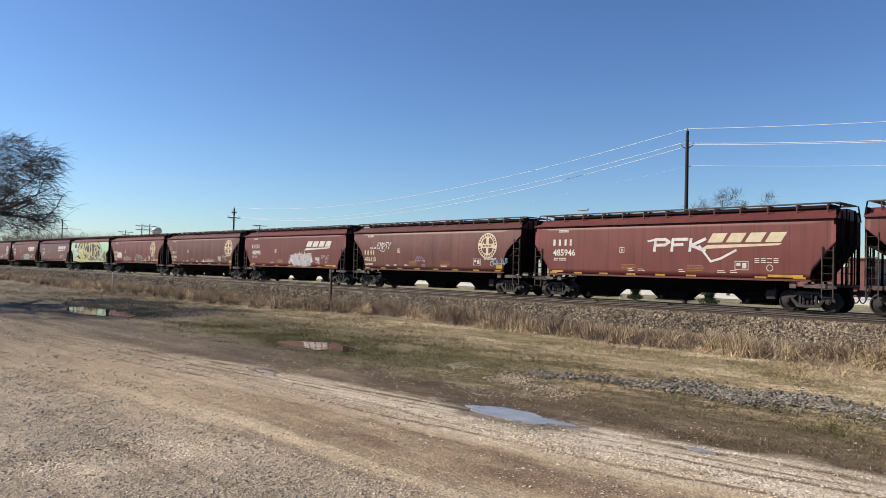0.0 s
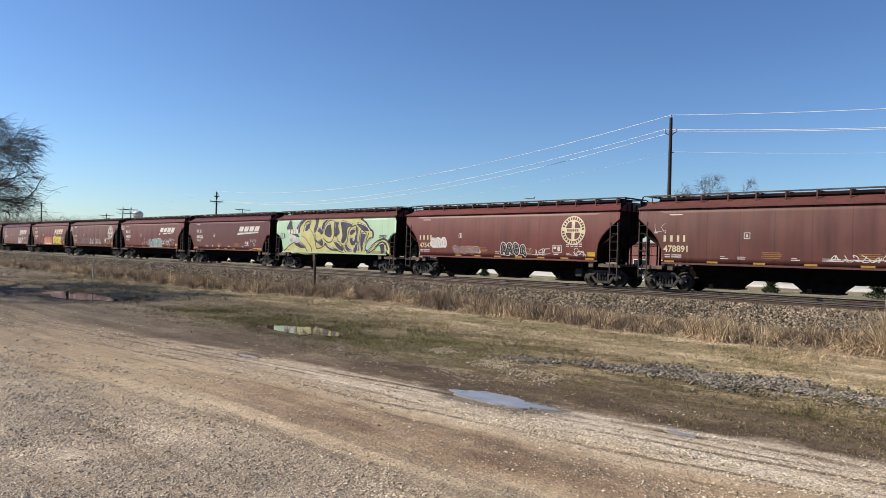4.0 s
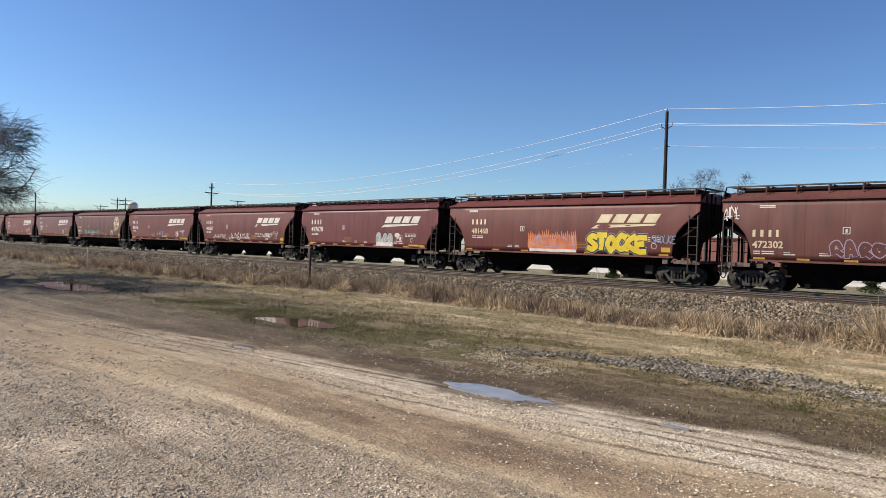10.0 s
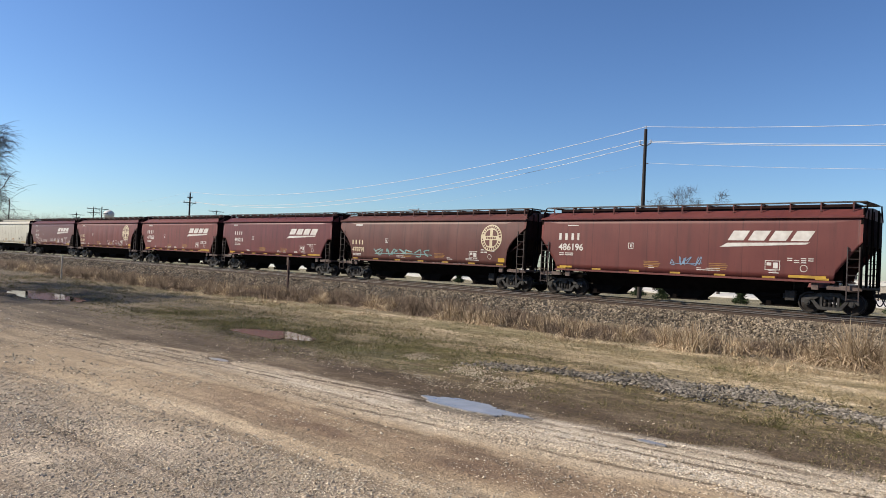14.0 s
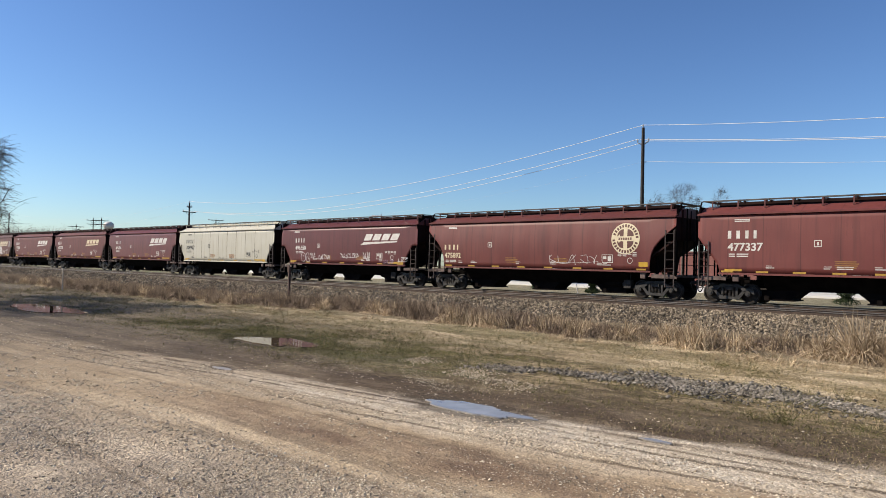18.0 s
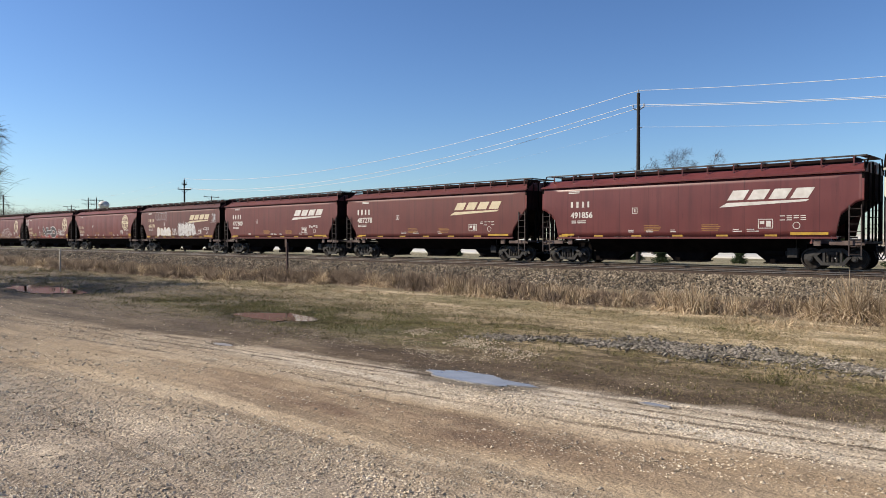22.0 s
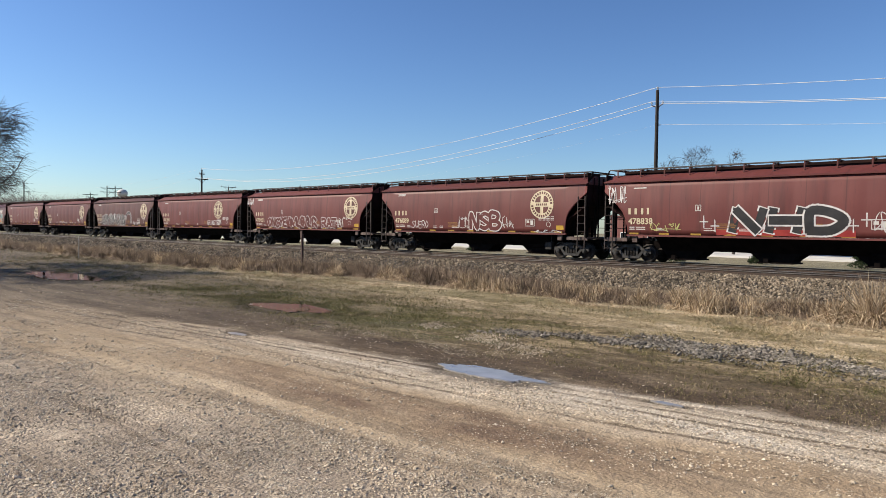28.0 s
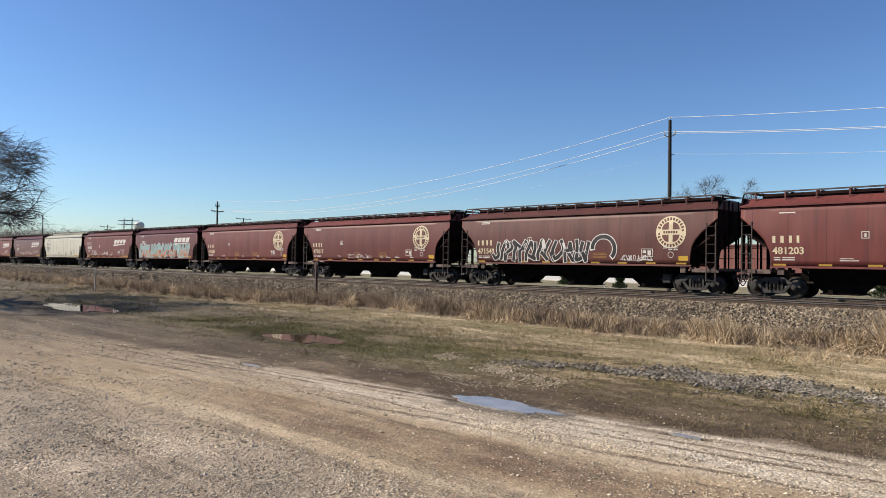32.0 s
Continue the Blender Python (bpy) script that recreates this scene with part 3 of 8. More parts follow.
def side_frame_mesh():
    bm = bmesh.new()
    prism(bm, [(-1.16, 0.44), (-1.14, 0.64), (-0.72, 0.70), (-0.44, 0.90), (0.44, 0.90), (0.72, 0.70), (1.14, 0.64), (1.16, 0.44), (0.98, 0.44), (0.92, 0.54),
               (0.66, 0.56), (0.40, 0.74), (-0.40, 0.74), (-0.66, 0.56), (-0.92, 0.54), (-0.98, 0.44)], -0.07, 0.07)
    prism(bm, [(-0.80, 0.60), (-0.62, 0.58), (-0.36, 0.30), (0.36, 0.30), (0.62, 0.58), (0.80, 0.60), (0.46, 0.17), (-0.46, 0.17)], -0.07, 0.07)
    for x in (-0.34, 0.34):
        box(bm, x - 0.05, x + 0.05, -0.06, 0.06, 0.28, 0.76)
    for x in (-0.889, 0.889):
        rod(bm, (x, -0.16, 0.457), (x, 0.12, 0.457), 0.125, 12)
        rod(bm, (x, -0.19, 0.457), (x, -0.15, 0.457), 0.07, 8)
    return bm


def wheelset_mesh():
    bm = bmesh.new()
    for s in (-1, 1):
        prof = [(0.09, 0.66), (0.20, 0.70), (0.36, 0.73), (0.40, 0.67), (0.457, 0.675), (0.462, 0.775), (0.49, 0.795), (0.49, 0.82), (0.40, 0.82), (0.36, 0.77), (0.16, 0.79), (0.09, 0.83)]
        prof = [(r, s * (1.53 - y)) for r, y in prof]
        n = 28
        ring = [[bm.verts.new((r * math.cos(2 * math.pi * i / n), y, r * math.sin(2 * math.pi * i / n))) for r, y in prof] for i in range(n)]
        for i in range(n):
            a, b = ring[i], ring[(i + 1) % n]
            for j in range(len(prof)):
                q = (j + 1) % len(prof)
                bm.faces.new((a[j], a[q], b[q], b[j]))
    rod(bm, (0, -1.0, 0), (0, 1.0, 0), 0.085, 10)
    bmesh.ops.recalc_face_normals(bm, faces=bm.faces)
    return bm


def spring_mesh():
    """One coil spring, turned as a ribbed column."""
    prof = [(0.05, 0.30)]
    for k in range(5):
        z = 0.335 + k * 0.058
        prof += [(0.05, z - 0.02), (0.078, z - 0.012), (0.078, z + 0.012), (0.05, z + 0.02)]
    prof.append((0.05, 0.62))
    v = [(r * math.cos(q * math.pi / 4), r * math.sin(q * math.pi / 4), z) for r, z in prof for q in range(8)]
    f = [(i * 8 + q, i * 8 + (q + 1) % 8, i * 8 + 8 + (q + 1) % 8, i * 8 + 8 + q) for i in range(len(prof) - 1) for q in range(8)]
    return raw("spring", v, f)


def bolster_mesh():
    bm = bmesh.new()
    box(bm, -0.22, 0.22, -1.12, 1.12, 0.60, 0.78, 0.02)
    box(bm, -0.25, 0.25, -0.4, 0.4, 0.50, 0.92, 0.02)
    return bm


def slope_mesh(length, s):
    """The sloping end of the load space, with the flat end above it."""
    bm = bmesh.new()
    h = length / 2 - 0.04
    prism(bm, [(s * h, EAVE + 0.42), (s * h, 3.05), (s * (h - 2.75), 1.36), (s * (h - 2.75), 1.30), (s * (h - 2.6), 1.30), (s * (h + 0.03), 2.98), (s * (h + 0.03), EAVE + 0.42)], -1.52, 1.52)
    for y in (-0.95, 0.0, 0.95):
        box(bm, s * (h + 0.02), s * (h + 0.09), y - 0.05, y + 0.05, 3.0, EAVE + 0.35)
    return bm


def end_frame_mesh(length, s):
    """Posts, platform and cross pieces at one end."""
    bm = bmesh.new()
    h = length / 2
    box(bm, s * (h - 2.6), s * (h + 0.12), -0.30, 0.30, 0.72, 1.10)
    for y in (-1.42, -0.62, 0.62, 1.42):
        box(bm, s * (h - 0.10), s * (h - 0.02), y - 0.045, y + 0.045, 1.2, 3.05)
    for y in (-1.0, 1.0):
        box(bm, s * (h - 1.35), s * (h - 1.22), y - 0.05, y + 0.05, 1.2, 2.2)
    for y in (-1.545, 1.545):
        box(bm, s * (h - 0.09), s * (h + 0.0), y - 0.045, y + 0.045, 1.2, EAVE - 0.03)
        rod(bm, (s * (h + 0.02), y, EAVE + 0.02), (s * (h + 0.05), y * 0.72, EAVE + 0.68), 0.035, 6)
    for y in (-0.55, 0.55):
        box(bm, s * (h + 0.05), s * (h + 0.11), y - 0.03, y + 0.03, 1.2, EAVE + 0.45)
    for z in (1.75, 2.25):
        rod(bm, (s * (h - 0.06), -1.42, z), (s * (h - 0.06), 1.42, z), 0.016, 5)
    return bm


def platform_mesh(length, s):
    """Dusty step at one end, with its edge beams and jacking pad."""
    bm = bmesh.new()
    h = length / 2
    box(bm, s * (h - 1.25), s * (h + 0.02), -1.46, 1.46, 1.12, 1.22, 0.01)
    for y in (-1.5, 1.5):
        box(bm, s * (h - 1.34), s * (h + 0.02), y - 0.03, y + 0.03, 1.06, 1.25)
        box(bm, s * (h - 1.95), s * (h - 1.66), y - 0.05, y + 0.05, 1.02, 1.36, 0.01)
    return bm


def coupler_mesh(s):
    bm = bmesh.new()
    box(bm, 0, s * 0.34, -0.09, 0.09, 0.80, 0.96, 0.01)
    box(bm, s * 0.30, s * 0.56, -0.15, 0.15, 0.74, 1.02, 0.03)
    return bm


def hose_mesh(s):
    bm = bmesh.new()
    pts = [Vector((s * (0.12 + 0.42 * t), -0.35, 0.92 - 1.5 * t * (1 - t) * 1.1 - 0.12 * t)) for t in [i / 8 for i in range(9)]]
    for a, b in zip(pts, pts[1:]):
        rod(bm, a, b, 0.026, 6)
    return bm


def brake_wheel_mesh():
    bm = bmesh.new()
    n = 16
    ring = [Vector((0, 0.28 * math.cos(2 * math.pi * i / n), 0.28 * math.sin(2 * math.pi * i / n))) for i in range(n)]
    for i in range(n):
        rod(bm, ring[i], ring[(i + 1) % n], 0.018, 5)
    for i in range(0, n, 4):
        rod(bm, (0, 0, 0), ring[i], 0.012, 4)
    return bm


def running_board_mesh(length):
    """A walkway grating with a raised outer edge."""
    h, z = length / 2, EAVE + 0.72
    prof = [(-0.18, z - 0.03), (0.15, z - 0.03), (0.15, z - 0.05), (0.18, z - 0.05), (0.18, z + 0.01), (0.15, z + 0.01), (0.15, z), (-0.18, z)]
    v = [(x, y, q) for x in (-h, h) for y, q in prof]
    f = [(i, (i + 1) % 8, (i + 1) % 8 + 8, i + 8) for i in range(8)] + [tuple(range(8))[::-1], tuple(range(8, 16))]
    return raw("running_board", v, f)


def end_board_mesh():
    bm = bmesh.new()
    z = EAVE + 0.72
    return box(bm, -0.18, 0.18, -0.78, 0.78, z - 0.03, z)


def bracket_mesh():
    bm = bmesh.new()
    prism(bm, [(-0.03, 0.0), (0.03, 0.0), (0.03, 0.38), (-0.03, 0.38)], -0.02, 0.02)
    prism(bm, [(-0.03, 0.34), (0.03, 0.34), (0.03, 0.39), (-0.03, 0.39)], -0.02, 0.32)
    return bm


def hatch_mesh(length):
    bm = bmesh.new()
    h = length / 2 - 0.6
    box(bm, -h, h, -0.62, 0.62, EAVE + 0.42, EAVE + 0.66, 0.03)
    n = 12
    for i in range(n + 1):
        x = -h + 2 * h * i / n
        box(bm, x - 0.03, x + 0.03, -0.66, 0.66, EAVE + 0.62, EAVE + 0.70)
    return bm


def sill_mesh(kind, length, s):
    bm = bmesh.new()
    h = length / 2 - CUTS[kind][-1][0] + 0.06
    box(bm, -h, h, s * 1.50, s * (HALF + 0.03), SILL - 0.075, SILL - 0.006)
    box(bm, -h, h, s * (HALF + 0.01), s * (HALF + 0.075), SILL - 0.095, SILL - 0.065)
    return bm


def reservoir_mesh():
    """Air reservoir with its hangers and pipe."""
    bm = bmesh.new()
    rod(bm, (-0.55, 0, 0), (0.55, 0, 0), 0.21, 14)
    rod(bm, (-0.62, 0, 0), (0.62, 0, 0), 0.12, 10)
    for x in (-0.35, 0.35):
        box(bm, x - 0.03, x + 0.03, -0.03, 0.03, 0.15, 0.6)
    rod(bm, (0.55, -0.05, -0.05), (1.3, -0.05, 0.12), 0.03, 6)
    return bm


def valve_mesh():
    bm = bmesh.new()
    box(bm, -0.22, 0.22, -0.16, 0.16, -0.22, 0.25, 0.03)
    box(bm, -0.32, -0.2, -0.1, 0.1, -0.12, 0.1, 0.02)
    rod(bm, (0.1, 0, 0.2), (0.1, 0, 0.62), 0.03, 6)
    return bm


MESHES = {}


def cached(key, make, *a, material=None):
    if key not in MESHES:
        me = make(*a)
        if isinstance(me, bmesh.types.BMesh):
            me = mesh_of(me, key[0])
        if material is not None:
            me.materials.append(material)
        MESHES[key] = me
    return MESHES[key]


WHEELSETS = []


def add_truck(car, x):
    t = part("truck", cached(("truck",), bolster_mesh, material=IRON), None, car)
    t.location = (x, 0, 0)
    for s in (-1, 1):
        f = part("side_frame", cached(("side_frame",), side_frame_mesh, material=FRAME), None, t)
        f.location = (0, s * 1.0, 0)
        f.rotation_euler = (0, 0, 0 if s < 0 else math.pi)
        for x in (-0.18, 0.0, 0.18):
            part("spring", cached(("spring",), spring_mesh, material=IRON), None, t).location = (x, s * 1.0, 0)
        w = part("wheelset", cached(("wheelset",), wheelset_mesh, material=WHEEL), None, t)
        w.matrix_parent_inverse = Matrix.Translation((s * 0.889, 0, 0.457))
        WHEELSETS.append(w)
    return t


# ---- lettering and paint laid on the side sheets
from mathutils.geometry import tessellate_polygon
SMALL = {"stencil_block", "load_stencil", "warning_stencil", "inspection_panel", "emblem_pattern", "emblem_crossbar", "reporting_mark", "car_number", "boxed_mark",
         "graffiti_inner_line", "graffiti_tag", "graffiti_shine", "graffiti_star", "graffiti_flame", "swoosh_emblem", "yellow_panel",
         "graffiti_outline", "graffiti_filling", "graffiti_hollow", "graffiti_letter", "graffiti_edge", "graffiti_body", "graffiti_highlight", "graffiti_spike"}


class Paint:
    """Flat patches laid on the near side of a car, following its bulge."""

    def __init__(self, kind, lift=0.008):
        self.kind, self.lift, self.verts, self.faces = kind, lift, [], []

    def point(self, x, z):
        self.verts.append((x, -(side_out(self.kind, x, z) + self.lift), z))
        return len(self.verts) - 1

    def quad(self, a, b, c, d, nx=1, nz=1):
        grid = []
        for j in range(nz + 1):
            for i in range(nx + 1):
                u, v = i / nx, j / nz
                p = [(a[k] * (1 - u) + b[k] * u) * (1 - v) + (d[k] * (1 - u) + c[k] * u) * v for k in (0, 1)]
                grid.append(self.point(*p))
        for j in range(nz):
            for i in range(nx):
                q = j * (nx + 1) + i
                self.faces.append((grid[q], grid[q + 1], grid[q + nx + 2], grid[q + nx + 1]))

    def bar(self, x0, x1, z0, z1, slant=0.0):
        k = slant * (z1 - z0)
        self.quad((x0, z0), (x1, z0), (x1 + k, z1), (x0 + k, z1), max(1, math.ceil((x1 - x0) / 0.12)) if self.kind == "round" else max(1, int((x1 - x0) / 0.4)), max(1, int((z1 - z0) / 0.2)))

    def fan(self, cx, cz, rx, rz, a0=0.0, a1=2 * math.pi, inner=0.0, n=28, wob=None):
        rings = [inner + (1 - inner) * k / 3 for k in range(4)]
        grid = []
        for i in range(n + 1):
            a = a0 + (a1 - a0) * i / n
            w = wob(a) if wob else 1.0
            grid.append([self.point(cx + rx * r * w * math.cos(a), cz + rz * r * w * math.sin(a)) for r in rings])
        for i in range(n):
            for j in range(3):
                self.faces.append((grid[i][j], grid[i][j + 1], grid[i + 1][j + 1], grid[i + 1][j]))

    def poly(self, pts):
        """A filled outline of any shape, cut fine enough to follow the bulge."""
        flat = [Vector((x, z, 0)) for x, z in pts]
        todo = [tuple(pts[i] for i in tri) for tri in tessellate_polygon([flat])]
        while todo:
            a, b, c = todo.pop()
            d = [math.dist(a, b), math.dist(b, c), math.dist(c, a)]
            if max(d) > 0.7:
                a, b, c = ((a, b, c), (b, c, a), (c, a, b))[d.index(max(d))]
                m = ((a[0] + b[0]) / 2, (a[1] + b[1]) / 2)
                todo += [(a, m, c), (m, b, c)]
            else:
                if (b[0] - a[0]) * (c[1] - a[1]) - (b[1] - a[1]) * (c[0] - a[0]) < 0:
                    b, c = c, b
                self.faces.append(tuple(self.point(*q) for q in (a, b, c)))

    def line(self, pts, w):
        """A stroke of paint of width w along the points."""
        for (x0, z0), (x1, z1) in zip(pts, pts[1:]):
            d = math.hypot(x1 - x0, z1 - z0) or 1.0
            ox, oz = -(z1 - z0) / d * w / 2, (x1 - x0) / d * w / 2
            ex, ez = (x1 - x0) / d * w * 0.3, (z1 - z0) / d * w * 0.3
            self.quad((x0 - ox - ex, z0 - oz - ez), (x1 - ox + ex, z1 - oz + ez), (x1 + ox + ex, z1 + oz + ez), (x0 + ox - ex, z0 + oz - ez),
                      max(1, int(d / 0.5)))

    def curve(self, pts, w, smooth=6):
        self.line(spline(pts, smooth), w)

    def text(self, words, x, z, height, squeeze=1.0):
        cu = bpy.data.curves.new("text", "FONT")
        cu.body, cu.size, cu.resolution_u, cu.offset = words, height * 1.38, 3, height * 0.035
        ob = bpy.data.objects.new("text", cu)
        me = bpy.data.meshes.new_from_object(ob)
        base = len(self.verts)
        for v in me.vertices:
            self.point(x + v.co.x * squeeze, z + v.co.y)
        self.faces += [tuple(base + i for i in p.vertices) for p in me.polygons]
        bpy.data.objects.remove(ob)
        bpy.data.curves.remove(cu)
        bpy.data.meshes.remove(me)

    def put(self, name, material, car, label=""):
        if self.faces:
            ob = part(name, raw(name, self.verts, self.faces, True), material, car, label)
            return tagged(ob, kind="stuff") if name in SMALL else ob


def spline(pts, k=6):
    if len(pts) < 3:
        return pts
    p = [pts[0]] + list(pts) + [pts[-1]]
    out = []
    for i in range(1, len(p) - 2):
        for j in range(k):
            t = j / k
            out.append(tuple(0.5 * (2 * p[i][c] + (p[i + 1][c] - p[i - 1][c]) * t + (2 * p[i - 1][c] - 5 * p[i][c] + 4 * p[i + 1][c] - p[i + 2][c]) * t * t
                                    + (3 * p[i][c] - p[i - 1][c] - 3 * p[i + 1][c] + p[i + 2][c]) * t ** 3) for c in (0, 1)))
    out.append(pts[-1])
    return out


def swoosh_logo(car, kind, x, z, material):
    p = Paint(kind)
    h, k = 0.45, 0.62
    for i in range(4):
        u = x + 0.36 + i * 0.93
        p.bar(u, u + 0.74, z, z + h, k)
    p.quad((x, z - 0.32), (x + 0.36, z - 0.12), (x + 3.95, z - 0.06), (x + 3.80, z - 0.15), 40, 1)
    p.put("swoosh_emblem", material, car, "cream slanted blocks over a tapering stripe")


def round_logo(car, kind, cx, material, dark):
    cz = 3.06
    p = Paint(kind)
    p.fan(cx, cz, 0.82, 0.82)
    p.put("round_emblem", material, car, "cream round emblem with a cross")
    q = Paint(kind, 0.011)
    for i in range(4):
        a = math.pi / 2 * i
        q.fan(cx + 0.11 * (1 if i in (0, 3) else -1), cz + 0.13 * (1 if i < 2 else -1), 0.37, 0.37, a, a + math.pi / 2, n=8)
    for i in range(26):
        a = 2 * math.pi * (i + 0.5) / 26
        if i in (12, 25):
            continue
        r0, r1, w = 0.60, 0.75, 0.05
        c, s = math.cos(a), math.sin(a)
        q.quad((cx + r0 * c + w * s, cz + r0 * s - w * c), (cx + r1 * c + w * s, cz + r1 * s - w * c), (cx + r1 * c - w * s, cz + r1 * s + w * c), (cx + r0 * c - w * s, cz + r0 * s + w * c))
    q.put("emblem_pattern", dark, car, "dark quarter shapes and bars on the emblem")
    c_ = Paint(kind, 0.016)
    for k in range(6):
        c_.bar(cx - 0.40 + k * 0.135, cx - 0.31 + k * 0.135, cz - 0.06, cz + 0.06)
    c_.put("emblem_crossbar", dark, car, "dark bars across the emblem")


def stencils(car, kind, length, number, mark, small, rng, low):
    """Reporting mark, number, data rows, warning rows and reflective tape."""
    h = length / 2
    x, zm, zn = (-h + 1.48, 2.47, 1.97) if low else (-h + 1.85 + rng.uniform(-0.1, 0.2), 3.02, 2.46)
    p = Paint(kind)
    u = x
    big = 1.26 if kind == "slant" else 1.09
    if kind == "slant":
        x -= 0.55
        u -= 0.55
    for w in (0.26, 0.27, 0.24, 0.22):
        w *= big
        p.bar(u, u + w * 0.48, zm, zm + 0.29 * big)
        u += w + 0.07
    p.put("reporting_mark", mark, car, "pale reporting-mark blocks")
    q = Paint(kind)
    q.text(number, x, zn, 0.29 * big, 1.05)
    q.put("car_number", mark, car, "pale stencilled car number")
    s = Paint(kind)
    for z in (zn - 0.19, zn - 0.29):
        s.bar(x + 0.05, x + 0.34, z, z + 0.05)
        s.bar(x + 0.42, x + 0.95, z, z + 0.05)
    s.bar(-h + 1.75, -h + 2.45, 3.80, 3.85)
    if rng.random() < 0.6:
        s.bar(-h + 1.75, -h + 2.45, 3.88, 3.92)
    s.put("load_stencil", small, car, "rows of small pale stencils")
    e = Paint(kind)
    fx = -2.75 if not low else -3.2
    fx += rng.uniform(-0.4, 0.3)
    for a, b, c, d in ((fx, fx + .30, 2.62, 2.65), (fx, fx + .30, 2.89, 2.92), (fx, fx + .03, 2.65, 2.89), (fx + .27, fx + .30, 2.65, 2.89), (fx + .11, fx + .19, 2.69, 2.84)):
        e.bar(a, b, c, d)
    e.put("boxed_mark", small, car, "small boxed mark")
    g = Paint(kind)
    bx_ = h - rng.uniform(3.9, 4.5)
    for a, b, c, d in ((bx_, bx_ + .66, 1.80, 1.83), (bx_, bx_ + .66, 2.20, 2.23), (bx_, bx_ + .03, 1.83, 2.2), (bx_ + .63, bx_ + .66, 1.83, 2.2), (bx_ + .36, bx_ + .56, 1.88, 2.14), (bx_ + .08, bx_ + .28, 2.0, 2.14)):
        g.bar(a, b, c, d)
    g.fan(bx_ + 1.65, 1.92, 0.16, 0.16, inner=0.82, n=14)
    g.put("inspection_panel", small, car, "boxed inspection stencil")
    r_ = Paint(kind)
    for k in range(4):
        for z in (2.33, 2.24, 2.15):
            if rng.random() < 0.8:
                r_.bar(bx_ + 0.95 + k * 0.29, bx_ + 1.17 + k * 0.29, z, z + 0.04)
    for k in range(6):
        a = -h + 2.4 + rng.random() * (length - 5.8)
        r_.bar(a, a + rng.uniform(0.25, 0.5), 1.66, 1.70)
        r_.bar(a, a + rng.uniform(0.2, 0.4), 1.75, 1.78)
    r_.put("stencil_block", small, car, "rows of tiny pale stencils")
    y = Paint(kind, 0.008)
    for f in (-0.12, 0.09):
        f += rng.uniform(-0.02, 0.02)
        for r in range(4):
            y.bar(f * length - 0.03 * (r % 2), f * length + 0.80 + 0.05 * (r % 3), 1.72 + r * 0.085, 1.76 + r * 0.085)
    y.put("warning_stencil", FADED, car, "faded orange warning stencil rows")
    edge = h - CUTS[kind][-1][0]
    tape = Paint(kind, 0.007)
    tape.bar(-0.27, 0.27, 1.440, 1.525)
    me = raw("reflector", tape.verts, tape.faces)
    me.materials.append(YELLOW)
    n = rng.choice((7, 8, 9))
    for i in range(n):
        if rng.random() < 0.9:
            part("reflector", me, None, car).location = (-edge + 0.35 + (2 * edge - 0.8) * i / (n - 1), 0, 0)
    t = Paint(kind, 0.008)
    if kind == "round":
        t.bar(h - 2.0, h - 1.50, 1.62, 1.86)
    else:
        t.bar(h - 2.9, h - 1.35, 1.50, 1.62)
        t.bar(-h + 1.30, -h + 2.1, 1.50, 1.60)
    t.put("yellow_panel", YELLOW, car, "yellow reflective panel")


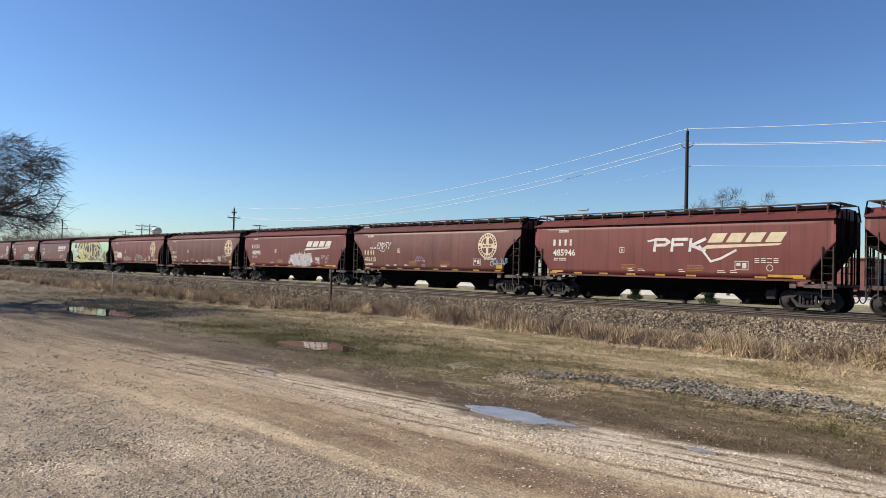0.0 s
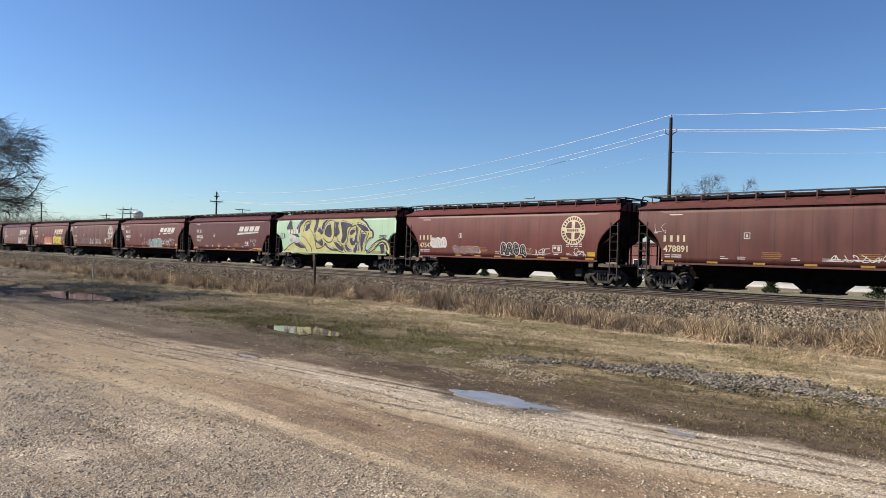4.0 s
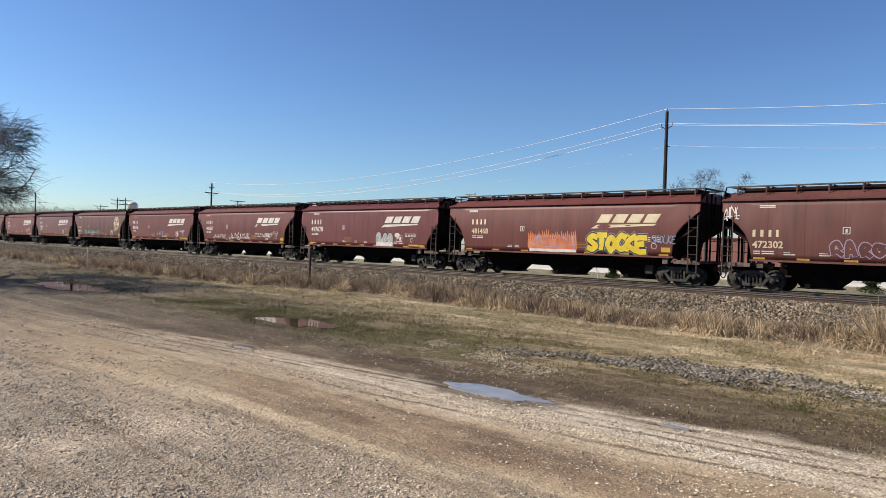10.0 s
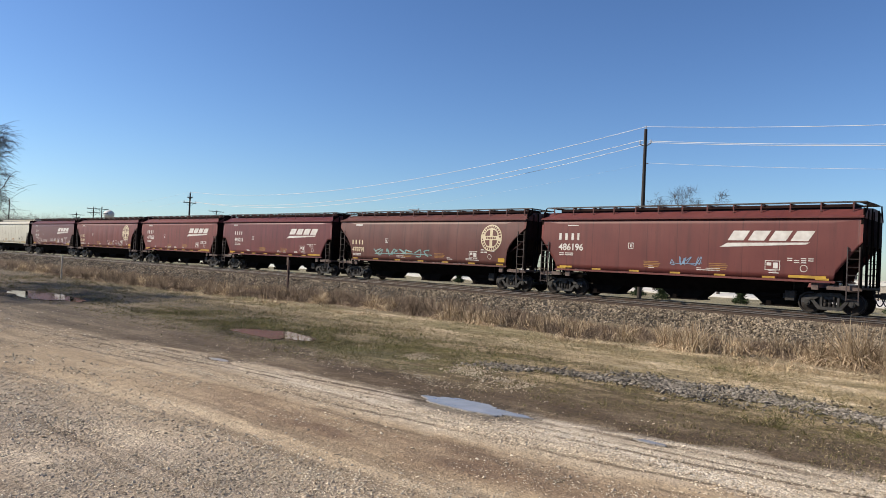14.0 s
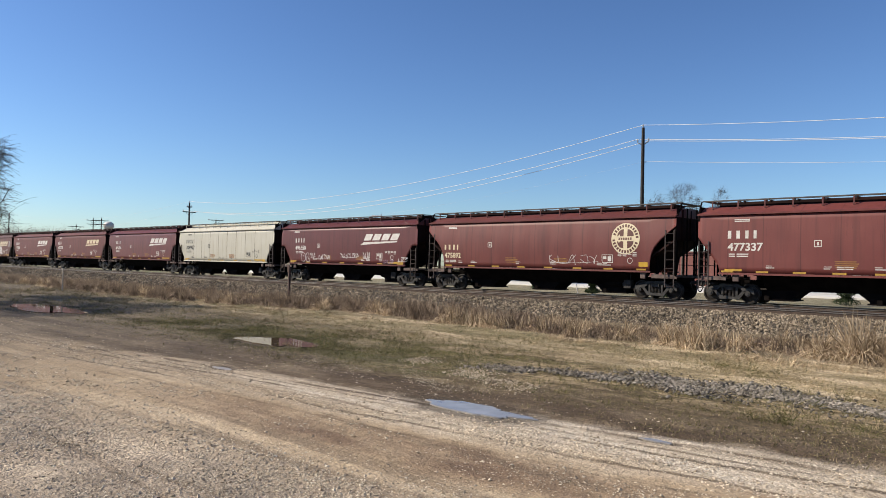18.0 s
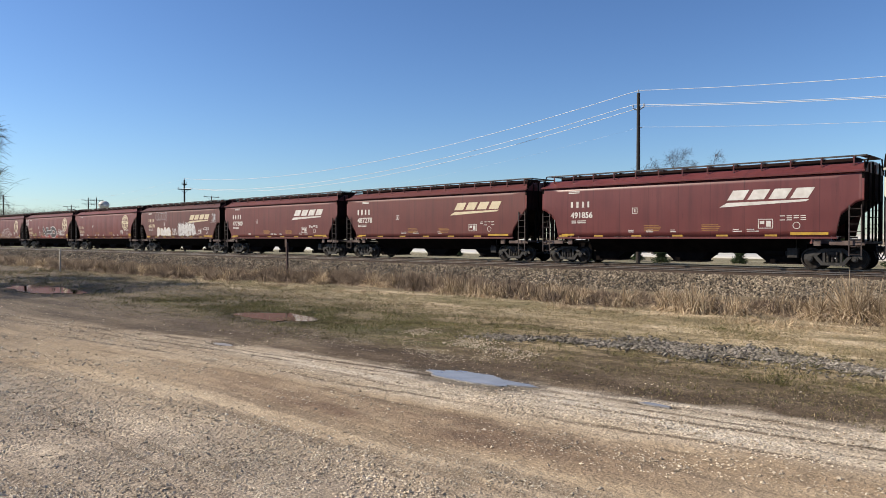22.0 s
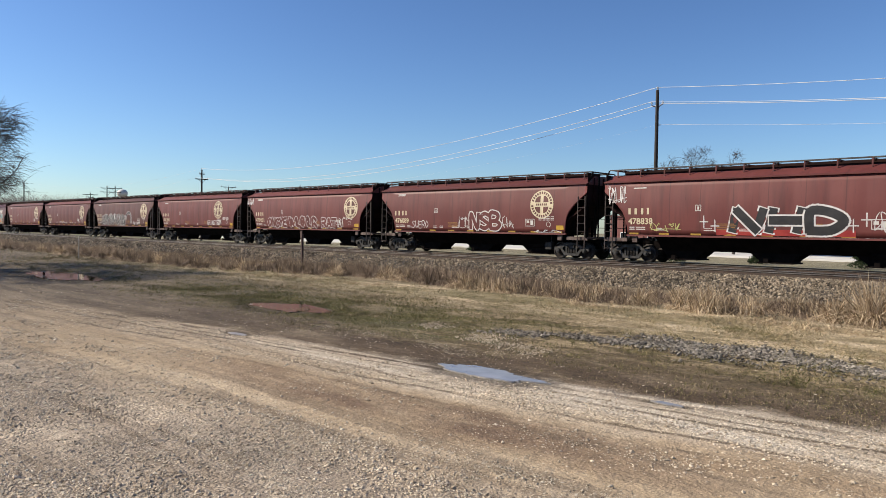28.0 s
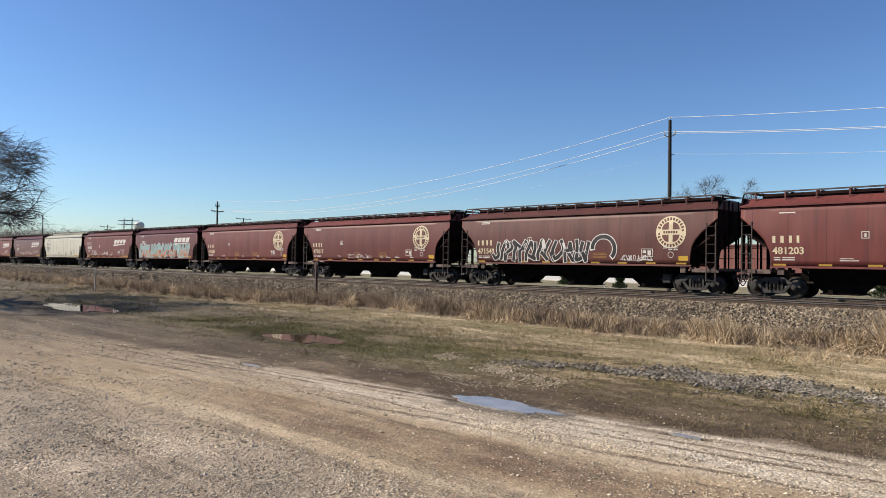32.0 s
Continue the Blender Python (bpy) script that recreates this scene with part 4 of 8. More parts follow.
# ---- sprayed graffiti
LETTERS = {
    "P": [[(0, 0), (0, 1), (0.6, 1), (0.85, 0.78), (0.6, 0.52), (0, 0.5)]], "F": [[(0.85, 1), (0, 1), (0, 0)], [(0, 0.5), (0.6, 0.55)]],
    "K": [[(0, 1), (0, 0)], [(0.8, 1), (0.05, 0.45), (0.85, 0)]], "N": [[(0, 0), (0.1, 1), (0.7, 0), (0.85, 1)]], "H": [[(0, 0), (0.08, 1)], [(0.75, 0), (0.85, 1)], [(0.05, 0.5), (0.8, 0.5)]],
    "D": [[(0, 0), (0, 1), (0.5, 0.98), (0.9, 0.55), (0.6, 0.05), (0, 0)]], "S": [[(0.85, 0.9), (0.4, 1), (0.05, 0.75), (0.45, 0.5), (0.85, 0.25), (0.45, 0), (0, 0.1)]],
    "B": [[(0, 0), (0, 1), (0.6, 1), (0.75, 0.78), (0.5, 0.52), (0, 0.5)], [(0.5, 0.52), (0.9, 0.28), (0.6, 0), (0, 0)]],
    "2": [[(0, 0.8), (0.4, 1), (0.8, 0.75), (0, 0), (0.85, 0)]], "0": [[(0.4, 0), (0, 0.5), (0.4, 1), (0.8, 0.5), (0.4, 0)]],
    "O": [[(0.4, 0), (0.02, 0.5), (0.4, 1), (0.85, 0.5), (0.4, 0)]], "L": [[(0.05, 1), (0, 0.1), (0.8, 0)]], "A": [[(0, 0), (0.42, 1), (0.85, 0)], [(0.18, 0.38), (0.68, 0.38)]],
    "C": [[(0.85, 0.85), (0.45, 1), (0.05, 0.6), (0.1, 0.2), (0.5, 0), (0.85, 0.15)]], "G": [[(0.85, 0.88), (0.4, 1), (0.03, 0.5), (0.4, 0), (0.82, 0.12), (0.82, 0.45), (0.5, 0.45)]],
    "I": [[(0.42, 0), (0.42, 1)]], "M": [[(0, 0), (0.1, 1), (0.42, 0.35), (0.75, 1), (0.85, 0)]], "R": [[(0, 0), (0, 1), (0.6, 1), (0.8, 0.76), (0.55, 0.5), (0, 0.48)], [(0.35, 0.48), (0.85, 0)]],
    "T": [[(0, 1), (0.85, 1)], [(0.42, 1), (0.4, 0)]], "U": [[(0, 1), (0.03, 0.3), (0.42, 0), (0.8, 0.3), (0.85, 1)]], "Y": [[(0, 1), (0.42, 0.5), (0.85, 1)], [(0.42, 0.5), (0.35, 0)]],
    "E": [[(0.85, 1), (0.1, 0.95), (0, 0.5), (0.1, 0.03), (0.85, 0)], [(0.05, 0.5), (0.6, 0.55)]]}


def letter_strokes(word, x0, x1, z0, z1, lean=0.0, wave=0.0):
    w = (x1 - x0) / len(word)
    out = []
    for i, c in enumerate(word):
        for s in LETTERS[c]:
            out.append([(x0 + w * (i + 0.08 + 0.95 * px) + lean * pz, z0 + (z1 - z0) * pz + wave) for px, pz in s])
    return out


def lettered(car, kind, word, x0, x1, z0, z1, layers, lean=0.0, wave=0.0, sharp=False):
    """Letters sprayed in layers of (width, material, lift), widest first."""
    w = (x1 - x0) / len(word)
    for i, c in enumerate(word):
        for width, material, lift in layers:
            p = Paint(kind, lift)
            for s in letter_strokes(c, x0 + w * i, x0 + w * (i + 1), z0, z1, lean, wave * math.sin(i * 2.3)):
                p.line(s, width) if sharp else p.curve(s, width)
            p.put("graffiti_letter", material, car)


def tag(car, kind, x0, x1, z0, z1, n, seed, width, material, lift=0.013):
    """A quick scribbled signature: linked loops and slashes."""
    width *= 0.72
    rng = random.Random(seed)
    p = Paint(kind, lift)
    w = (x1 - x0) / n
    for i in range(n):
        a = x0 + w * i
        pts = [(a + w * rng.uniform(-0.1, 1.05), z0 + (z1 - z0) * (rng.random() if j % 2 else rng.choice((0.0, 0.1, 0.9, 1.0)))) for j in range(rng.randint(4, 6))]
        p.curve(pts, width, 5)
    p.curve([(x0, z0 + (z1 - z0) * 0.2), ((x0 + x1) / 2, z0 + (z1 - z0) * rng.uniform(0.0, 0.4)), (x1, z0 + (z1 - z0) * 0.3)], width * 0.8)
    p.put("graffiti_tag", material, car)


SWELLS = [
    [[(0.1, 0.1), (0.0, 0.8), (0.5, 1.0), (0.9, 0.6)], [(0.5, 0.45), (0.95, 0.05)]],
    [[(0.0, 0.0), (0.15, 0.95), (0.6, 0.9), (0.95, 0.1)], [(0.35, 0.32), (0.6, 0.4)]],
    [[(0.0, 0.7), (0.3, 1.0), (0.55, 0.55), (0.3, 0.2), (0.9, 0.0)]],
    [[(0.05, 1.0), (0.35, 0.12), (0.55, 0.8), (0.95, 0.1)]],
    [[(0.8, 0.9), (0.2, 0.95), (0.05, 0.4), (0.5, 0.12), (0.85, 0.5), (0.35, 0.6)]],
    [[(0.2, 0.05), (0.08, 0.6), (0.5, 1.0), (0.85, 0.7), (0.5, 0.35), (0.95, 0.0)]]]


def swollen_form(rng, x0, x1, z0, z1):
    """The strokes of one swollen sprayed form that spells nothing."""
    out = []
    for s in rng.choice(SWELLS):
        out.append([(x0 + (x1 - x0) * (0.08 + 0.92 * px) + rng.uniform(-0.04, 0.04), z0 + (z1 - z0) * pz + rng.uniform(-0.05, 0.05)) for px, pz in s])
    return out


def bubbles(car, kind, x0, x1, z0, z1, n, seed, fill, edge, inside=None, spikes=0.0, edge_w=0.05, lift=0.010, fat=None):
    """Swollen forms: an outline, a filling and a line inside each."""
    rng = random.Random(seed)
    w, h = (x1 - x0) / n, (z1 - z0)
    fat = fat or min(w * 0.42, h * 0.34)
    ink = Paint(kind, lift + 0.012)
    for i in range(n):
        k = lift + 0.002 * (i % 2)
        back, front = Paint(kind, k), Paint(kind, k + 0.004)
        strokes = swollen_form(rng, x0 + w * i + fat * 0.5, x0 + w * (i + 1) - fat * 0.2, z0 + fat * 0.5, z1 - fat * 0.5 + h * rng.uniform(-0.1, 0.05))
        for s in strokes:
            back.curve(s, fat + 2 * edge_w)
            front.curve(s, fat)
            ink.curve([(x + fat * 0.12, z + fat * 0.1) for x, z in s], edge_w * 0.45)
        if spikes > 0.15:
            for _ in range(7):
                a = rng.uniform(0.2, 2.9)
                cx, cz = x0 + w * (i + 0.5), (z0 + z1) / 2
                back.line([(cx + w * 0.3 * math.cos(a), cz + h * 0.3 * math.sin(a)), (cx + w * 0.75 * math.cos(a), cz + h * 0.66 * math.sin(a))], edge_w * 1.1)
        back.put("graffiti_outline", edge, car)
        if fill:
            front.put("graffiti_filling", fill, car)
    ink.put("graffiti_inner_line", inside or edge, car)


def outlines(car, kind, x0, x1, z0, z1, n, seed, width, material, lift=0.010, hollow=None):
    """Hollow swollen forms: a thin bright rim round the car's own colour."""
    rng = random.Random(seed)
    w, h = (x1 - x0) / n, z1 - z0
    fat = min(w * 0.34, h * 0.26)
    for i in range(n):
        k = lift + 0.002 * (i % 2)
        p, q = Paint(kind, k), Paint(kind, k + 0.003)
        for s in swollen_form(rng, x0 + w * i + fat * 0.5, x0 + w * (i + 1) - fat * 0.2, z0 + fat * 0.5, z1 - fat * 0.5):
            p.curve(s, fat + 1.5 * width)
            q.curve(s, fat)
        p.put("graffiti_outline", material, car)
        q.put("graffiti_hollow", hollow or RED, car)


def wildstyle(car, kind, x0, x1, z0, z1, n, seed, body, edge, body_w, edge_w, shine=None, lift=0.010):
    """Interlocked bent bars with a contrasting edge round each."""
    rng = random.Random(seed)
    w, h = (x1 - x0) / n, z1 - z0
    for i in range(n):
        a = x0 + w * i
        k = lift + 0.0035 * (i % 4)
        pts = [(a + w * rng.uniform(-0.1, 0.3), z0 + h * rng.choice((0.0, 0.05, 0.1))), (a + w * rng.uniform(-0.1, 0.6), z0 + h * rng.uniform(0.3, 0.5)),
               (a + w * rng.uniform(0.2, 0.9), z0 + h * rng.uniform(0.55, 0.8)), (a + w * rng.uniform(0.3, 1.3), z0 + h * rng.uniform(0.85, 1.0)), (a + w * rng.uniform(0.8, 1.5), z0 + h * rng.uniform(0.5, 0.75))]
        if rng.random() < 0.5:
            pts = [(2 * a + w - x, z0 + z1 - z) for x, z in pts]
        p = Paint(kind, k)
        p.curve(pts, body_w + 2 * edge_w)
        p.put("graffiti_edge", edge, car)
        q = Paint(kind, k + 0.002)
        q.curve(pts, body_w)
        q.put("graffiti_body", body, car)
        if shine:
            r = Paint(kind, k + 0.003)
            r.curve([(x + body_w * 0.28, z + body_w * 0.1) for x, z in pts[1:4]], 0.035)
            r.put("graffiti_shine", shine, car)


def hopper_car(kind, length, paint, label, number="", logo="swoosh", mark=None, clean=False):
    car = thing("hopper_car", None, None, label, "railway car", "grain hopper cars of the train")
    key = (kind, length, paint.name)
    h = length / 2
    for s in (-1, 1):
        part("side_sheet", cached(("side_sheet", *key, s), side_mesh, kind, length, s, material=paint), None, car)
        part("side_sill", cached(("side_sill", *key, s), sill_mesh, kind, length, s, material=paint), None, car)
        # sloped end in a near-black red that carries its own shade
        part("end_slope", cached(("end_slope", *key, s), slope_mesh, length, s, material=ENDSHADE), None, car)
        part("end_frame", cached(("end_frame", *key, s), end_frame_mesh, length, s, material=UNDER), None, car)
        part("end_platform", cached(("end_platform", *key, s), platform_mesh, length, s, material=DUSTYSTEP), None, car, "dusty red-brown end platform")
        part("coupler", cached(("coupler", s), coupler_mesh, s, material=IRON), None, car).location = (s * (h + 0.08), 0, 0)
        add_truck(car, s * (h - 1.33))
        for e in (-1, 1):
            part("ladder", cached(("ladder", kind, -e, paint.name), ladder_mesh, CUTS[kind][0][1] - 0.2, -e, material=LADDER), None, car).location = (e * (h - 0.02), s * 1.66, 0)
    part("roof", cached(("roof", length, paint.name), roof_mesh, length, material=RED if paint == MINT else paint), None, car)
    for s in (-1, 1):
        b = part("running_board", cached(("running_board", length), running_board_mesh, length, material=GALV), None, car)
        b.location, b.rotation_euler = (0, s * 0.98, 0), (0, 0, math.pi if s < 0 else 0)
        part("end_board", cached(("end_board",), end_board_mesh, material=IRON), None, car).location = (s * (h - 0.17), 0, 0)
        part("air_hose", cached(("air_hose", s), hose_mesh, s, material=BLACK), None, car).location = (s * (h + 0.08), 0, 0)
    part("brake_wheel", cached(("brake_wheel",), brake_wheel_mesh, material=IRON), None, car).location = (-h - 0.06, -0.75, 2.2)
    # hatch darkened to paint the shaded band under the walkway
    part("hatch_cover", cached(("hatch_cover", length, paint.name), hatch_mesh, length, material=paint if paint == CREAM else ENDSHADE), None, car)
    # reservoir and chutes share the underframe colour with its painted shade
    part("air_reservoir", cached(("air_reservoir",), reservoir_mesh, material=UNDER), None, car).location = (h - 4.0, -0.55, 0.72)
    part("brake_valve", cached(("brake_valve",), valve_mesh, material=IRON), None, car).location = (h - 3.0, -0.8, 0.68)
    n = 13
    for i in range(n):
        b = part("bracket", cached(("bracket", paint.name), bracket_mesh, material=RED if paint == MINT else paint), None, car)
        b.location = (-h + 0.5 + (length - 1.0) * i / (n - 1), -1.15, EAVE + 0.29)
    for i in (-1, 0, 1):
        sp = 4.55
        lo = (i - 0.5) * sp if i > -1 else -h + 2.9
        hi = (i + 0.5) * sp if i < 1 else h - 2.9
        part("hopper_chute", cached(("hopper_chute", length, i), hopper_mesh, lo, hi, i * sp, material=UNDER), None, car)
    return car
# ---------------------------------------------------------------- the train
SPRAY_WHITE = mat("white_spray_paint", (0.78, 0.76, 0.74), 0.6, 0.0, (0.62, 0.58, 0.57), 3.0, 6)
SPRAY_GREY = mat("silver_spray_paint", (0.42, 0.42, 0.42), 0.5, 0.1, (0.56, 0.55, 0.54), 3.0, 6)
SPRAY_OLIVE = mat("olive_yellow_spray_paint", (0.50, 0.48, 0.17), 0.6, 0.0, (0.60, 0.57, 0.26), 1.6, 6)
SPRAY_PURPLE = mat("dark_purple_spray_paint", (0.018, 0.016, 0.032), 0.6, 0.0, (0.055, 0.048, 0.09), 1.6, 5)
SPRAY_YELLOW = mat("yellow_spray_paint", (0.72, 0.52, 0.02), 0.6, 0.0, (0.80, 0.62, 0.06), 2.0, 5)
SPRAY_ORANGE = mat("orange_spray_paint", (0.62, 0.16, 0.05), 0.65, 0.0, (0.66, 0.26, 0.12), 2.0, 6)
SPRAY_TEAL = mat("teal_spray_paint", (0.15, 0.30, 0.30), 0.6, 0.0, (0.30, 0.45, 0.44), 2.0, 6)
SPRAY_BLUE = mat("pale_blue_spray_paint", (0.20, 0.33, 0.50), 0.6, 0.0, (0.30, 0.42, 0.55), 2.0, 6)
SPRAY_VIOLET = mat("faded_violet_spray_paint", (0.34, 0.26, 0.40), 0.65, 0.0, (0.44, 0.34, 0.46), 2.0, 6)
SPRAY_RED = mat("bright_red_spray_paint", (0.30, 0.02, 0.02), 0.6, 0.0, (0.38, 0.04, 0.03), 2.0, 6)
A_, R_, N_, S_ = "slant", "round", "notch", "step"
SPEED = 15.34
# left end of each side sheet at the clip's start, kind, body length, paint, number, emblem
TRAIN = [
    (-9.98, R_, 17.1, RED, "474310", "round"),
    (-27.80, A_, 16.7, RED, "485946", "swoosh"),
    (-46.02, R_, 17.1, BROWN, "476113", "round"),
    (-63.64, A_, 16.5, RED, "488945", "swoosh"),
    (-81.86, R_, 17.1, BROWN, "478891", "round"),
    (-100.08, R_, 17.1, RED, "475478", "round"),
    (-117.00, N_, 15.8, MINT, "491863", "none"),
    (-133.92, S_, 15.8, DARKRED, "489666", "swoosh"),
    (-152.14, R_, 17.1, RED, "480557", "swoosh"),
    (-170.36, R_, 17.1, BROWN, "472302", "round"),
    (-188.58, R_, 17.1, RED, "481468", "swoosh"),
    (-205.70, A_, 16.0, DARKRED, "497678", "swoosh"),
    (-223.92, R_, 17.1, RED, "483557", "swoosh"),
    (-241.34, A_, 16.3, RED, "486196", "swoosh"),
    (-259.56, R_, 17.1, BROWN, "478791", "round"),
    (-276.48, S_, 15.8, DARKRED, "495018", "swoosh"),
    (-293.30, A_, 15.7, RED, "477337", "swoosh"),
    (-311.52, R_, 17.1, RED, "475892", "round"),
    (-328.44, S_, 15.8, DARKRED, "496350", "swoosh"),
    (-346.06, A_, 16.5, CREAM, "309907", "none"),
    (-362.98, N_, 16.2, DARKRED, "491856", "swoosh"),
    (-380.40, A_, 16.3, RED, "487278", "swoosh"),
    (-397.52, A_, 16.0, RED, "477300", "swoosh"),
    (-414.44, S_, 16.0, BROWN, "495173", "swoosh"),
    (-432.66, R_, 17.1, RED, "475120", "round"),
    (-450.88, R_, 17.1, RED, "478838", "round"),
    (-469.10, R_, 17.1, RED, "476089", "round"),
    (-487.32, R_, 17.1, RED, "479031", "round"),
    (-505.54, R_, 17.1, RED, "481203", "round"),
    (-523.76, R_, 17.1, BROWN, "471549", "round"),
    (-541.98, R_, 17.1, RED, "478217", "round"),
    (-560.20, R_, 17.1, RED, "475561", "round"),
    (-577.12, N_, 15.8, DARKRED, "491407", "swoosh"),
    (-594.54, A_, 16.3, RED, "486930", "swoosh"),
    (-611.96, A_, 16.3, CREAM, "309912", "none"),
    (-628.88, N_, 15.8, DARKRED, "490128", "swoosh"),
    (-645.80, N_, 15.8, RED, "492235", "swoosh"),
    (-664.02, R_, 17.1, RED, "476652", "round"),
]
EMBLEM_X = {4: 6.45, 5: 5.6, 9: 6.3, 14: 6.0, 25: 6.16, 27: 6.16, 28: 4.45, 29: 6.15, 26: 5.55}
COLOURS = {RED.name: "mineral-red", DARKRED.name: "dark maroon", BROWN.name: "weathered brown", CREAM.name: "cream-white", MINT.name: "mint-green"}
SHAPES = {"slant": "slanted ends", "round": "rounded ends", "notch": "notched ends", "step": "stepped ends"}
SPRAYED = {1: "white sprayed letters over the emblem", 2: "white scrawl", 3: "silver-white bubble graffiti", 4: "a thin white tag", 5: "white tags along its foot",
           6: "olive and purple mural", 8: "teal bubble graffiti and white tags", 9: "a row of scribbled tags", 10: "orange and yellow graffiti", 11: "two-tone silver bubble letters",
           12: "long white scrawls along the sill", 13: "a faint blue tag", 18: "white line-drawn tags", 23: "white filled and outlined graffiti", 25: "black letters edged in white",
           26: "white-edged block letters", 27: "white outlined bubble letters", 28: "a white scrawl", 29: "black and white interlocked graffiti", 32: "teal and orange mural", 33: "pale tags", 35: "pale tags"}
CARS = []
for index, (left, kind, length, paint, number, logo) in enumerate(TRAIN):
    rng = random.Random(100 + index)
    words = COLOURS[paint.name] + " covered grain hopper, " + SHAPES[kind]
    words += ", " + SPRAYED[index] if index in SPRAYED else {"round": ", faded round emblem", "swoosh": ", cream slanted emblem", "none": ", black stencils"}[logo]
    car = hopper_car(kind, length, paint, words)
    CARS.append((car, left + length / 2))
    faded = index in (2, 4, 10, 23, 24, 27, 30)
    if logo == "swoosh":
        swoosh_logo(car, kind, 1.45 + (0.7 if kind == A_ else 0.9 if kind == R_ else 0.6), 3.12, LOGO if faded or index in (1, 21) else WHITE)
    elif logo == "round":
        round_logo(car, kind, EMBLEM_X.get(index, 5.8), LOGO if index % 3 or faded else WHITE, BROWN)
    stencils(car, kind, length, number, BLACK if paint == CREAM else LOGO if logo == "round" or faded else WHITE, BLACK if paint == CREAM else WHITE, rng, logo == "round")
    if paint == CREAM:
        for k in range(1, 9):
            p = Paint(kind, 0.004)
            x = -length / 2 + 1.4 + (length - 2.8) * k / 9
            p.bar(x, x + 0.035, 1.6, 4.1)
            p.put("panel_seam", IRON, car)


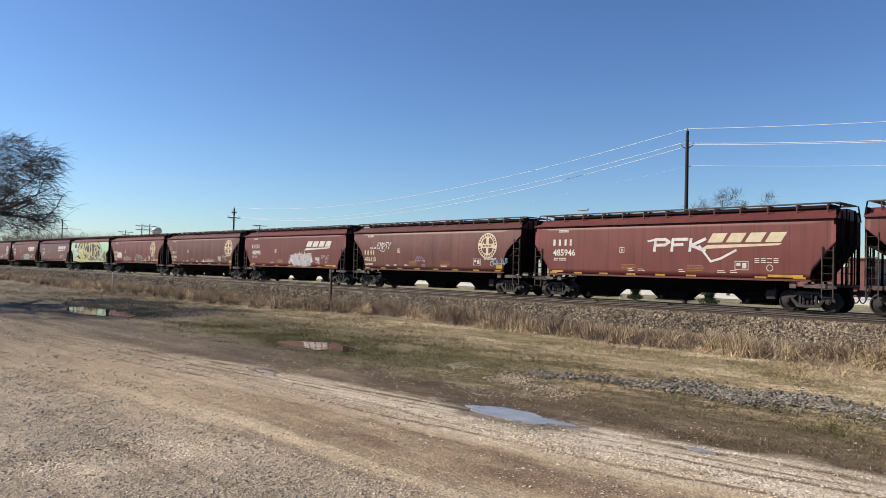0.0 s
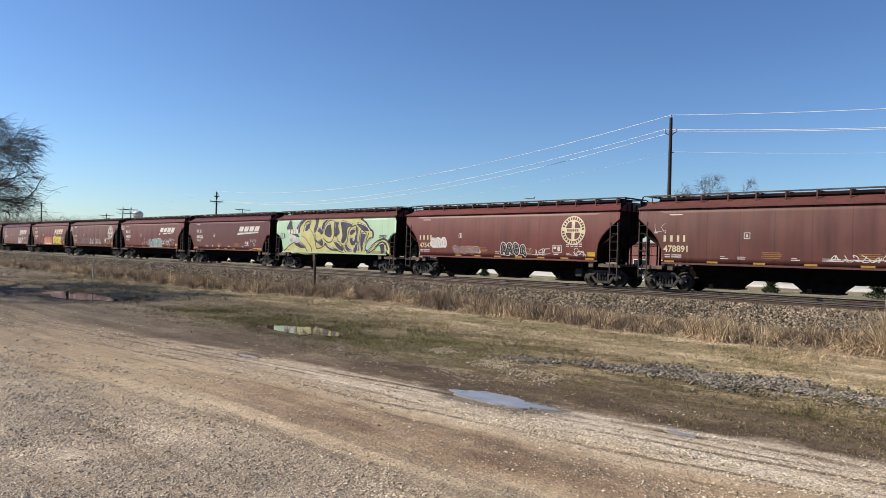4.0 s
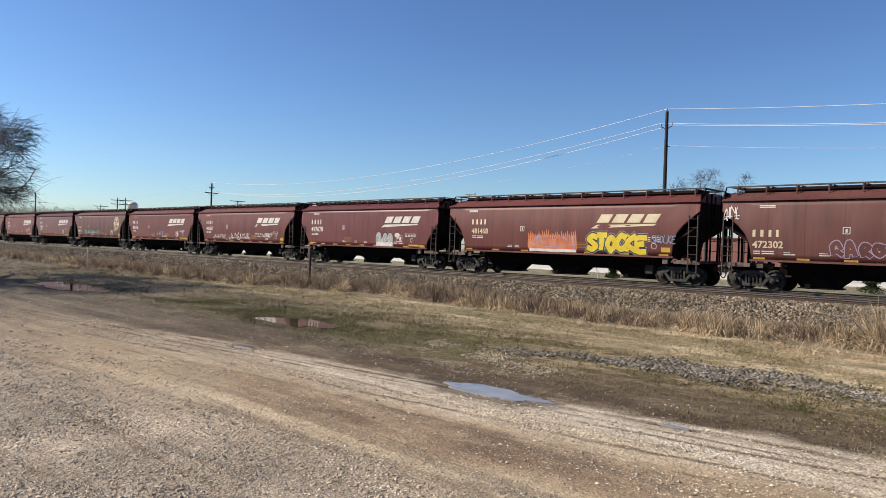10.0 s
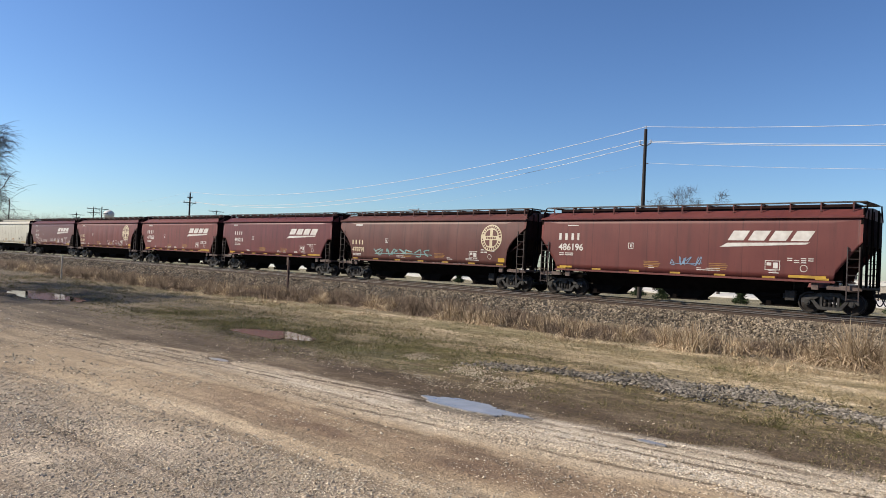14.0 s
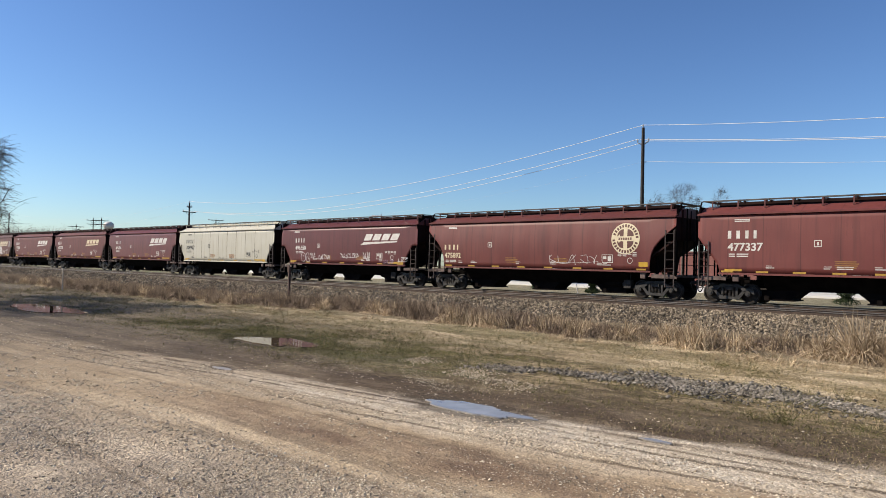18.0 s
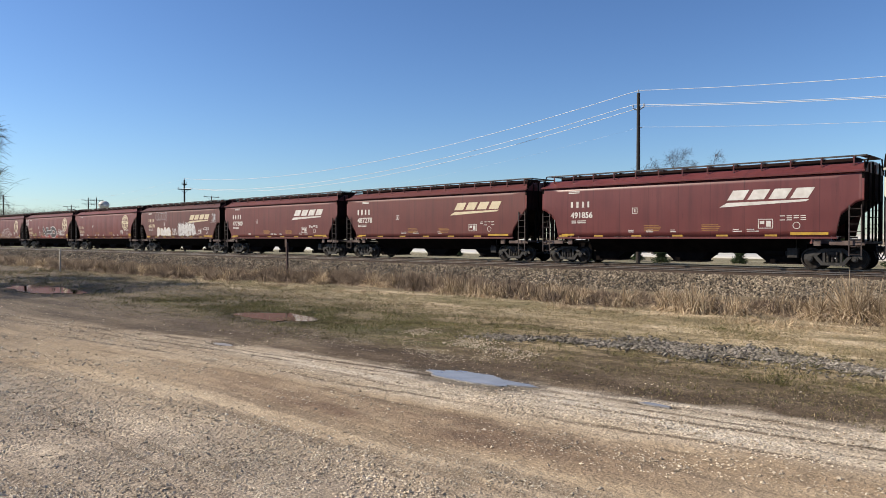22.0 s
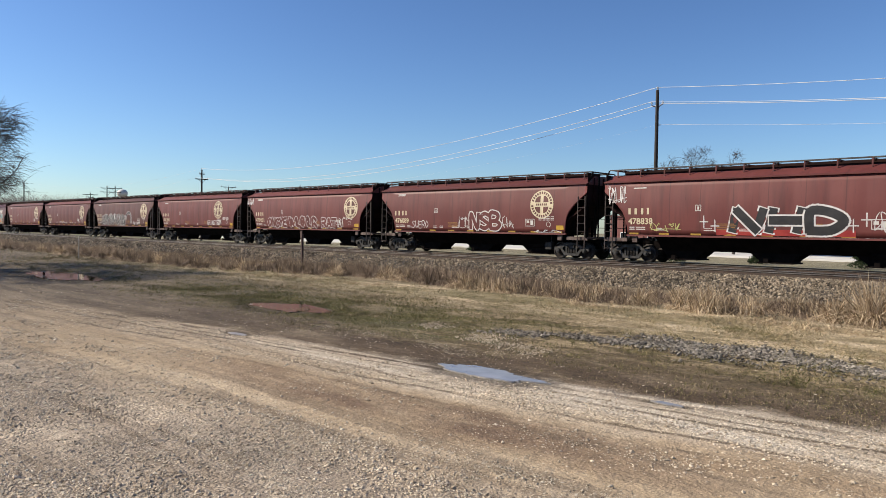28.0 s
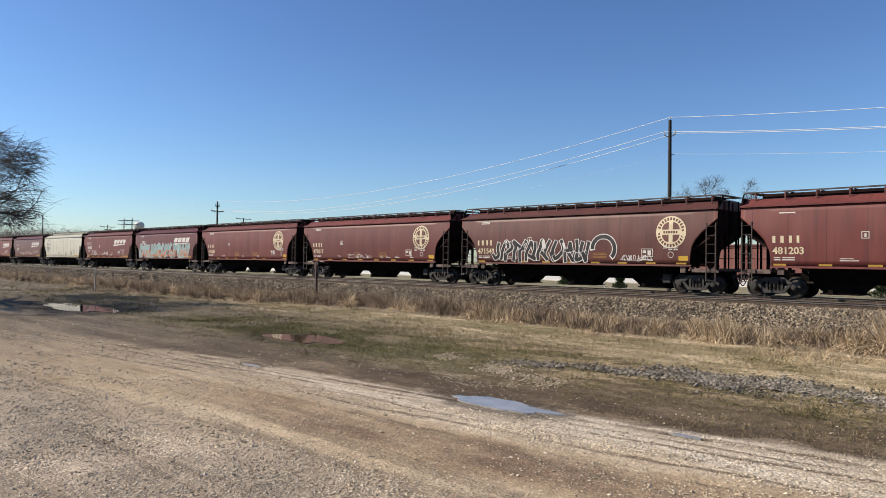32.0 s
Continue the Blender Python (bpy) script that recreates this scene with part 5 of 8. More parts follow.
def mural(c, k):
    """Interlocking olive letter forms with dark purple gaps, running out into a wave."""
    p = Paint(k, 0.008)
    for outline in (
            [(-4.5, 3.75), (-4.2, 4.05), (-3.75, 4.15), (-0.8, 4.2), (2, 4.25), (4, 4.25), (3.75, 4.05), (4.45, 3.7), (4.85, 3.3), (5.2, 3.1), (5.3, 3), (5.35, 2.65), (4.9, 2.5), (4.55, 2.2), (4.45, 1.85), (4.55, 1.6), (4.25, 1.4), (2.1, 1.35), (-0.7, 1.3), (-3.5, 1.2), (-5.05, 1.3), (-6.3, 1.4), (-6.6, 1.5), (-6.1, 1.85), (-5.6, 2), (-4.9, 2.1), (-4.4, 2.25), (-4, 2.65), (-4.25, 3), (-4.6, 3.35)],
            [(4.45, 1.85), (4.6, 1.65), (4.9, 1.7), (5.3, 2.05), (6, 2.4), (6.65, 2.5), (7.05, 2.25), (7.3, 1.85), (7.35, 1.35), (7.05, 1.45), (6.8, 1.8), (6.6, 2.05), (6.2, 2.1), (5.7, 1.85), (5.3, 1.5), (4.6, 1.4), (4.25, 1.4)]):
        p.poly([(x, min(z, EAVE - 0.06)) for x, z in outline])
    p.put("graffiti_body", SPRAY_OLIVE, c, "olive yellow body of the mural")
    dark, shine = Paint(k, 0.015), Paint(k, 0.022)
    for shape in (
            [(-6.25, 3.55), (-5.75, 4.1), (-5.5, 3.8), (-5.3, 3.25), (-4.4, 2.65), (-5.2, 2.85), (-5.9, 3.05)],
            [(-4.9, 3.15), (-4.6, 3.65), (-4.1, 4), (-3.45, 4.15), (-3.9, 3.8), (-4.3, 3.45), (-4.4, 3)],
            [(-3.55, 3.25), (-3.4, 3.6), (-3.05, 3.75), (-2.75, 3.8), (-2.9, 3.55), (-3.2, 3.2)],
            [(-2.2, 3), (-2.3, 3.25), (-2.1, 3.65), (-2.05, 4.1), (-1.7, 4.15), (-1.7, 3.8), (-1.9, 3.25)],
            [(-1.7, 3.1), (-1.6, 3.35), (-1.3, 3.35), (-1, 3.1), (-1.2, 2.85), (-1.45, 3.05)],
            [(-2.1, 2.85), (-1.95, 2.5), (-1.55, 2.3), (-1.2, 2.45), (-0.95, 2.15), (-1.15, 1.95), (-1.55, 2.15), (-2, 2.35)],
            [(-1.25, 3.35), (-1.05, 3.75), (-0.65, 4), (-0.3, 4.05), (-0.75, 3.75), (-1, 3.25)],
            [(-0.75, 2.95), (-0.65, 3.35), (-0.4, 3.6), (-0.1, 3.65), (0.05, 3.4), (0.15, 2.85), (-0.05, 2.65), (-0.45, 2.75)],
            [(0.55, 3.8), (0.75, 3.85), (1.1, 3.8), (1, 3.4), (1.2, 3), (0.95, 2.8), (0.65, 2.7), (0.5, 3.15)],
            [(1.4, 3.85), (2.05, 3.8), (2.8, 3.65), (2.8, 3.5), (2.35, 3.45), (2.15, 3.2), (2.15, 2.8), (2, 2.45), (1.7, 2.2), (1.5, 2.35), (1.65, 2.75), (1.55, 3.2)],
            [(2.55, 3), (2.7, 3.2), (3.05, 3.25), (3.2, 3.15), (2.95, 2.95), (2.7, 2.85)],
            [(2.6, 2.55), (2.85, 2.6), (3, 2.35), (3.2, 2.55), (3.3, 2.75), (3.4, 2.6), (3.25, 2.2), (2.9, 2.05), (2.65, 2.25)],
            [(3.3, 3.5), (3.5, 3.4), (3.55, 3), (3.5, 2.35), (3.4, 1.95), (3.25, 2.2), (3.4, 2.8)],
            [(3.95, 2.95), (4.55, 2.85), (4.4, 2.5), (4.15, 1.9), (4, 1.6), (3.9, 2.25)],
            [(3.4, 3.7), (4.05, 3.6), (4.7, 3.35), (4.95, 3.15), (4.45, 3.15), (3.85, 3.35)],
            [(-0.8, 2.1), (-0.55, 2.2), (-0.25, 1.9), (0.45, 1.75), (1.05, 1.6), (0.05, 1.65)],
            [(0.5, 2.3), (0.8, 2.25), (1.1, 2.15), (1.45, 1.95), (1.65, 1.6), (1.05, 1.8)],
            [(2.1, 2.2), (2.4, 1.85), (2.8, 1.65), (2.4, 1.55), (2.05, 1.8)],
            [(3.15, 1.85), (3.35, 2.2), (3.55, 1.85), (3.4, 1.55), (3.05, 1.55)],
            [(-5.05, 2.1), (-4.4, 2.25), (-3.85, 2.05), (-3.45, 1.85), (-4, 1.75), (-4.6, 1.9)],
            [(6.1, 2.1), (6.45, 2.2), (6.7, 2.05), (6.65, 1.65), (6.35, 1.5), (6.25, 1.9)]):
        dark.curve(shape + shape[:2], 0.10, 3)
        gap = Paint(k, 0.018)
        gap.poly(spline(shape + shape[:1], 3)[:-1])
        tagged(gap.put("graffiti_gap", SPRAY_PURPLE, c, "dark purple gap of the mural"), kind="stuff")
        shine.curve(shape[:4], 0.045, 3)
    for stroke in (
            [(-6.6, 1.45), (-5.75, 1.95), (-4.7, 2.2), (-3.95, 2), (-3.4, 1.7), (-3.1, 1.35)],
            [(-4, 2.7), (-3.5, 2.55), (-3, 2.15), (-2.6, 1.75), (-2.5, 1.3)],
            [(-2.95, 3.4), (-2.4, 2.95), (-2.05, 2.3), (-1.8, 1.7), (-1, 1.85), (-0.6, 2.1)],
            [(-3.75, 3.1), (-3.6, 3.65), (-3.25, 3.9), (-2.7, 3.95)],
            [(-4.6, 3.3), (-4.45, 3.75), (-4.05, 4.05)],
            [(-0.9, 3.1), (-0.6, 3.65), (-0.05, 3.95), (0.5, 3.8), (0.55, 2.9), (0.2, 2.3), (-0.4, 2.25), (-0.9, 2.55)],
            [(0.85, 2.75), (1.05, 2.35), (1.45, 2.15), (1.8, 1.7), (2.1, 1.45)],
            [(-0.7, 2), (0.45, 1.7), (1.85, 1.4)],
            [(2.15, 1.95), (2.3, 2.6), (2.4, 3.1), (2.7, 3.4), (3.3, 3.55)],
            [(3.65, 1.65), (3.8, 2.85), (4, 3.2), (4.55, 2.95)],
            [(4.35, 1.6), (4.55, 2.35), (4.85, 2.95)],
            [(3.15, 1.4), (3.45, 1.65), (3.6, 2.25)]):
        dark.curve([(x, min(z, EAVE - 0.1)) for x, z in stroke], 0.085)
        shine.curve([(x + 0.085, z - 0.03) for x, z in stroke[: len(stroke) // 2 + 1]], 0.022)
    for stroke in (
            [(4, 4.2), (3.85, 4.05), (4.5, 3.7), (4.95, 3.25), (5.3, 3.05), (5.3, 2.65), (4.9, 2.5), (4.55, 2.15), (4.45, 1.8), (4.65, 1.6), (4.95, 1.7), (5.35, 2.05), (6.05, 2.4), (6.65, 2.5), (7.1, 2.25), (7.35, 1.8)],
            [(4.55, 1.4), (5.3, 1.6), (5.75, 1.95), (6.3, 2.25), (6.8, 2.15), (7, 1.75)]):
        dark.curve([(x, min(z, EAVE - 0.1)) for x, z in stroke], 0.15)
        shine.curve([(x - 0.09, z - 0.08) for x, z in stroke[:-3]], 0.03)
    dark.put("graffiti_outline", BLACK, c, "black outlines of the mural")
    shine.put("graffiti_highlight", SPRAY_WHITE, c)
    p = Paint(k, 0.027)
    p.text("491863", -6.0, 2.25, 0.36, 1.02)
    for i in range(4):
        p.bar(-6.05 + i * 0.40, -5.72 + i * 0.40, 2.90, 3.26)
    tagged(p.put("mural_number", WHITE, c, "white stencilled number over the mural"), kind="stuff")
    p = Paint(k, 0.013)
    for s in letter_strokes("2020", 6.05, 6.9, 2.62, 2.80, 0.03):
        p.line(s, 0.04)
    p.put("graffiti_year", BLACK, c)
    tag(c, k, -7.3, -6.5, 2.45, 3.0, 4, 61, 0.05, BLACK)


def graffiti():
    def on(i):
        return CARS[i][0], TRAIN[i][1]
    c, k = on(1)
    lettered(c, k, "PFK", -0.45, 2.5, 2.72, 3.30, [(0.15, SPRAY_WHITE, 0.012)], 0.06, 0.0, True)
    p = Paint(k, 0.013)
    p.line([(2.1, 2.95), (2.7, 2.2), (3.2, 2.34), (3.95, 2.74)], 0.11)
    p.line([(-0.75, 3.22), (-0.3, 3.3)], 0.10)
    p.put("graffiti_tail", SPRAY_WHITE, c)
    c, k = on(2)
    lettered(c, k, "EMPTY", -5.6, -4.0, 2.90, 3.36, [(0.05, SPRAY_WHITE, 0.013)], 0.10, 0.03, True)
    p = Paint(k, 0.013)
    p.curve([(-5.2, 2.82), (-4.9, 2.70), (-4.65, 2.78), (-4.8, 2.9)], 0.04)
    p.put("graffiti_tail", SPRAY_WHITE, c)
    tag(c, k, -6.4, -5.7, 2.9, 3.05, 2, 22, 0.04, SPRAY_WHITE)
    tag(c, k, 6.3, 7.5, 1.85, 2.3, 5, 23, 0.055, SPRAY_BLUE)
    tag(c, k, -1.2, -0.2, 2.0, 2.35, 3, 24, 0.05, SPRAY_VIOLET)
    c, k = on(3)
    p = Paint(k, 0.009)
    star = random.Random(31)
    for i in range(34):
        a = -0.1 + 3.3 * i / 33
        r0, r1 = 1.2, star.uniform(1.7, 2.15)
        p.line([(1.75 + r0 * math.cos(a), 1.85 + 0.28 * r0 * math.sin(a)), (1.75 + r1 * math.cos(a), 1.85 + 0.40 * r1 * math.sin(a))], star.uniform(0.03, 0.07))
    p.put("graffiti_spike", SPRAY_WHITE, c)
    lettered(c, k, "GUSE", 0.35, 3.2, 1.68, 2.30, [(0.46, SPRAY_WHITE, 0.012), (0.36, BLACK, 0.015), (0.31, SPRAY_GREY, 0.018)], 0.12, 0.05)
    c, k = on(4)
    tag(c, k, 0.6, 3.4, 1.66, 1.95, 8, 41, 0.045, SPRAY_WHITE)
    tag(c, k, -7.6, -6.9, 2.9, 3.4, 2, 42, 0.025, SPRAY_WHITE)
    c, k = on(5)
    bubbles(c, k, -6.0, -4.5, 1.95, 2.55, 3, 51, None, SPRAY_WHITE, BROWN, 0.2)
    outlines(c, k, -3.9, -1.5, 1.6, 2.05, 4, 52, 0.045, SPRAY_WHITE)
    bubbles(c, k, 0.2, 2.2, 1.55, 2.3, 4, 53, BLACK, SPRAY_WHITE, SPRAY_WHITE, 0.15, 0.04)
    tag(c, k, 2.4, 4.0, 1.6, 2.0, 4, 54, 0.05, SPRAY_WHITE)
    tag(c, k, 5.6, 6.5, 1.6, 1.9, 3, 55, 0.04, SPRAY_WHITE)
    mural(*on(6))
    c, k = on(8)
    bubbles(c, k, -0.1, 3.2, 1.45, 2.35, 5, 81, SPRAY_TEAL, SPRAY_WHITE, BLACK, 0.12, 0.05)
    tag(c, k, -1.6, -0.1, 1.8, 2.4, 5, 82, 0.05, SPRAY_VIOLET)
    tag(c, k, 3.3, 4.4, 1.75, 2.25, 4, 83, 0.05, SPRAY_WHITE)
    tag(c, k, 5.0, 5.8, 2.05, 2.45, 4, 84, 0.05, SPRAY_VIOLET)
    tag(c, k, -8.4, -7.4, 3.72, 3.95, 5, 85, 0.045, SPRAY_WHITE)
    lettered(c, k, "HELK", -8.25, -7.45, 3.45, 3.66, [(0.04, SPRAY_WHITE, 0.013)], 0.02, 0.0, True)
    c, k = on(9)
    outlines(c, k, -3.8, -1.1, 1.6, 2.3, 5, 91, 0.05, SPRAY_VIOLET, hollow=BROWN)
    tag(c, k, -0.75, 0.6, 1.65, 2.3, 6, 92, 0.055, SPRAY_WHITE)
    tag(c, k, 1.25, 3.2, 1.6, 2.4, 6, 93, 0.06, SPRAY_WHITE)
    lettered(c, k, "TUFF", 4.55, 5.2, 2.12, 2.38, [(0.04, SPRAY_WHITE, 0.013)], 0.03, 0.0, True)
    tag(c, k, -8.45, -7.7, 3.25, 3.9, 4, 95, 0.06, SPRAY_WHITE)
    c, k = on(10)
    p = Paint(k, 0.010)
    rng_ = random.Random(7)
    for i in range(26):
        x = -2.0 + i * 0.132
        p.quad((x, 1.62), (x + 0.16, 1.62), (x + 0.12, 2.3), (x + 0.02, 2.3), 1, 3)
        p.quad((x, 2.3), (x + 0.14, 2.3), (x + 0.03, 2.35 + rng_.uniform(0.1, 0.45)), (x + 0.01, 2.35 + rng_.uniform(0.05, 0.3)), 1, 2)
    p.put("graffiti_flame", SPRAY_ORANGE, c)
    tag(c, k, -1.7, 1.3, 1.7, 2.4, 7, 101, 0.06, SPRAY_VIOLET, 0.014)
    p = Paint(k, 0.012)
    p.bar(-1.9, 1.4, 1.46, 1.62)
    p.put("graffiti_base", SPRAY_WHITE, c)
    lettered(c, k, "STOCKE", 2.15, 5.7, 1.68, 2.40, [(0.46, SPRAY_TEAL, 0.010), (0.40, BLACK, 0.013), (0.29, SPRAY_YELLOW, 0.017)], 0.06, 0.07)
    lettered(c, k, "SKOLKE", 6.0, 7.35, 2.08, 2.46, [(0.035, SPRAY_BLUE, 0.013)], 0.03, 0.02)
    c, k = on(11)
    bubbles(c, k, 1.6, 3.5, 1.45, 2.4, 3, 111, SPRAY_GREY, BLACK, BLACK, 0.0, 0.05)
    p = Paint(k, 0.020)
    p.bar(1.65, 3.45, 1.47, 1.75)
    p.fan(3.95, 2.25, 0.28, 0.16)
    p.put("graffiti_lower_band", SPRAY_WHITE, c)
    c, k = on(12)
    tag(c, k, -5.2, -2.8, 1.72, 2.05, 9, 121, 0.045, SPRAY_WHITE)
    tag(c, k, -1.8, 1.6, 1.65, 2.2, 9, 122, 0.06, SPRAY_WHITE)
    tag(c, k, 2.4, 5.2, 1.9, 2.2, 9, 123, 0.05, SPRAY_WHITE)
    tag(c, k, -2.8, -1.8, 1.5, 1.68, 4, 124, 0.03, SPRAY_WHITE)
    c, k = on(13)
    tag(c, k, -0.3, 1.3, 1.88, 2.28, 6, 131, 0.05, SPRAY_BLUE)
    c, k = on(14)
    tag(c, k, -4.6, 1.0, 1.75, 2.2, 7, 141, 0.09, SPRAY_TEAL)
    c, k = on(17)
    tag(c, k, 1.0, 4.2, 1.7, 2.2, 5, 171, 0.03, SPRAY_WHITE)
    c, k = on(18)
    outlines(c, k, -5.2, -4.0, 1.5, 2.2, 2, 181, 0.05, SPRAY_WHITE, hollow=DARKRED)
    tag(c, k, -3.95, -3.3, 1.8, 2.25, 3, 182, 0.04, SPRAY_WHITE)
    tag(c, k, -2.9, -1.5, 1.72, 2.1, 5, 183, 0.05, SPRAY_WHITE)
    tag(c, k, -0.2, 1.9, 1.85, 2.2, 7, 184, 0.05, SPRAY_WHITE)
    tag(c, k, 2.35, 3.1, 1.75, 2.3, 4, 185, 0.055, SPRAY_WHITE)
    tag(c, k, 4.6, 5.6, 1.5, 1.75, 4, 186, 0.04, SPRAY_VIOLET)
    tag(c, k, 6.0, 7.0, 1.6, 1.95, 4, 187, 0.04, SPRAY_WHITE)
    c, k = on(23)
    outlines(c, k, -4.7, -2.2, 3.15, 3.95, 4, 231, 0.05, SPRAY_GREY, hollow=BROWN)
    bubbles(c, k, -4.4, -1.45, 1.55, 2.45, 4, 232, SPRAY_WHITE, LOGO, LOGO, 0.05, 0.04)
    bubbles(c, k, 0.15, 3.5, 1.55, 2.75, 5, 233, SPRAY_WHITE, SPRAY_GREY, BLACK, 0.22, 0.05)
    tag(c, k, -1.1, 0.0, 1.7, 2.3, 4, 234, 0.055, SPRAY_WHITE)
    tag(c, k, 6.5, 7.3, 2.75, 3.6, 6, 235, 0.045, SPRAY_GREY)
    c, k = on(25)
    p = Paint(k, 0.008)
    p.bar(-2.4, 3.6, 1.47, 1.75)
    p.put("graffiti_glow", SPRAY_RED, c)
    lettered(c, k, "NH", -1.75, 1.6, 1.72, 2.62, [(0.54, SPRAY_WHITE, 0.012), (0.39, BLACK, 0.015)], 0.05, 0.0, True)
    lettered(c, k, "D", 1.65, 3.2, 1.72, 2.55, [(0.54, SPRAY_WHITE, 0.012), (0.39, BLACK, 0.015)], 0.05)
    p = Paint(k, 0.013)
    for x, z in ((-3.0, 2.1), (-2.45, 1.9), (3.5, 1.95), (4.0, 2.2)):
        p.line([(x - 0.2, z), (x + 0.2, z)], 0.05)
        p.line([(x, z - 0.28), (x, z + 0.28)], 0.05)
    p.put("graffiti_star", SPRAY_WHITE, c)
    tag(c, k, 4.3, 6.0, 1.7, 2.5, 7, 251, 0.05, SPRAY_WHITE)
    tag(c, k, -8.3, -7.2, 3.1, 3.95, 6, 252, 0.05, SPRAY_WHITE)
    tag(c, k, -5.8, -4.2, 1.6, 2.0, 5, 253, 0.05, SPRAY_OLIVE)
    c, k = on(26)
    lettered(c, k, "NSB", -0.05, 2.45, 1.66, 2.55, [(0.36, SPRAY_WHITE, 0.012), (0.24, RED, 0.015)], 0.0, 0.0, False)
    lettered(c, k, "SUERO", -5.4, -3.8, 1.64, 2.08, [(0.04, SPRAY_WHITE, 0.013)], 0.05, 0.03)
    tag(c, k, -1.1, -0.2, 1.65, 2.35, 4, 262, 0.045, SPRAY_WHITE)
    tag(c, k, 2.6, 3.5, 1.7, 2.4, 4, 263, 0.045, SPRAY_WHITE)
    tag(c, k, 5.0, 6.9, 1.46, 1.6, 6, 264, 0.04, SPRAY_WHITE)
    c, k = on(27)
    lettered(c, k, "ONCYE", -5.2, -2.35, 1.62, 2.25, [(0.29, SPRAY_WHITE, 0.011), (0.20, RED, 0.015)], 0.08, 0.04)
    outlines(c, k, -2.1, 1.9, 1.48, 2.45, 5, 272, 0.06, SPRAY_WHITE)
    lettered(c, k, "RAT", 2.5, 4.4, 1.60, 2.22, [(0.30, SPRAY_WHITE, 0.011), (0.21, RED, 0.015)], 0.03, 0.02, True)
    tag(c, k, 4.5, 5.2, 1.5, 2.3, 3, 273, 0.05, SPRAY_WHITE)
    tag(c, k, -8.5, -7.55, 3.45, 4.0, 6, 274, 0.045, SPRAY_WHITE)
    c, k = on(28)
    lettered(c, k, "GRIMSTER", 2.3, 4.75, 1.64, 2.06, [(0.055, SPRAY_WHITE, 0.013)], 0.04, 0.03)
    c, k = on(29)
    wildstyle(c, k, -5.7, 1.4, 1.52, 2.7, 15, 291, BLACK, SPRAY_WHITE, 0.20, 0.045)
    p = Paint(k, 0.012)
    p.fan(2.2, 2.25, 0.86, 0.80, -0.9, 3.3, 0.62, 30)
    p.put("graffiti_ring_edge", SPRAY_WHITE, c)
    p = Paint(k, 0.016)
    p.fan(2.2, 2.25, 0.81, 0.75, -0.8, 3.2, 0.72, 30)
    p.put("graffiti_ring", BLACK, c)
    tag(c, k, 3.2, 5.1, 1.58, 1.9, 8, 292, 0.045, SPRAY_WHITE)
    c, k = on(30)
    tag(c, k, -2.5, 0.0, 1.6, 1.9, 6, 301, 0.04, SPRAY_WHITE)
    c, k = on(32)
    wildstyle(c, k, -6.6, 6.2, 1.55, 2.9, 18, 321, SPRAY_TEAL, SPRAY_GREY, 0.34, 0.06)
    tag(c, k, -6.0, 6.0, 1.6, 2.3, 14, 322, 0.10, SPRAY_ORANGE, 0.03)
    c, k = on(33)
    tag(c, k, -5.0, -3.4, 1.7, 2.3, 5, 331, 0.06, SPRAY_WHITE)
    tag(c, k, -1.5, 0.5, 1.7, 2.1, 5, 332, 0.06, SPRAY_WHITE)
    c, k = on(35)
    tag(c, k, -4.0, 3.0, 1.7, 2.1, 10, 351, 0.06, SPRAY_WHITE)


graffiti()

# ---------------------------------------------------------------- loose stones and grass
def island_mat(name, stops, rough=0.9, spec=0.2):
    m = bpy.data.materials.new(name)
    m.use_nodes = True
    n, l = m.node_tree.nodes, m.node_tree.links
    b = n["Principled BSDF"]
    b.inputs["Roughness"].default_value, b.inputs["Specular IOR Level"].default_value = rough, spec
    g = n.new("ShaderNodeNewGeometry")
    r = n.new("ShaderNodeValToRGB")
    e = r.color_ramp.elements
    while len(e) < len(stops):
        e.new(0.5)
    for i, (k, c) in enumerate(zip(e, stops)):
        k.position, k.color = i / (len(stops) - 1), (*tone(c), 1)
    l.new(g.outputs["Random Per Island"], r.inputs[0])
    t = n.new("ShaderNodeTexNoise")
    t.inputs["Scale"].default_value = 0.8
    l.new(g.outputs["Position"], t.inputs["Vector"])
    q = n.new("ShaderNodeMapRange")
    q.inputs["From Min"].default_value, q.inputs["From Max"].default_value = 0.3, 0.7
    q.inputs["To Min"].default_value, q.inputs["To Max"].default_value = 0.7, 1.25
    l.new(t.outputs["Fac"], q.inputs["Value"])
    h = n.new("ShaderNodeHueSaturation")
    l.new(r.outputs[0], h.inputs["Color"])
    l.new(q.outputs[0], h.inputs["Value"])
    l.new(h.outputs[0], b.inputs["Base Color"])
    return m


PEBBLE = island_mat("lot_pebble", [(0.22, 0.17, 0.12), (0.48, 0.395, 0.285), (0.70, 0.60, 0.46), (0.32, 0.26, 0.19), (0.80, 0.71, 0.56), (0.40, 0.32, 0.225)])
ROCK = island_mat("lot_stone", [(0.30, 0.235, 0.165), (0.62, 0.51, 0.375), (0.88, 0.76, 0.58), (0.46, 0.375, 0.27), (0.76, 0.63, 0.465), (0.36, 0.27, 0.18)])
COARSE = island_mat("coarse_grey_stone", [(0.075, 0.066, 0.055), (0.21, 0.184, 0.152), (0.40, 0.355, 0.295), (0.125, 0.109, 0.09), (0.29, 0.255, 0.21)])
BALLAST_STONES = island_mat("ballast_stone_mix", [(0.085, 0.066, 0.046), (0.24, 0.19, 0.136), (0.47, 0.385, 0.28), (0.14, 0.112, 0.08), (0.33, 0.265, 0.19)])
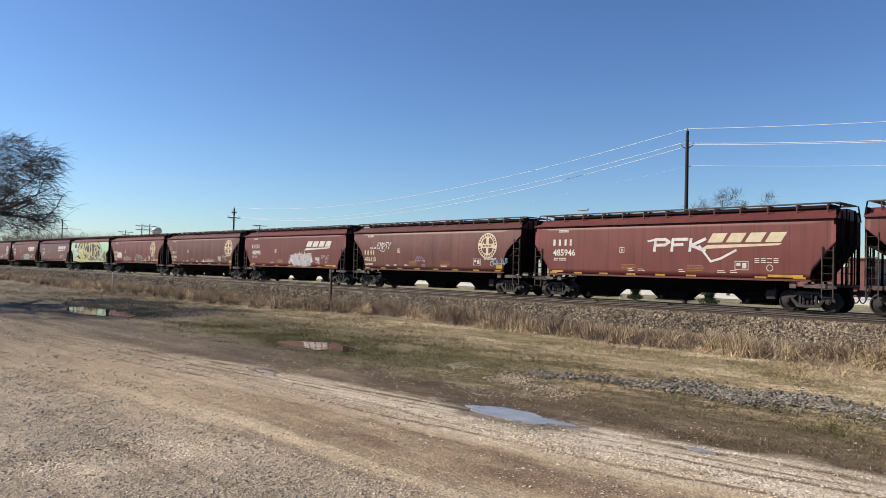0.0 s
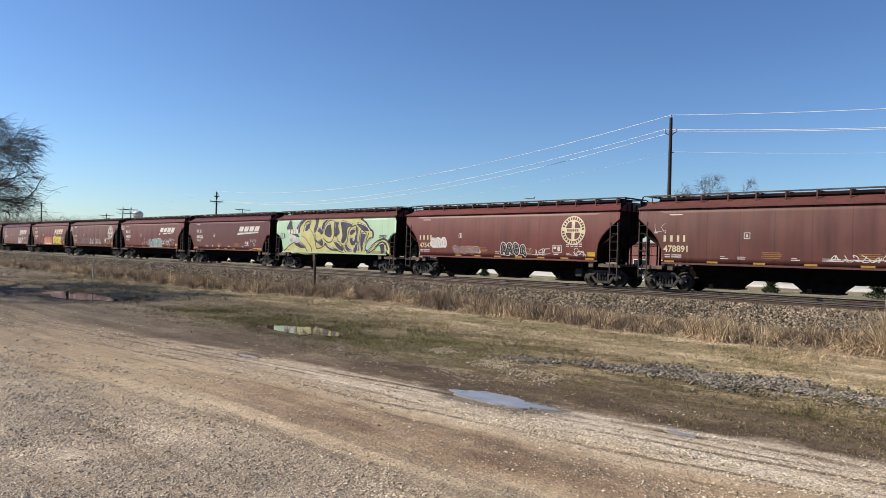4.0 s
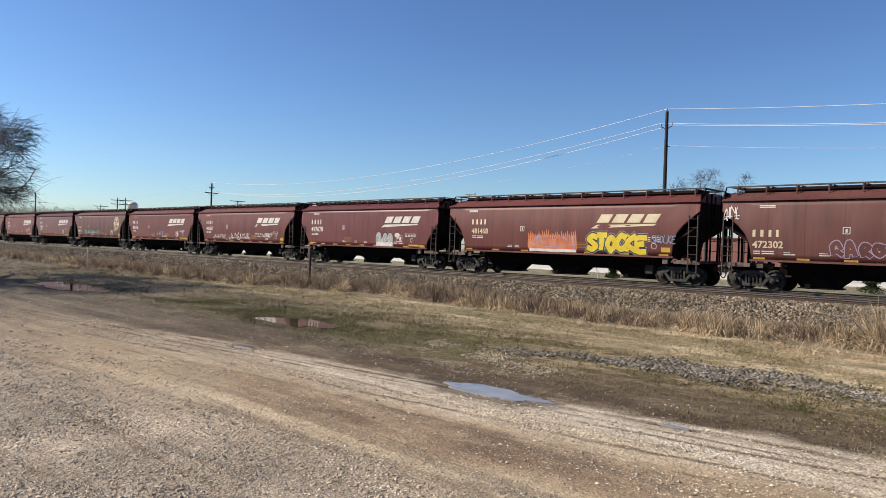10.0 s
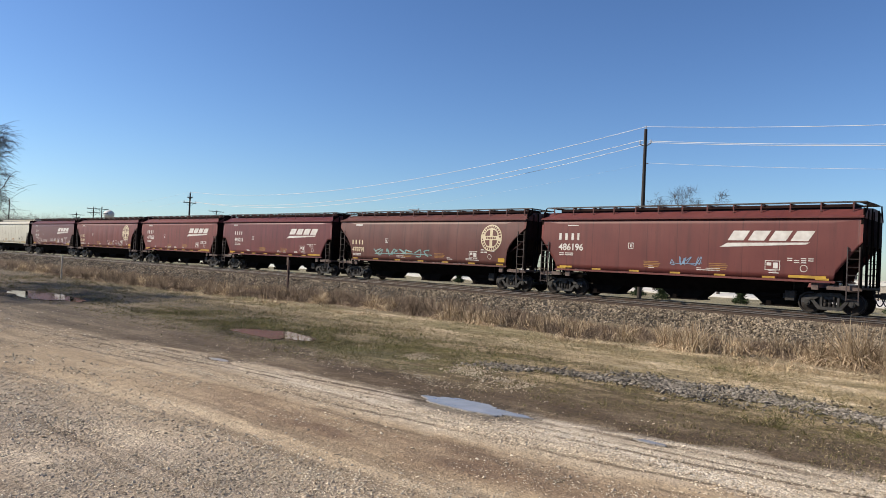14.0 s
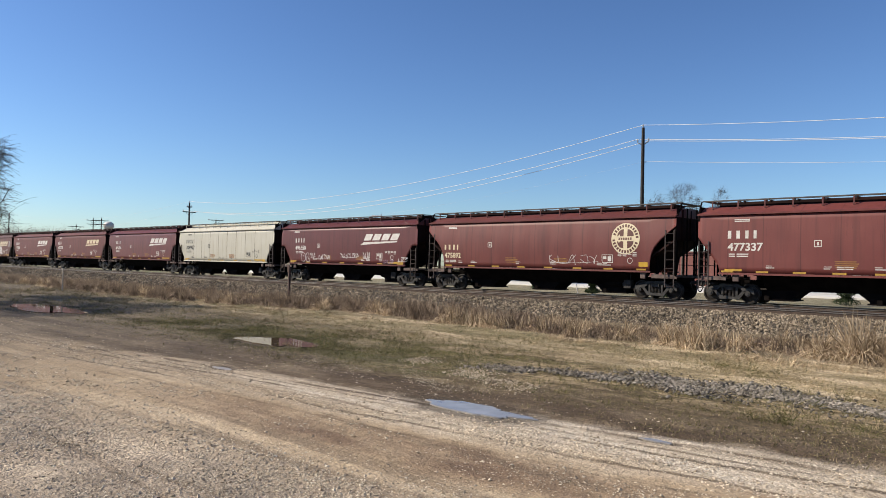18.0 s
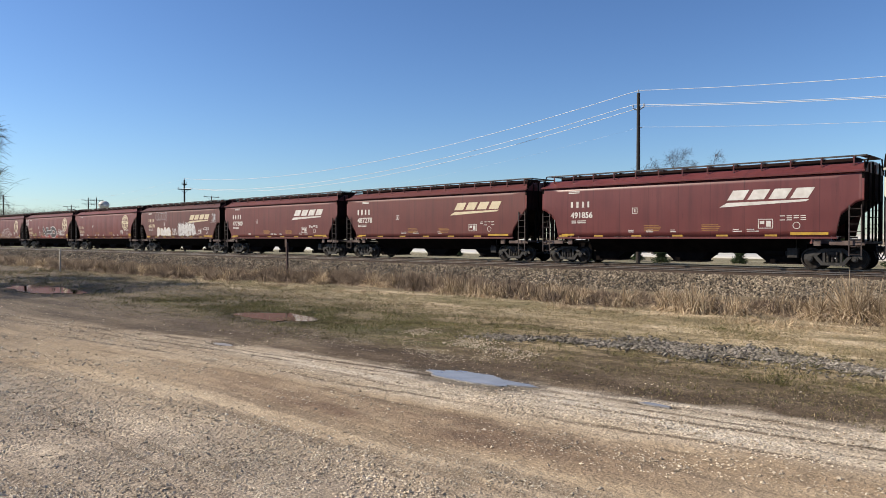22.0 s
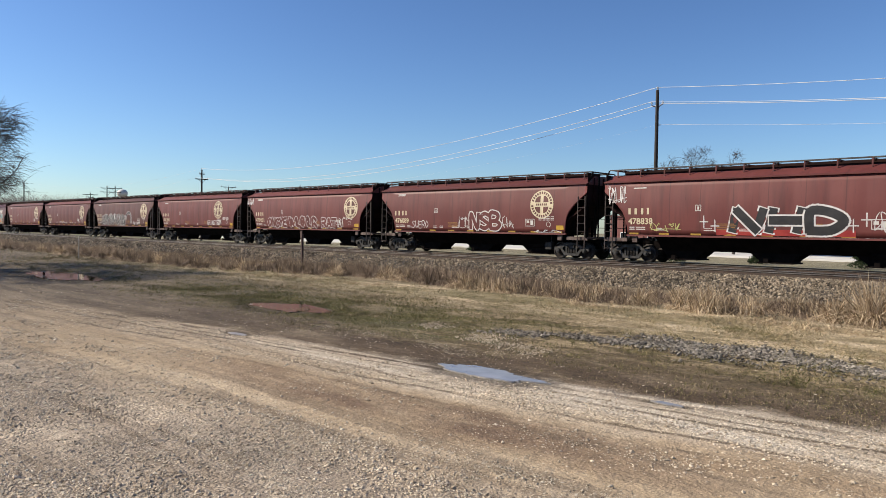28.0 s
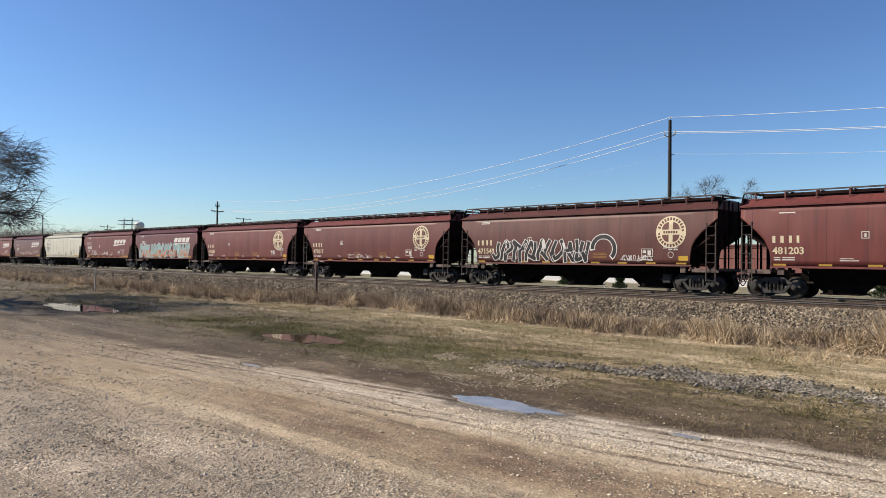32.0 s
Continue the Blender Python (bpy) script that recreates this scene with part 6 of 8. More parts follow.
CLOD = island_mat("dark_earth_clod", [(0.09, 0.065, 0.045), (0.17, 0.125, 0.085), (0.24, 0.18, 0.12)])
STRAW = island_mat("dead_straw_grass", [(0.19, 0.132, 0.082), (0.44, 0.32, 0.20), (0.86, 0.69, 0.46), (0.27, 0.19, 0.12), (0.62, 0.45, 0.265)])
WEED = island_mat("brown_winter_weed", [(0.13, 0.093, 0.066), (0.27, 0.20, 0.145), (0.20, 0.143, 0.10), (0.40, 0.305, 0.215)])
TURF = island_mat("winter_turf", [(0.055, 0.072, 0.018), (0.135, 0.13, 0.04), (0.34, 0.265, 0.14), (0.095, 0.105, 0.028), (0.48, 0.385, 0.22)])
MOSS = island_mat("damp_green_turf", [(0.07, 0.088, 0.022), (0.14, 0.142, 0.04), (0.25, 0.215, 0.092), (0.36, 0.295, 0.15), (0.11, 0.122, 0.033)])
DRYTURF = island_mat("dry_mown_grass", [(0.42, 0.32, 0.19), (0.76, 0.605, 0.39), (0.27, 0.21, 0.11), (0.64, 0.51, 0.32)])

rg = np.random.default_rng(5)
OCT = np.array([(1, 0, 0), (-1, 0, 0), (0, 1, 0), (0, -1, 0), (0, 0, 1), (0, 0, -1)], float)
OCT_F = [(0, 2, 4), (2, 1, 4), (1, 3, 4), (3, 0, 4), (2, 0, 5), (1, 2, 5), (3, 1, 5), (0, 3, 5)]
OCTS = np.array([OCT * rg.uniform(0.55, 1.2, (6, 1)) * np.array([1, rg.uniform(0.6, 1.0), rg.uniform(0.38, 0.62)]) for _ in range(14)])
OCTB = np.array([OCT * rg.uniform(0.7, 1.25, (6, 1)) * np.array([1, rg.uniform(0.65, 1.0), rg.uniform(0.6, 0.95)]) + rg.normal(0, 0.12, (6, 3)) for _ in range(20)])
OCTM = np.array([OCT * rg.uniform(0.7, 1.2, (6, 1)) * np.array([1, rg.uniform(0.6, 1.0), rg.uniform(0.45, 0.75)]) + rg.normal(0, 0.10, (6, 3)) for _ in range(20)])
BLADE = np.array([[(-0.5, 0, 0), (0.5, 0, 0), (-0.42 + a, a * 0.3, 0.5), (0.42 + a, a * 0.3, 0.56), (b, c, e)] for a, b, c, e in
                  ((2, 9, 3, 1.0), (-4, -16, 2, 0.95), (1, 3, -8, 1.1), (-2, -9, -14, 0.95), (6, 24, 1, 0.85), (-8, -32, 6, 0.72), (4, 22, -16, 0.8), (0, 2, 1, 1.3))], float)
BLADE_F = [(0, 1, 2), (1, 3, 2), (2, 3, 4)]
SPEAR = np.array([[(-0.5, 0, 0), (0.5, 0, 0), (a, b, 1.0)] for a, b in ((1, 2), (-3, 1), (2, -3), (-1, -2), (4, 1))], float)


def field_z(pts):
    return np.array([ground_z(x, y) for x, y in pts])


def ring_points(n, near, far, a0, a1, seed, power=1.0):
    """Points spread evenly over angle, thinner with distance, from the camera's stand."""
    r = np.random.default_rng(seed)
    d = np.exp(r.uniform(0, 1, n) ** power * math.log(far / near)) * near
    a = np.radians(r.uniform(a0, a1, n))
    return np.stack([-d * np.sin(a), d * np.cos(a)], 1), d


# gravel on the lot, patchy
pts, dist = ring_points(330000, 5.5, 42.0, 6, 86, 11)


def lot_density(x, y):
    v = y - 0.12 * (max(x, -26.0) + 4)
    if v > 9.7:
        return 0.05 * max(0.0, 0.3 + 2.2 * noise.noise((x * 0.6, y * 1.0, 4.0))) if v < 13 else 0.0
    base = 1.1 if v < 5.0 else 0.75 if v < 5.8 else (0.11 if x > -10 and 6.0 < v < 7.6 else 0.24) if v < 7.9 else 0.6
    return base * max(0.04, 0.5 + 1.7 * noise.noise((x * 0.5, y * 1.1, 7.0)) + 0.8 * noise.noise((x * 1.6, y * 2.4, 3.0)))


keep = rg.random(len(pts)) < np.array([lot_density(x, y) for x, y in pts])
pts, dist = pts[keep], dist[keep]
size = np.minimum(0.0056 * np.exp(np.abs(rg.normal(0, 0.55, len(pts)))), 0.024) * (1 + dist / 20)
pos = np.column_stack([pts, field_z(pts) - size * 0.05])
thing("gravel", scatter("gravel", OCTS, OCT_F[:4], pos, size, 12, 0.5), PEBBLE, "loose pale gravel strewn over the dirt lot", "gravel", kind="stuff")
# stones the size of a fist and less, thick in the grey gravel, few on the worn wheel way
def stone_density(x, y):
    v = y - 0.12 * (max(x, -26.0) + 4)
    grey = 1.0 if v < 5.0 or (x < -12.5 and v < 6.6 and y < 0.9 * (-x) - 6.5) else 0.10
    if 5.0 <= v < 5.5 and grey < 1:
        grey = 0.55
    if 6.9 < v < 7.5:
        grey = 0.35
    if 7.9 < v < 9.5:
        grey = 0.30
    if v > 9.6:
        return 0.02 if v < 11.5 else 0.0
    return grey * max(0.05, 0.45 + 2.2 * noise.noise((x * 0.55, y * 0.9, 21.0)) + 0.7 * noise.noise((x * 2.6, y * 3.4, 5.0)))


pts, dist = ring_points(120000, 5.3, 34.0, 6, 86, 23)
keep = rg.random(len(pts)) < np.array([stone_density(x, y) for x, y in pts])
pts, dist = pts[keep], dist[keep]
size = np.minimum(0.0105 * np.exp(np.abs(rg.normal(0, 0.48, len(pts)))), 0.034) * (0.85 + dist / 34)
thing("lot_stones", scatter("lot_stones", OCTS, OCT_F, np.column_stack([pts, field_z(pts) + size * 0.16]), size, 24, 0.35), ROCK,
      "small angular stones lying on the gravel lot", "stones", kind="stuff")
# clods in the muddy edge
pts, dist = ring_points(9000, 8.0, 38.0, 10, 84, 13)
keep = np.abs(pts[:, 1] - 0.12 * (np.maximum(pts[:, 0], -26) + 4) - 10.4) < 0.9
pts, dist = pts[keep], dist[keep]
size = rg.uniform(0.004, 0.014, len(pts)) * (1 + dist / 40)
thing("mud_clods", scatter("mud_clods", OCTS, OCT_F[:4], np.column_stack([pts, field_z(pts)]), size, 14, 0.5), CLOD, "dark crumbled mud along the road's edge", "mud", kind="stuff")
# a spill of coarse stone between road and track
n = 30000
sx = -rg.uniform(1.8, 11.5, n)
sy = np.interp(-sx, (1.8, 3.3, 5.0, 6.3, 8.0, 10.0, 11.5), (13.9, 14.1, 14.45, 14.2, 14.35, 13.35, 12.9)) + rg.normal(0, 1, n) * np.interp(-sx, (1.8, 4, 6, 8, 9.2, 11.5), (0.25, 0.4, 0.55, 0.4, 0.25, 0.2))
keep = rg.random(n) < np.interp(-sx, (1.8, 3.2, 5, 7.5, 8.8, 9.4, 10.2, 11.5), (0.10, 0.30, 0.55, 0.5, 0.25, 0.12, 0.25, 0.0)) * np.array([0.1 + 1.5 * max(0, noise.noise((x * 0.8, y * 1.5, 2)) + 0.4) for x, y in zip(sx, sy)])
pts = np.column_stack([sx, sy])[keep]
size = rg.uniform(0.024, 0.056, len(pts)) * np.where(rg.random(len(pts)) < 0.5, 0.65, 1.0)
thing("stone_spill", scatter("stone_spill", OCTM, OCT_F, np.column_stack([pts, field_z(pts) + size * 0.5]), size, 15, 0.6), COARSE,
      "spilled heap of coarse grey stone in the grass", "stones", kind="stuff")
# a thin wash of pale pebbles through the turf
n = 3200
u = rg.random(n)
pts = np.column_stack([-15.6 + 7.6 * u, 10.5 + 0.3 * u + rg.normal(0, 0.42, n)])
keep = rg.random(n) < np.array([0.3 + 1.3 * noise.noise((x * 0.9, y * 1.5, 12.0)) for x, y in pts])
pts = pts[keep]
size = rg.uniform(0.008, 0.024, len(pts))
thing("pebble_wash", scatter("pebble_wash", OCTS, OCT_F, np.column_stack([pts, field_z(pts) + size * 0.3]), size, 19, 0.5), PEBBLE, "pale pebbles washed into the muddy grass", "pebbles", kind="stuff")
n = 2600
u = rg.random(n)
pts = np.column_stack([-13.2 + 4.8 * u, 12.9 - 1.3 * u + rg.normal(0, 0.30, n)])
keep = rg.random(n) < np.array([0.35 + 1.4 * noise.noise((x * 0.9, y * 1.5, 31.0)) for x, y in pts])
pts = pts[keep]
size = rg.uniform(0.010, 0.030, len(pts))
thing("pebble_wash", scatter("pebble_wash", OCTB, OCT_F, np.column_stack([pts, field_z(pts) + size * 0.3]), size, 29, 0.5), ROCK, "grey pebbles strewn through the thin grass", "pebbles", kind="stuff")
# ballast stones on the near slope and between the tracks
n = 60000
bxs = -np.exp(rg.uniform(math.log(2.5), math.log(230), n)) + 2.0
bys = np.where(rg.random(n) < 0.75, rg.uniform(26.9, 29.9, n), rg.uniform(29.9, 36.6, n))
bzs = np.interp(bys, [q[0] for q in bed], [q[1] for q in bed]) + rg.uniform(-0.005, 0.035, n)
size = rg.uniform(0.034, 0.068, n) * (1 + np.maximum(-bxs, 0) / 70)
thing("ballast_stones", scatter("ballast_stones", OCTB, OCT_F, np.column_stack([bxs, bys, bzs]), size, 16, 0.7), BALLAST_STONES,
      "angular crushed stone heaped along the track", "ballast", kind="stuff")


def tufts(name, n_clumps, per, x0, x1, ylo, yhi, h0, h1, width, spread, material, label, category, seed, taller=()):
    r = np.random.default_rng(seed)
    cx = -np.exp(r.uniform(math.log(-x1), math.log(-x0), n_clumps))
    cy = ylo + (yhi - ylo) * r.beta(1.2, 1.0, n_clumps)
    away = np.clip((-cx - 18) / 25, 0, 1)
    cy += 1.9 * away * (cy - ylo) / (yhi - ylo)
    edge = np.array([1.0 * noise.noise((x * 0.28, 1.0, seed)) + 0.5 * noise.noise((x * 1.1, 4.0, seed)) for x in cx])
    cy = np.maximum(cy, ylo + 0.6 + edge)
    lush = np.array([noise.noise((x * 0.35, y * 0.45, 3.0)) + 0.5 * noise.noise((x * 1.0, y * 1.2, 8.0)) for x, y in zip(cx, cy)])
    some = lush + r.normal(0, 0.18, n_clumps) + 0.4 * away > -0.22
    cx, cy, lush, away, n_clumps = cx[some], cy[some], lush[some], away[some], int(some.sum())
    hh = r.uniform(h0, h1, n_clumps) * (0.5 + 1.5 * np.clip(0.35 + lush, 0, 1))
    hh *= 1 + 0.75 * away
    for tx, ty, tr, k in taller:
        hh *= 1 + k * np.exp(-((cx - tx) ** 2 + (cy - ty) ** 2) / tr ** 2)
    far = np.hypot(cx, cy)
    i = np.repeat(np.arange(n_clumps), per)
    px = cx[i] + r.normal(0, spread, len(i))
    py = cy[i] + r.normal(0, spread, len(i))
    z = np.maximum(np.interp(py, [q[0] for q in bed], [q[1] for q in bed]), 0.0) - 0.03
    ht = hh[i] * r.uniform(0.45, 1.1, len(i))
    w = width * (0.7 + far[i] / 38) * r.uniform(0.7, 1.4, len(i))
    sc = np.column_stack([w, w, ht])
    return thing(name, scatter(name, BLADE, BLADE_F, np.column_stack([px, py, z]), sc, seed + 1, 0.8), material, label, category, kind="stuff")


TALL = ((-9.3, 20.9, 0.9, 0.8), (-5.6, 21.3, 0.9, 1.2), (-16.5, 22.4, 2.0, 0.5), (-26, 23.5, 4.0, 0.6), (-40, 22.5, 8.0, 0.7), (-70, 22.5, 20.0, 0.8))
tufts("tall_dead_grass", 900, 34, -170, -2.2, 20.8, 25.6, 0.05, 0.13, 0.0042, 0.21, STRAW, "tall dead straw-coloured grass along the track", "grass", 61, TALL)
tufts("winter_weeds", 1700, 36, -170, -2.2, 20.6, 26.4, 0.05, 0.12, 0.0044, 0.26, WEED, "tangled brown winter weeds below the ballast", "weeds", 71, TALL)
tufts("low_straw", 700, 26, -120, -2.2, 18.8, 23.0, 0.08, 0.22, 0.006, 0.25, STRAW, "low bleached grass at the belt's foot", "grass", 81)
tufts("green_clumps", 3600, 13, -75, -2.2, 11.3, 18.6, 0.035, 0.085, 0.0055, 0.075, TURF, "small green and brown clumps of grass in the field", "grass", 91)
tufts("straw_clumps", 3800, 13, -75, -2.2, 15.2, 20.4, 0.035, 0.085, 0.0055, 0.08, DRYTURF, "small straw-coloured clumps of grass in the field", "grass", 95)

def fans(name, clumps, material, label, seed):
    """Bunches of long dead blades that arch outwards and fall over; clumps: x, y, radius, height, number of blades."""
    r = np.random.default_rng(seed)
    verts, faces, base = [], [], 0
    for cx, cy, rad, high, count in clumps:
        count = int(count)
        a = r.uniform(0, 2 * np.pi, count)
        px, py = cx + rad * 0.55 * r.normal(0, 0.5, count), cy + rad * 0.4 * r.normal(0, 0.5, count)
        z0 = np.maximum(np.interp(py, [q[0] for q in bed], [q[1] for q in bed]), 0.05) - 0.04
        ln = high * r.uniform(0.45, 1.25, count)
        lean = r.beta(1.5, 1.3, count) * 1.75
        dx, dy = np.cos(a), np.sin(a)
        w = r.uniform(0.005, 0.013, count) * (0.6 + math.hypot(cx, cy) / 45)
        rows = []
        for q, (t, wide) in enumerate(((0.0, 1.0), (0.38, 0.9), (0.72, 0.65), (1.0, 0.12))):
            bend = lean * (0.35 + 0.65 * t)
            out, up = ln * t * np.sin(bend), ln * t * np.cos(bend * (1 + 0.35 * t))
            x, y, z = px + dx * out, py + dy * out, z0 + np.maximum(up, -0.02)
            rows.append(np.stack([np.column_stack([x - w * wide, y - 0.4 * w * wide, z]), np.column_stack([x + w * wide, y + 0.4 * w * wide, z])], 1))
        v = np.stack(rows, 1).reshape(count, 8, 3)
        verts.append(v.reshape(-1, 3))
        f = np.array([(0, 1, 3, 2), (2, 3, 5, 4), (4, 5, 7, 6)])
        faces.append((f[None] + (base + np.arange(count) * 8)[:, None, None]).reshape(-1, 4))
        base += count * 8
    verts, faces = np.concatenate(verts), np.concatenate(faces)
    me = bpy.data.meshes.new(name)
    me.vertices.add(len(verts))
    me.vertices.foreach_set("co", verts.reshape(-1))
    me.loops.add(faces.size)
    me.loops.foreach_set("vertex_index", faces.reshape(-1))
    me.polygons.add(len(faces))
    me.polygons.foreach_set("loop_start", np.arange(len(faces)) * 4)
    me.update(calc_edges=True)
    return thing(name, me, material, label, "grass", kind="stuff")


# big bunches at the foot of the belt, then smaller ones wandering along it
BUNCHES = [(-5.2, 21.6, 0.75, 1.25, 520), (-6.0, 21.5, 0.5, 0.85, 260), (-4.3, 21.9, 0.7, 1.1, 400), (-9.4, 20.9, 0.8, 0.85, 460), (-10.3, 21.2, 0.6, 0.7, 300), (-8.4, 21.5, 0.6, 0.6, 260), (-7.4, 22.6, 0.5, 0.7, 260),
           (-11.9, 21.4, 0.6, 0.65, 260), (-13.6, 21.0, 0.6, 0.55, 240), (-15.2, 21.3, 0.5, 0.55, 200), (-17.4, 21.3, 0.7, 0.6, 260), (-19.6, 21.3, 0.8, 0.75, 320), (-20.9, 22.3, 0.8, 0.7, 300), (-25.2, 22.3, 0.9, 0.7, 300)]
br = np.random.default_rng(63)
straw_bunch, weed_bunch = list(BUNCHES), []
for k in range(1250):
    x = -math.exp(br.uniform(math.log(2.6), math.log(95)))
    foot = float(np.interp(-x, (2.6, 5, 7.6, 9.5, 15, 19, 25, 32, 39, 60), (21.3, 21.4, 21.9, 20.8, 20.8, 21.0, 22.0, 20.8, 19.4, 19.4)))
    up = br.beta(1.0, 1.6)
    y = foot + up * 4.3
    thick = noise.noise((x * 0.40, y * 0.55, 14.0)) + 0.5 * noise.noise((x * 1.1, y * 1.3, 4.0))
    if thick > 0.12 and br.random() < 0.8 - 0.4 * up:
        straw_bunch.append((x, y, br.uniform(0.25, 0.6), br.uniform(0.36, 0.75) * (1 - 0.4 * up), br.uniform(80, 190)))
    elif thick > (-0.04 if x > -13 else -0.5):
        tall = 1 + 0.8 * min(1.0, max(0.0, (-x - 13) / 8))
        weed_bunch.append((x, y, br.uniform(0.25, 0.7), br.uniform(0.20, 0.46) * tall, br.uniform(50, 120) * tall))
fans("grass_bunches", straw_bunch, STRAW, "arching bunches of dead straw-coloured grass along the track", 65)
fans("weed_bunches", weed_bunch, WEED, "tangled bunches of brown dead weeds below the ballast", 67)

# short turf, thick towards the track, thin by the road
pts, dist = ring_points(330000, 9.5, 60.0, 8, 80, 17, 0.9)
dense = np.array([0.15 + 0.6 * min(1.0, max(0.0, (y - 9.6) / 3.0)) + 0.6 * noise.noise((x * 0.3, y * 0.7, 5.0)) for x, y in pts])
keep = (pts[:, 1] > 9.8) & (pts[:, 1] < 21.2) & (rg.random(len(pts)) < dense)
for px, py, ha, hb in PUDDLES:
    keep &= ((pts[:, 0] - px) / (ha * 1.15)) ** 2 + ((pts[:, 1] - py) / (hb * 1.25)) ** 2 > 1
pts, dist = pts[keep], dist[keep]
dry = rg.random(len(pts)) < np.clip((pts[:, 1] - 15.0 + 3.5 * np.clip((pts[:, 0] + 11) / 5, 0, 1)) / 5.0 + 0.55 * np.array([noise.noise((x * 0.35, y * 0.6, 11.0)) for x, y in pts]), 0.10, 0.92)
olive = np.array([noise.noise((x * 0.25, y * 0.5, 43.0)) for x, y in pts]) + 0.25
dry &= ~((pts[:, 1] > 17.6) & (pts[:, 0] < -7.0) & (rg.random(len(pts)) < 2.2 * olive))
for name, sel, material, label in (("green_turf", ~dry, TURF, "short patchy green and tan turf"), ("dry_turf", dry, DRYTURF, "short dry mown grass")):
    q, dq = pts[sel], dist[sel]
    lush = np.clip(0.7 + 1.6 * np.array([noise.noise((x * 1.3, y * 1.9, 6.0)) + 0.6 * noise.noise((x * 4.0, y * 5.0, 2.0)) for x, y in q]), 0.25, 2.0)
    ht, w = rg.uniform(0.012, 0.045, len(q)) * lush * (1 + dq / 60), 0.0055 * (0.6 + dq / 14) * rg.uniform(0.6, 1.5, len(q))
    thing(name, scatter(name, SPEAR, [(0, 1, 2)], np.column_stack([q, field_z(q) - 0.004]), np.column_stack([w, w, ht]), 18, 0.9), material, label, "grass", kind="stuff")

# damp green stretch round the middle puddle
r = np.random.default_rng(141)
n = 75000
pts = np.column_stack([-r.uniform(10.5, 29, n), 13.4 + r.normal(0, 1.5, n)])
thick = np.array([0.75 + 1.5 * noise.noise((x * 0.4, y * 0.8, 17.0)) + 0.7 * noise.noise((x * 1.5, y * 2.2, 9.0)) for x, y in pts])
keep = r.random(n) < thick * np.clip((-pts[:, 0] - 10.5) / 3.5, 0, 1) * np.clip((29 + pts[:, 0]) / 6, 0, 1)
for px, py, ha, hb in PUDDLES:
    keep &= ((pts[:, 0] - px) / (ha * 1.15)) ** 2 + ((pts[:, 1] - py) / (hb * 1.25)) ** 2 > 1
pts = pts[keep]
d = np.hypot(pts[:, 0], pts[:, 1])
w = 0.0055 * (0.6 + d / 14) * r.uniform(0.6, 1.5, len(pts))
thing("damp_turf", scatter("damp_turf", SPEAR, [(0, 1, 2)], np.column_stack([pts, field_z(pts) - 0.004]), np.column_stack([w, w, r.uniform(0.018, 0.06, len(pts))]), 142, 0.9), MOSS,
      "damp green turf in the hollow round the puddle", "grass", kind="stuff")

# ---------------------------------------------------------------- trees
BARK = mat("grey_brown_bark", (0.055, 0.045, 0.038), 0.9, 0.0, (0.12, 0.10, 0.085), 6.0, 8, 0.8, 25)
TWIG = mat("dark_winter_twigs", (0.055, 0.045, 0.042), 0.9, 0.0, (0.10, 0.085, 0.075), 3.0, 4)
# paler than the near twigs: distance haze painted into the colour
FARTWIG = mat("haze_pale_far_twigs", (0.15, 0.125, 0.115), 0.9, 0.0, (0.20, 0.17, 0.15), 0.4, 4)
LEAF = island_mat("dull_winter_leaf", [(0.045, 0.05, 0.022), (0.09, 0.085, 0.035), (0.07, 0.055, 0.03), (0.03, 0.04, 0.018)])
CONIFER = island_mat("dark_evergreen", [(0.025, 0.045, 0.018), (0.05, 0.075, 0.03), (0.035, 0.05, 0.022)])


def tubes(name, segs, sides=4):
    """Joined tapering tubes from (a, b, ra, rb)."""
    a = np.array([s[0] for s in segs], float)
    b = np.array([s[1] for s in segs], float)
    ra, rb = np.array([s[2] for s in segs]), np.array([s[3] for s in segs])
    d = b - a
    d /= np.linalg.norm(d, axis=1)[:, None] + 1e-9
    up = np.where(np.abs(d[:, 2:3]) > 0.9, np.array([[1.0, 0, 0]]), np.array([[0, 0, 1.0]]))
    u = np.cross(d, up)
    u /= np.linalg.norm(u, axis=1)[:, None]
    v = np.cross(d, u)
    rings = []
    for base, rad in ((a, ra), (b, rb)):
        for k in range(sides):
            t = 2 * math.pi * k / sides
            rings.append(base + rad[:, None] * (u * math.cos(t) + v * math.sin(t)))
    verts = np.stack(rings, 1).reshape(-1, 3)
    n = len(segs)
    f = [(k, (k + 1) % sides, sides + (k + 1) % sides, sides + k) for k in range(sides)]
    faces = (np.array(f)[None] + (np.arange(n) * 2 * sides)[:, None, None]).reshape(-1, 4)
    me = bpy.data.meshes.new(name)
    me.vertices.add(len(verts))
    me.vertices.foreach_set("co", verts.reshape(-1))
    me.loops.add(faces.size)
    me.loops.foreach_set("vertex_index", faces.reshape(-1))
    me.polygons.add(len(faces))
    me.polygons.foreach_set("loop_start", np.arange(len(faces)) * 4)
    me.update(calc_edges=True)
    return me


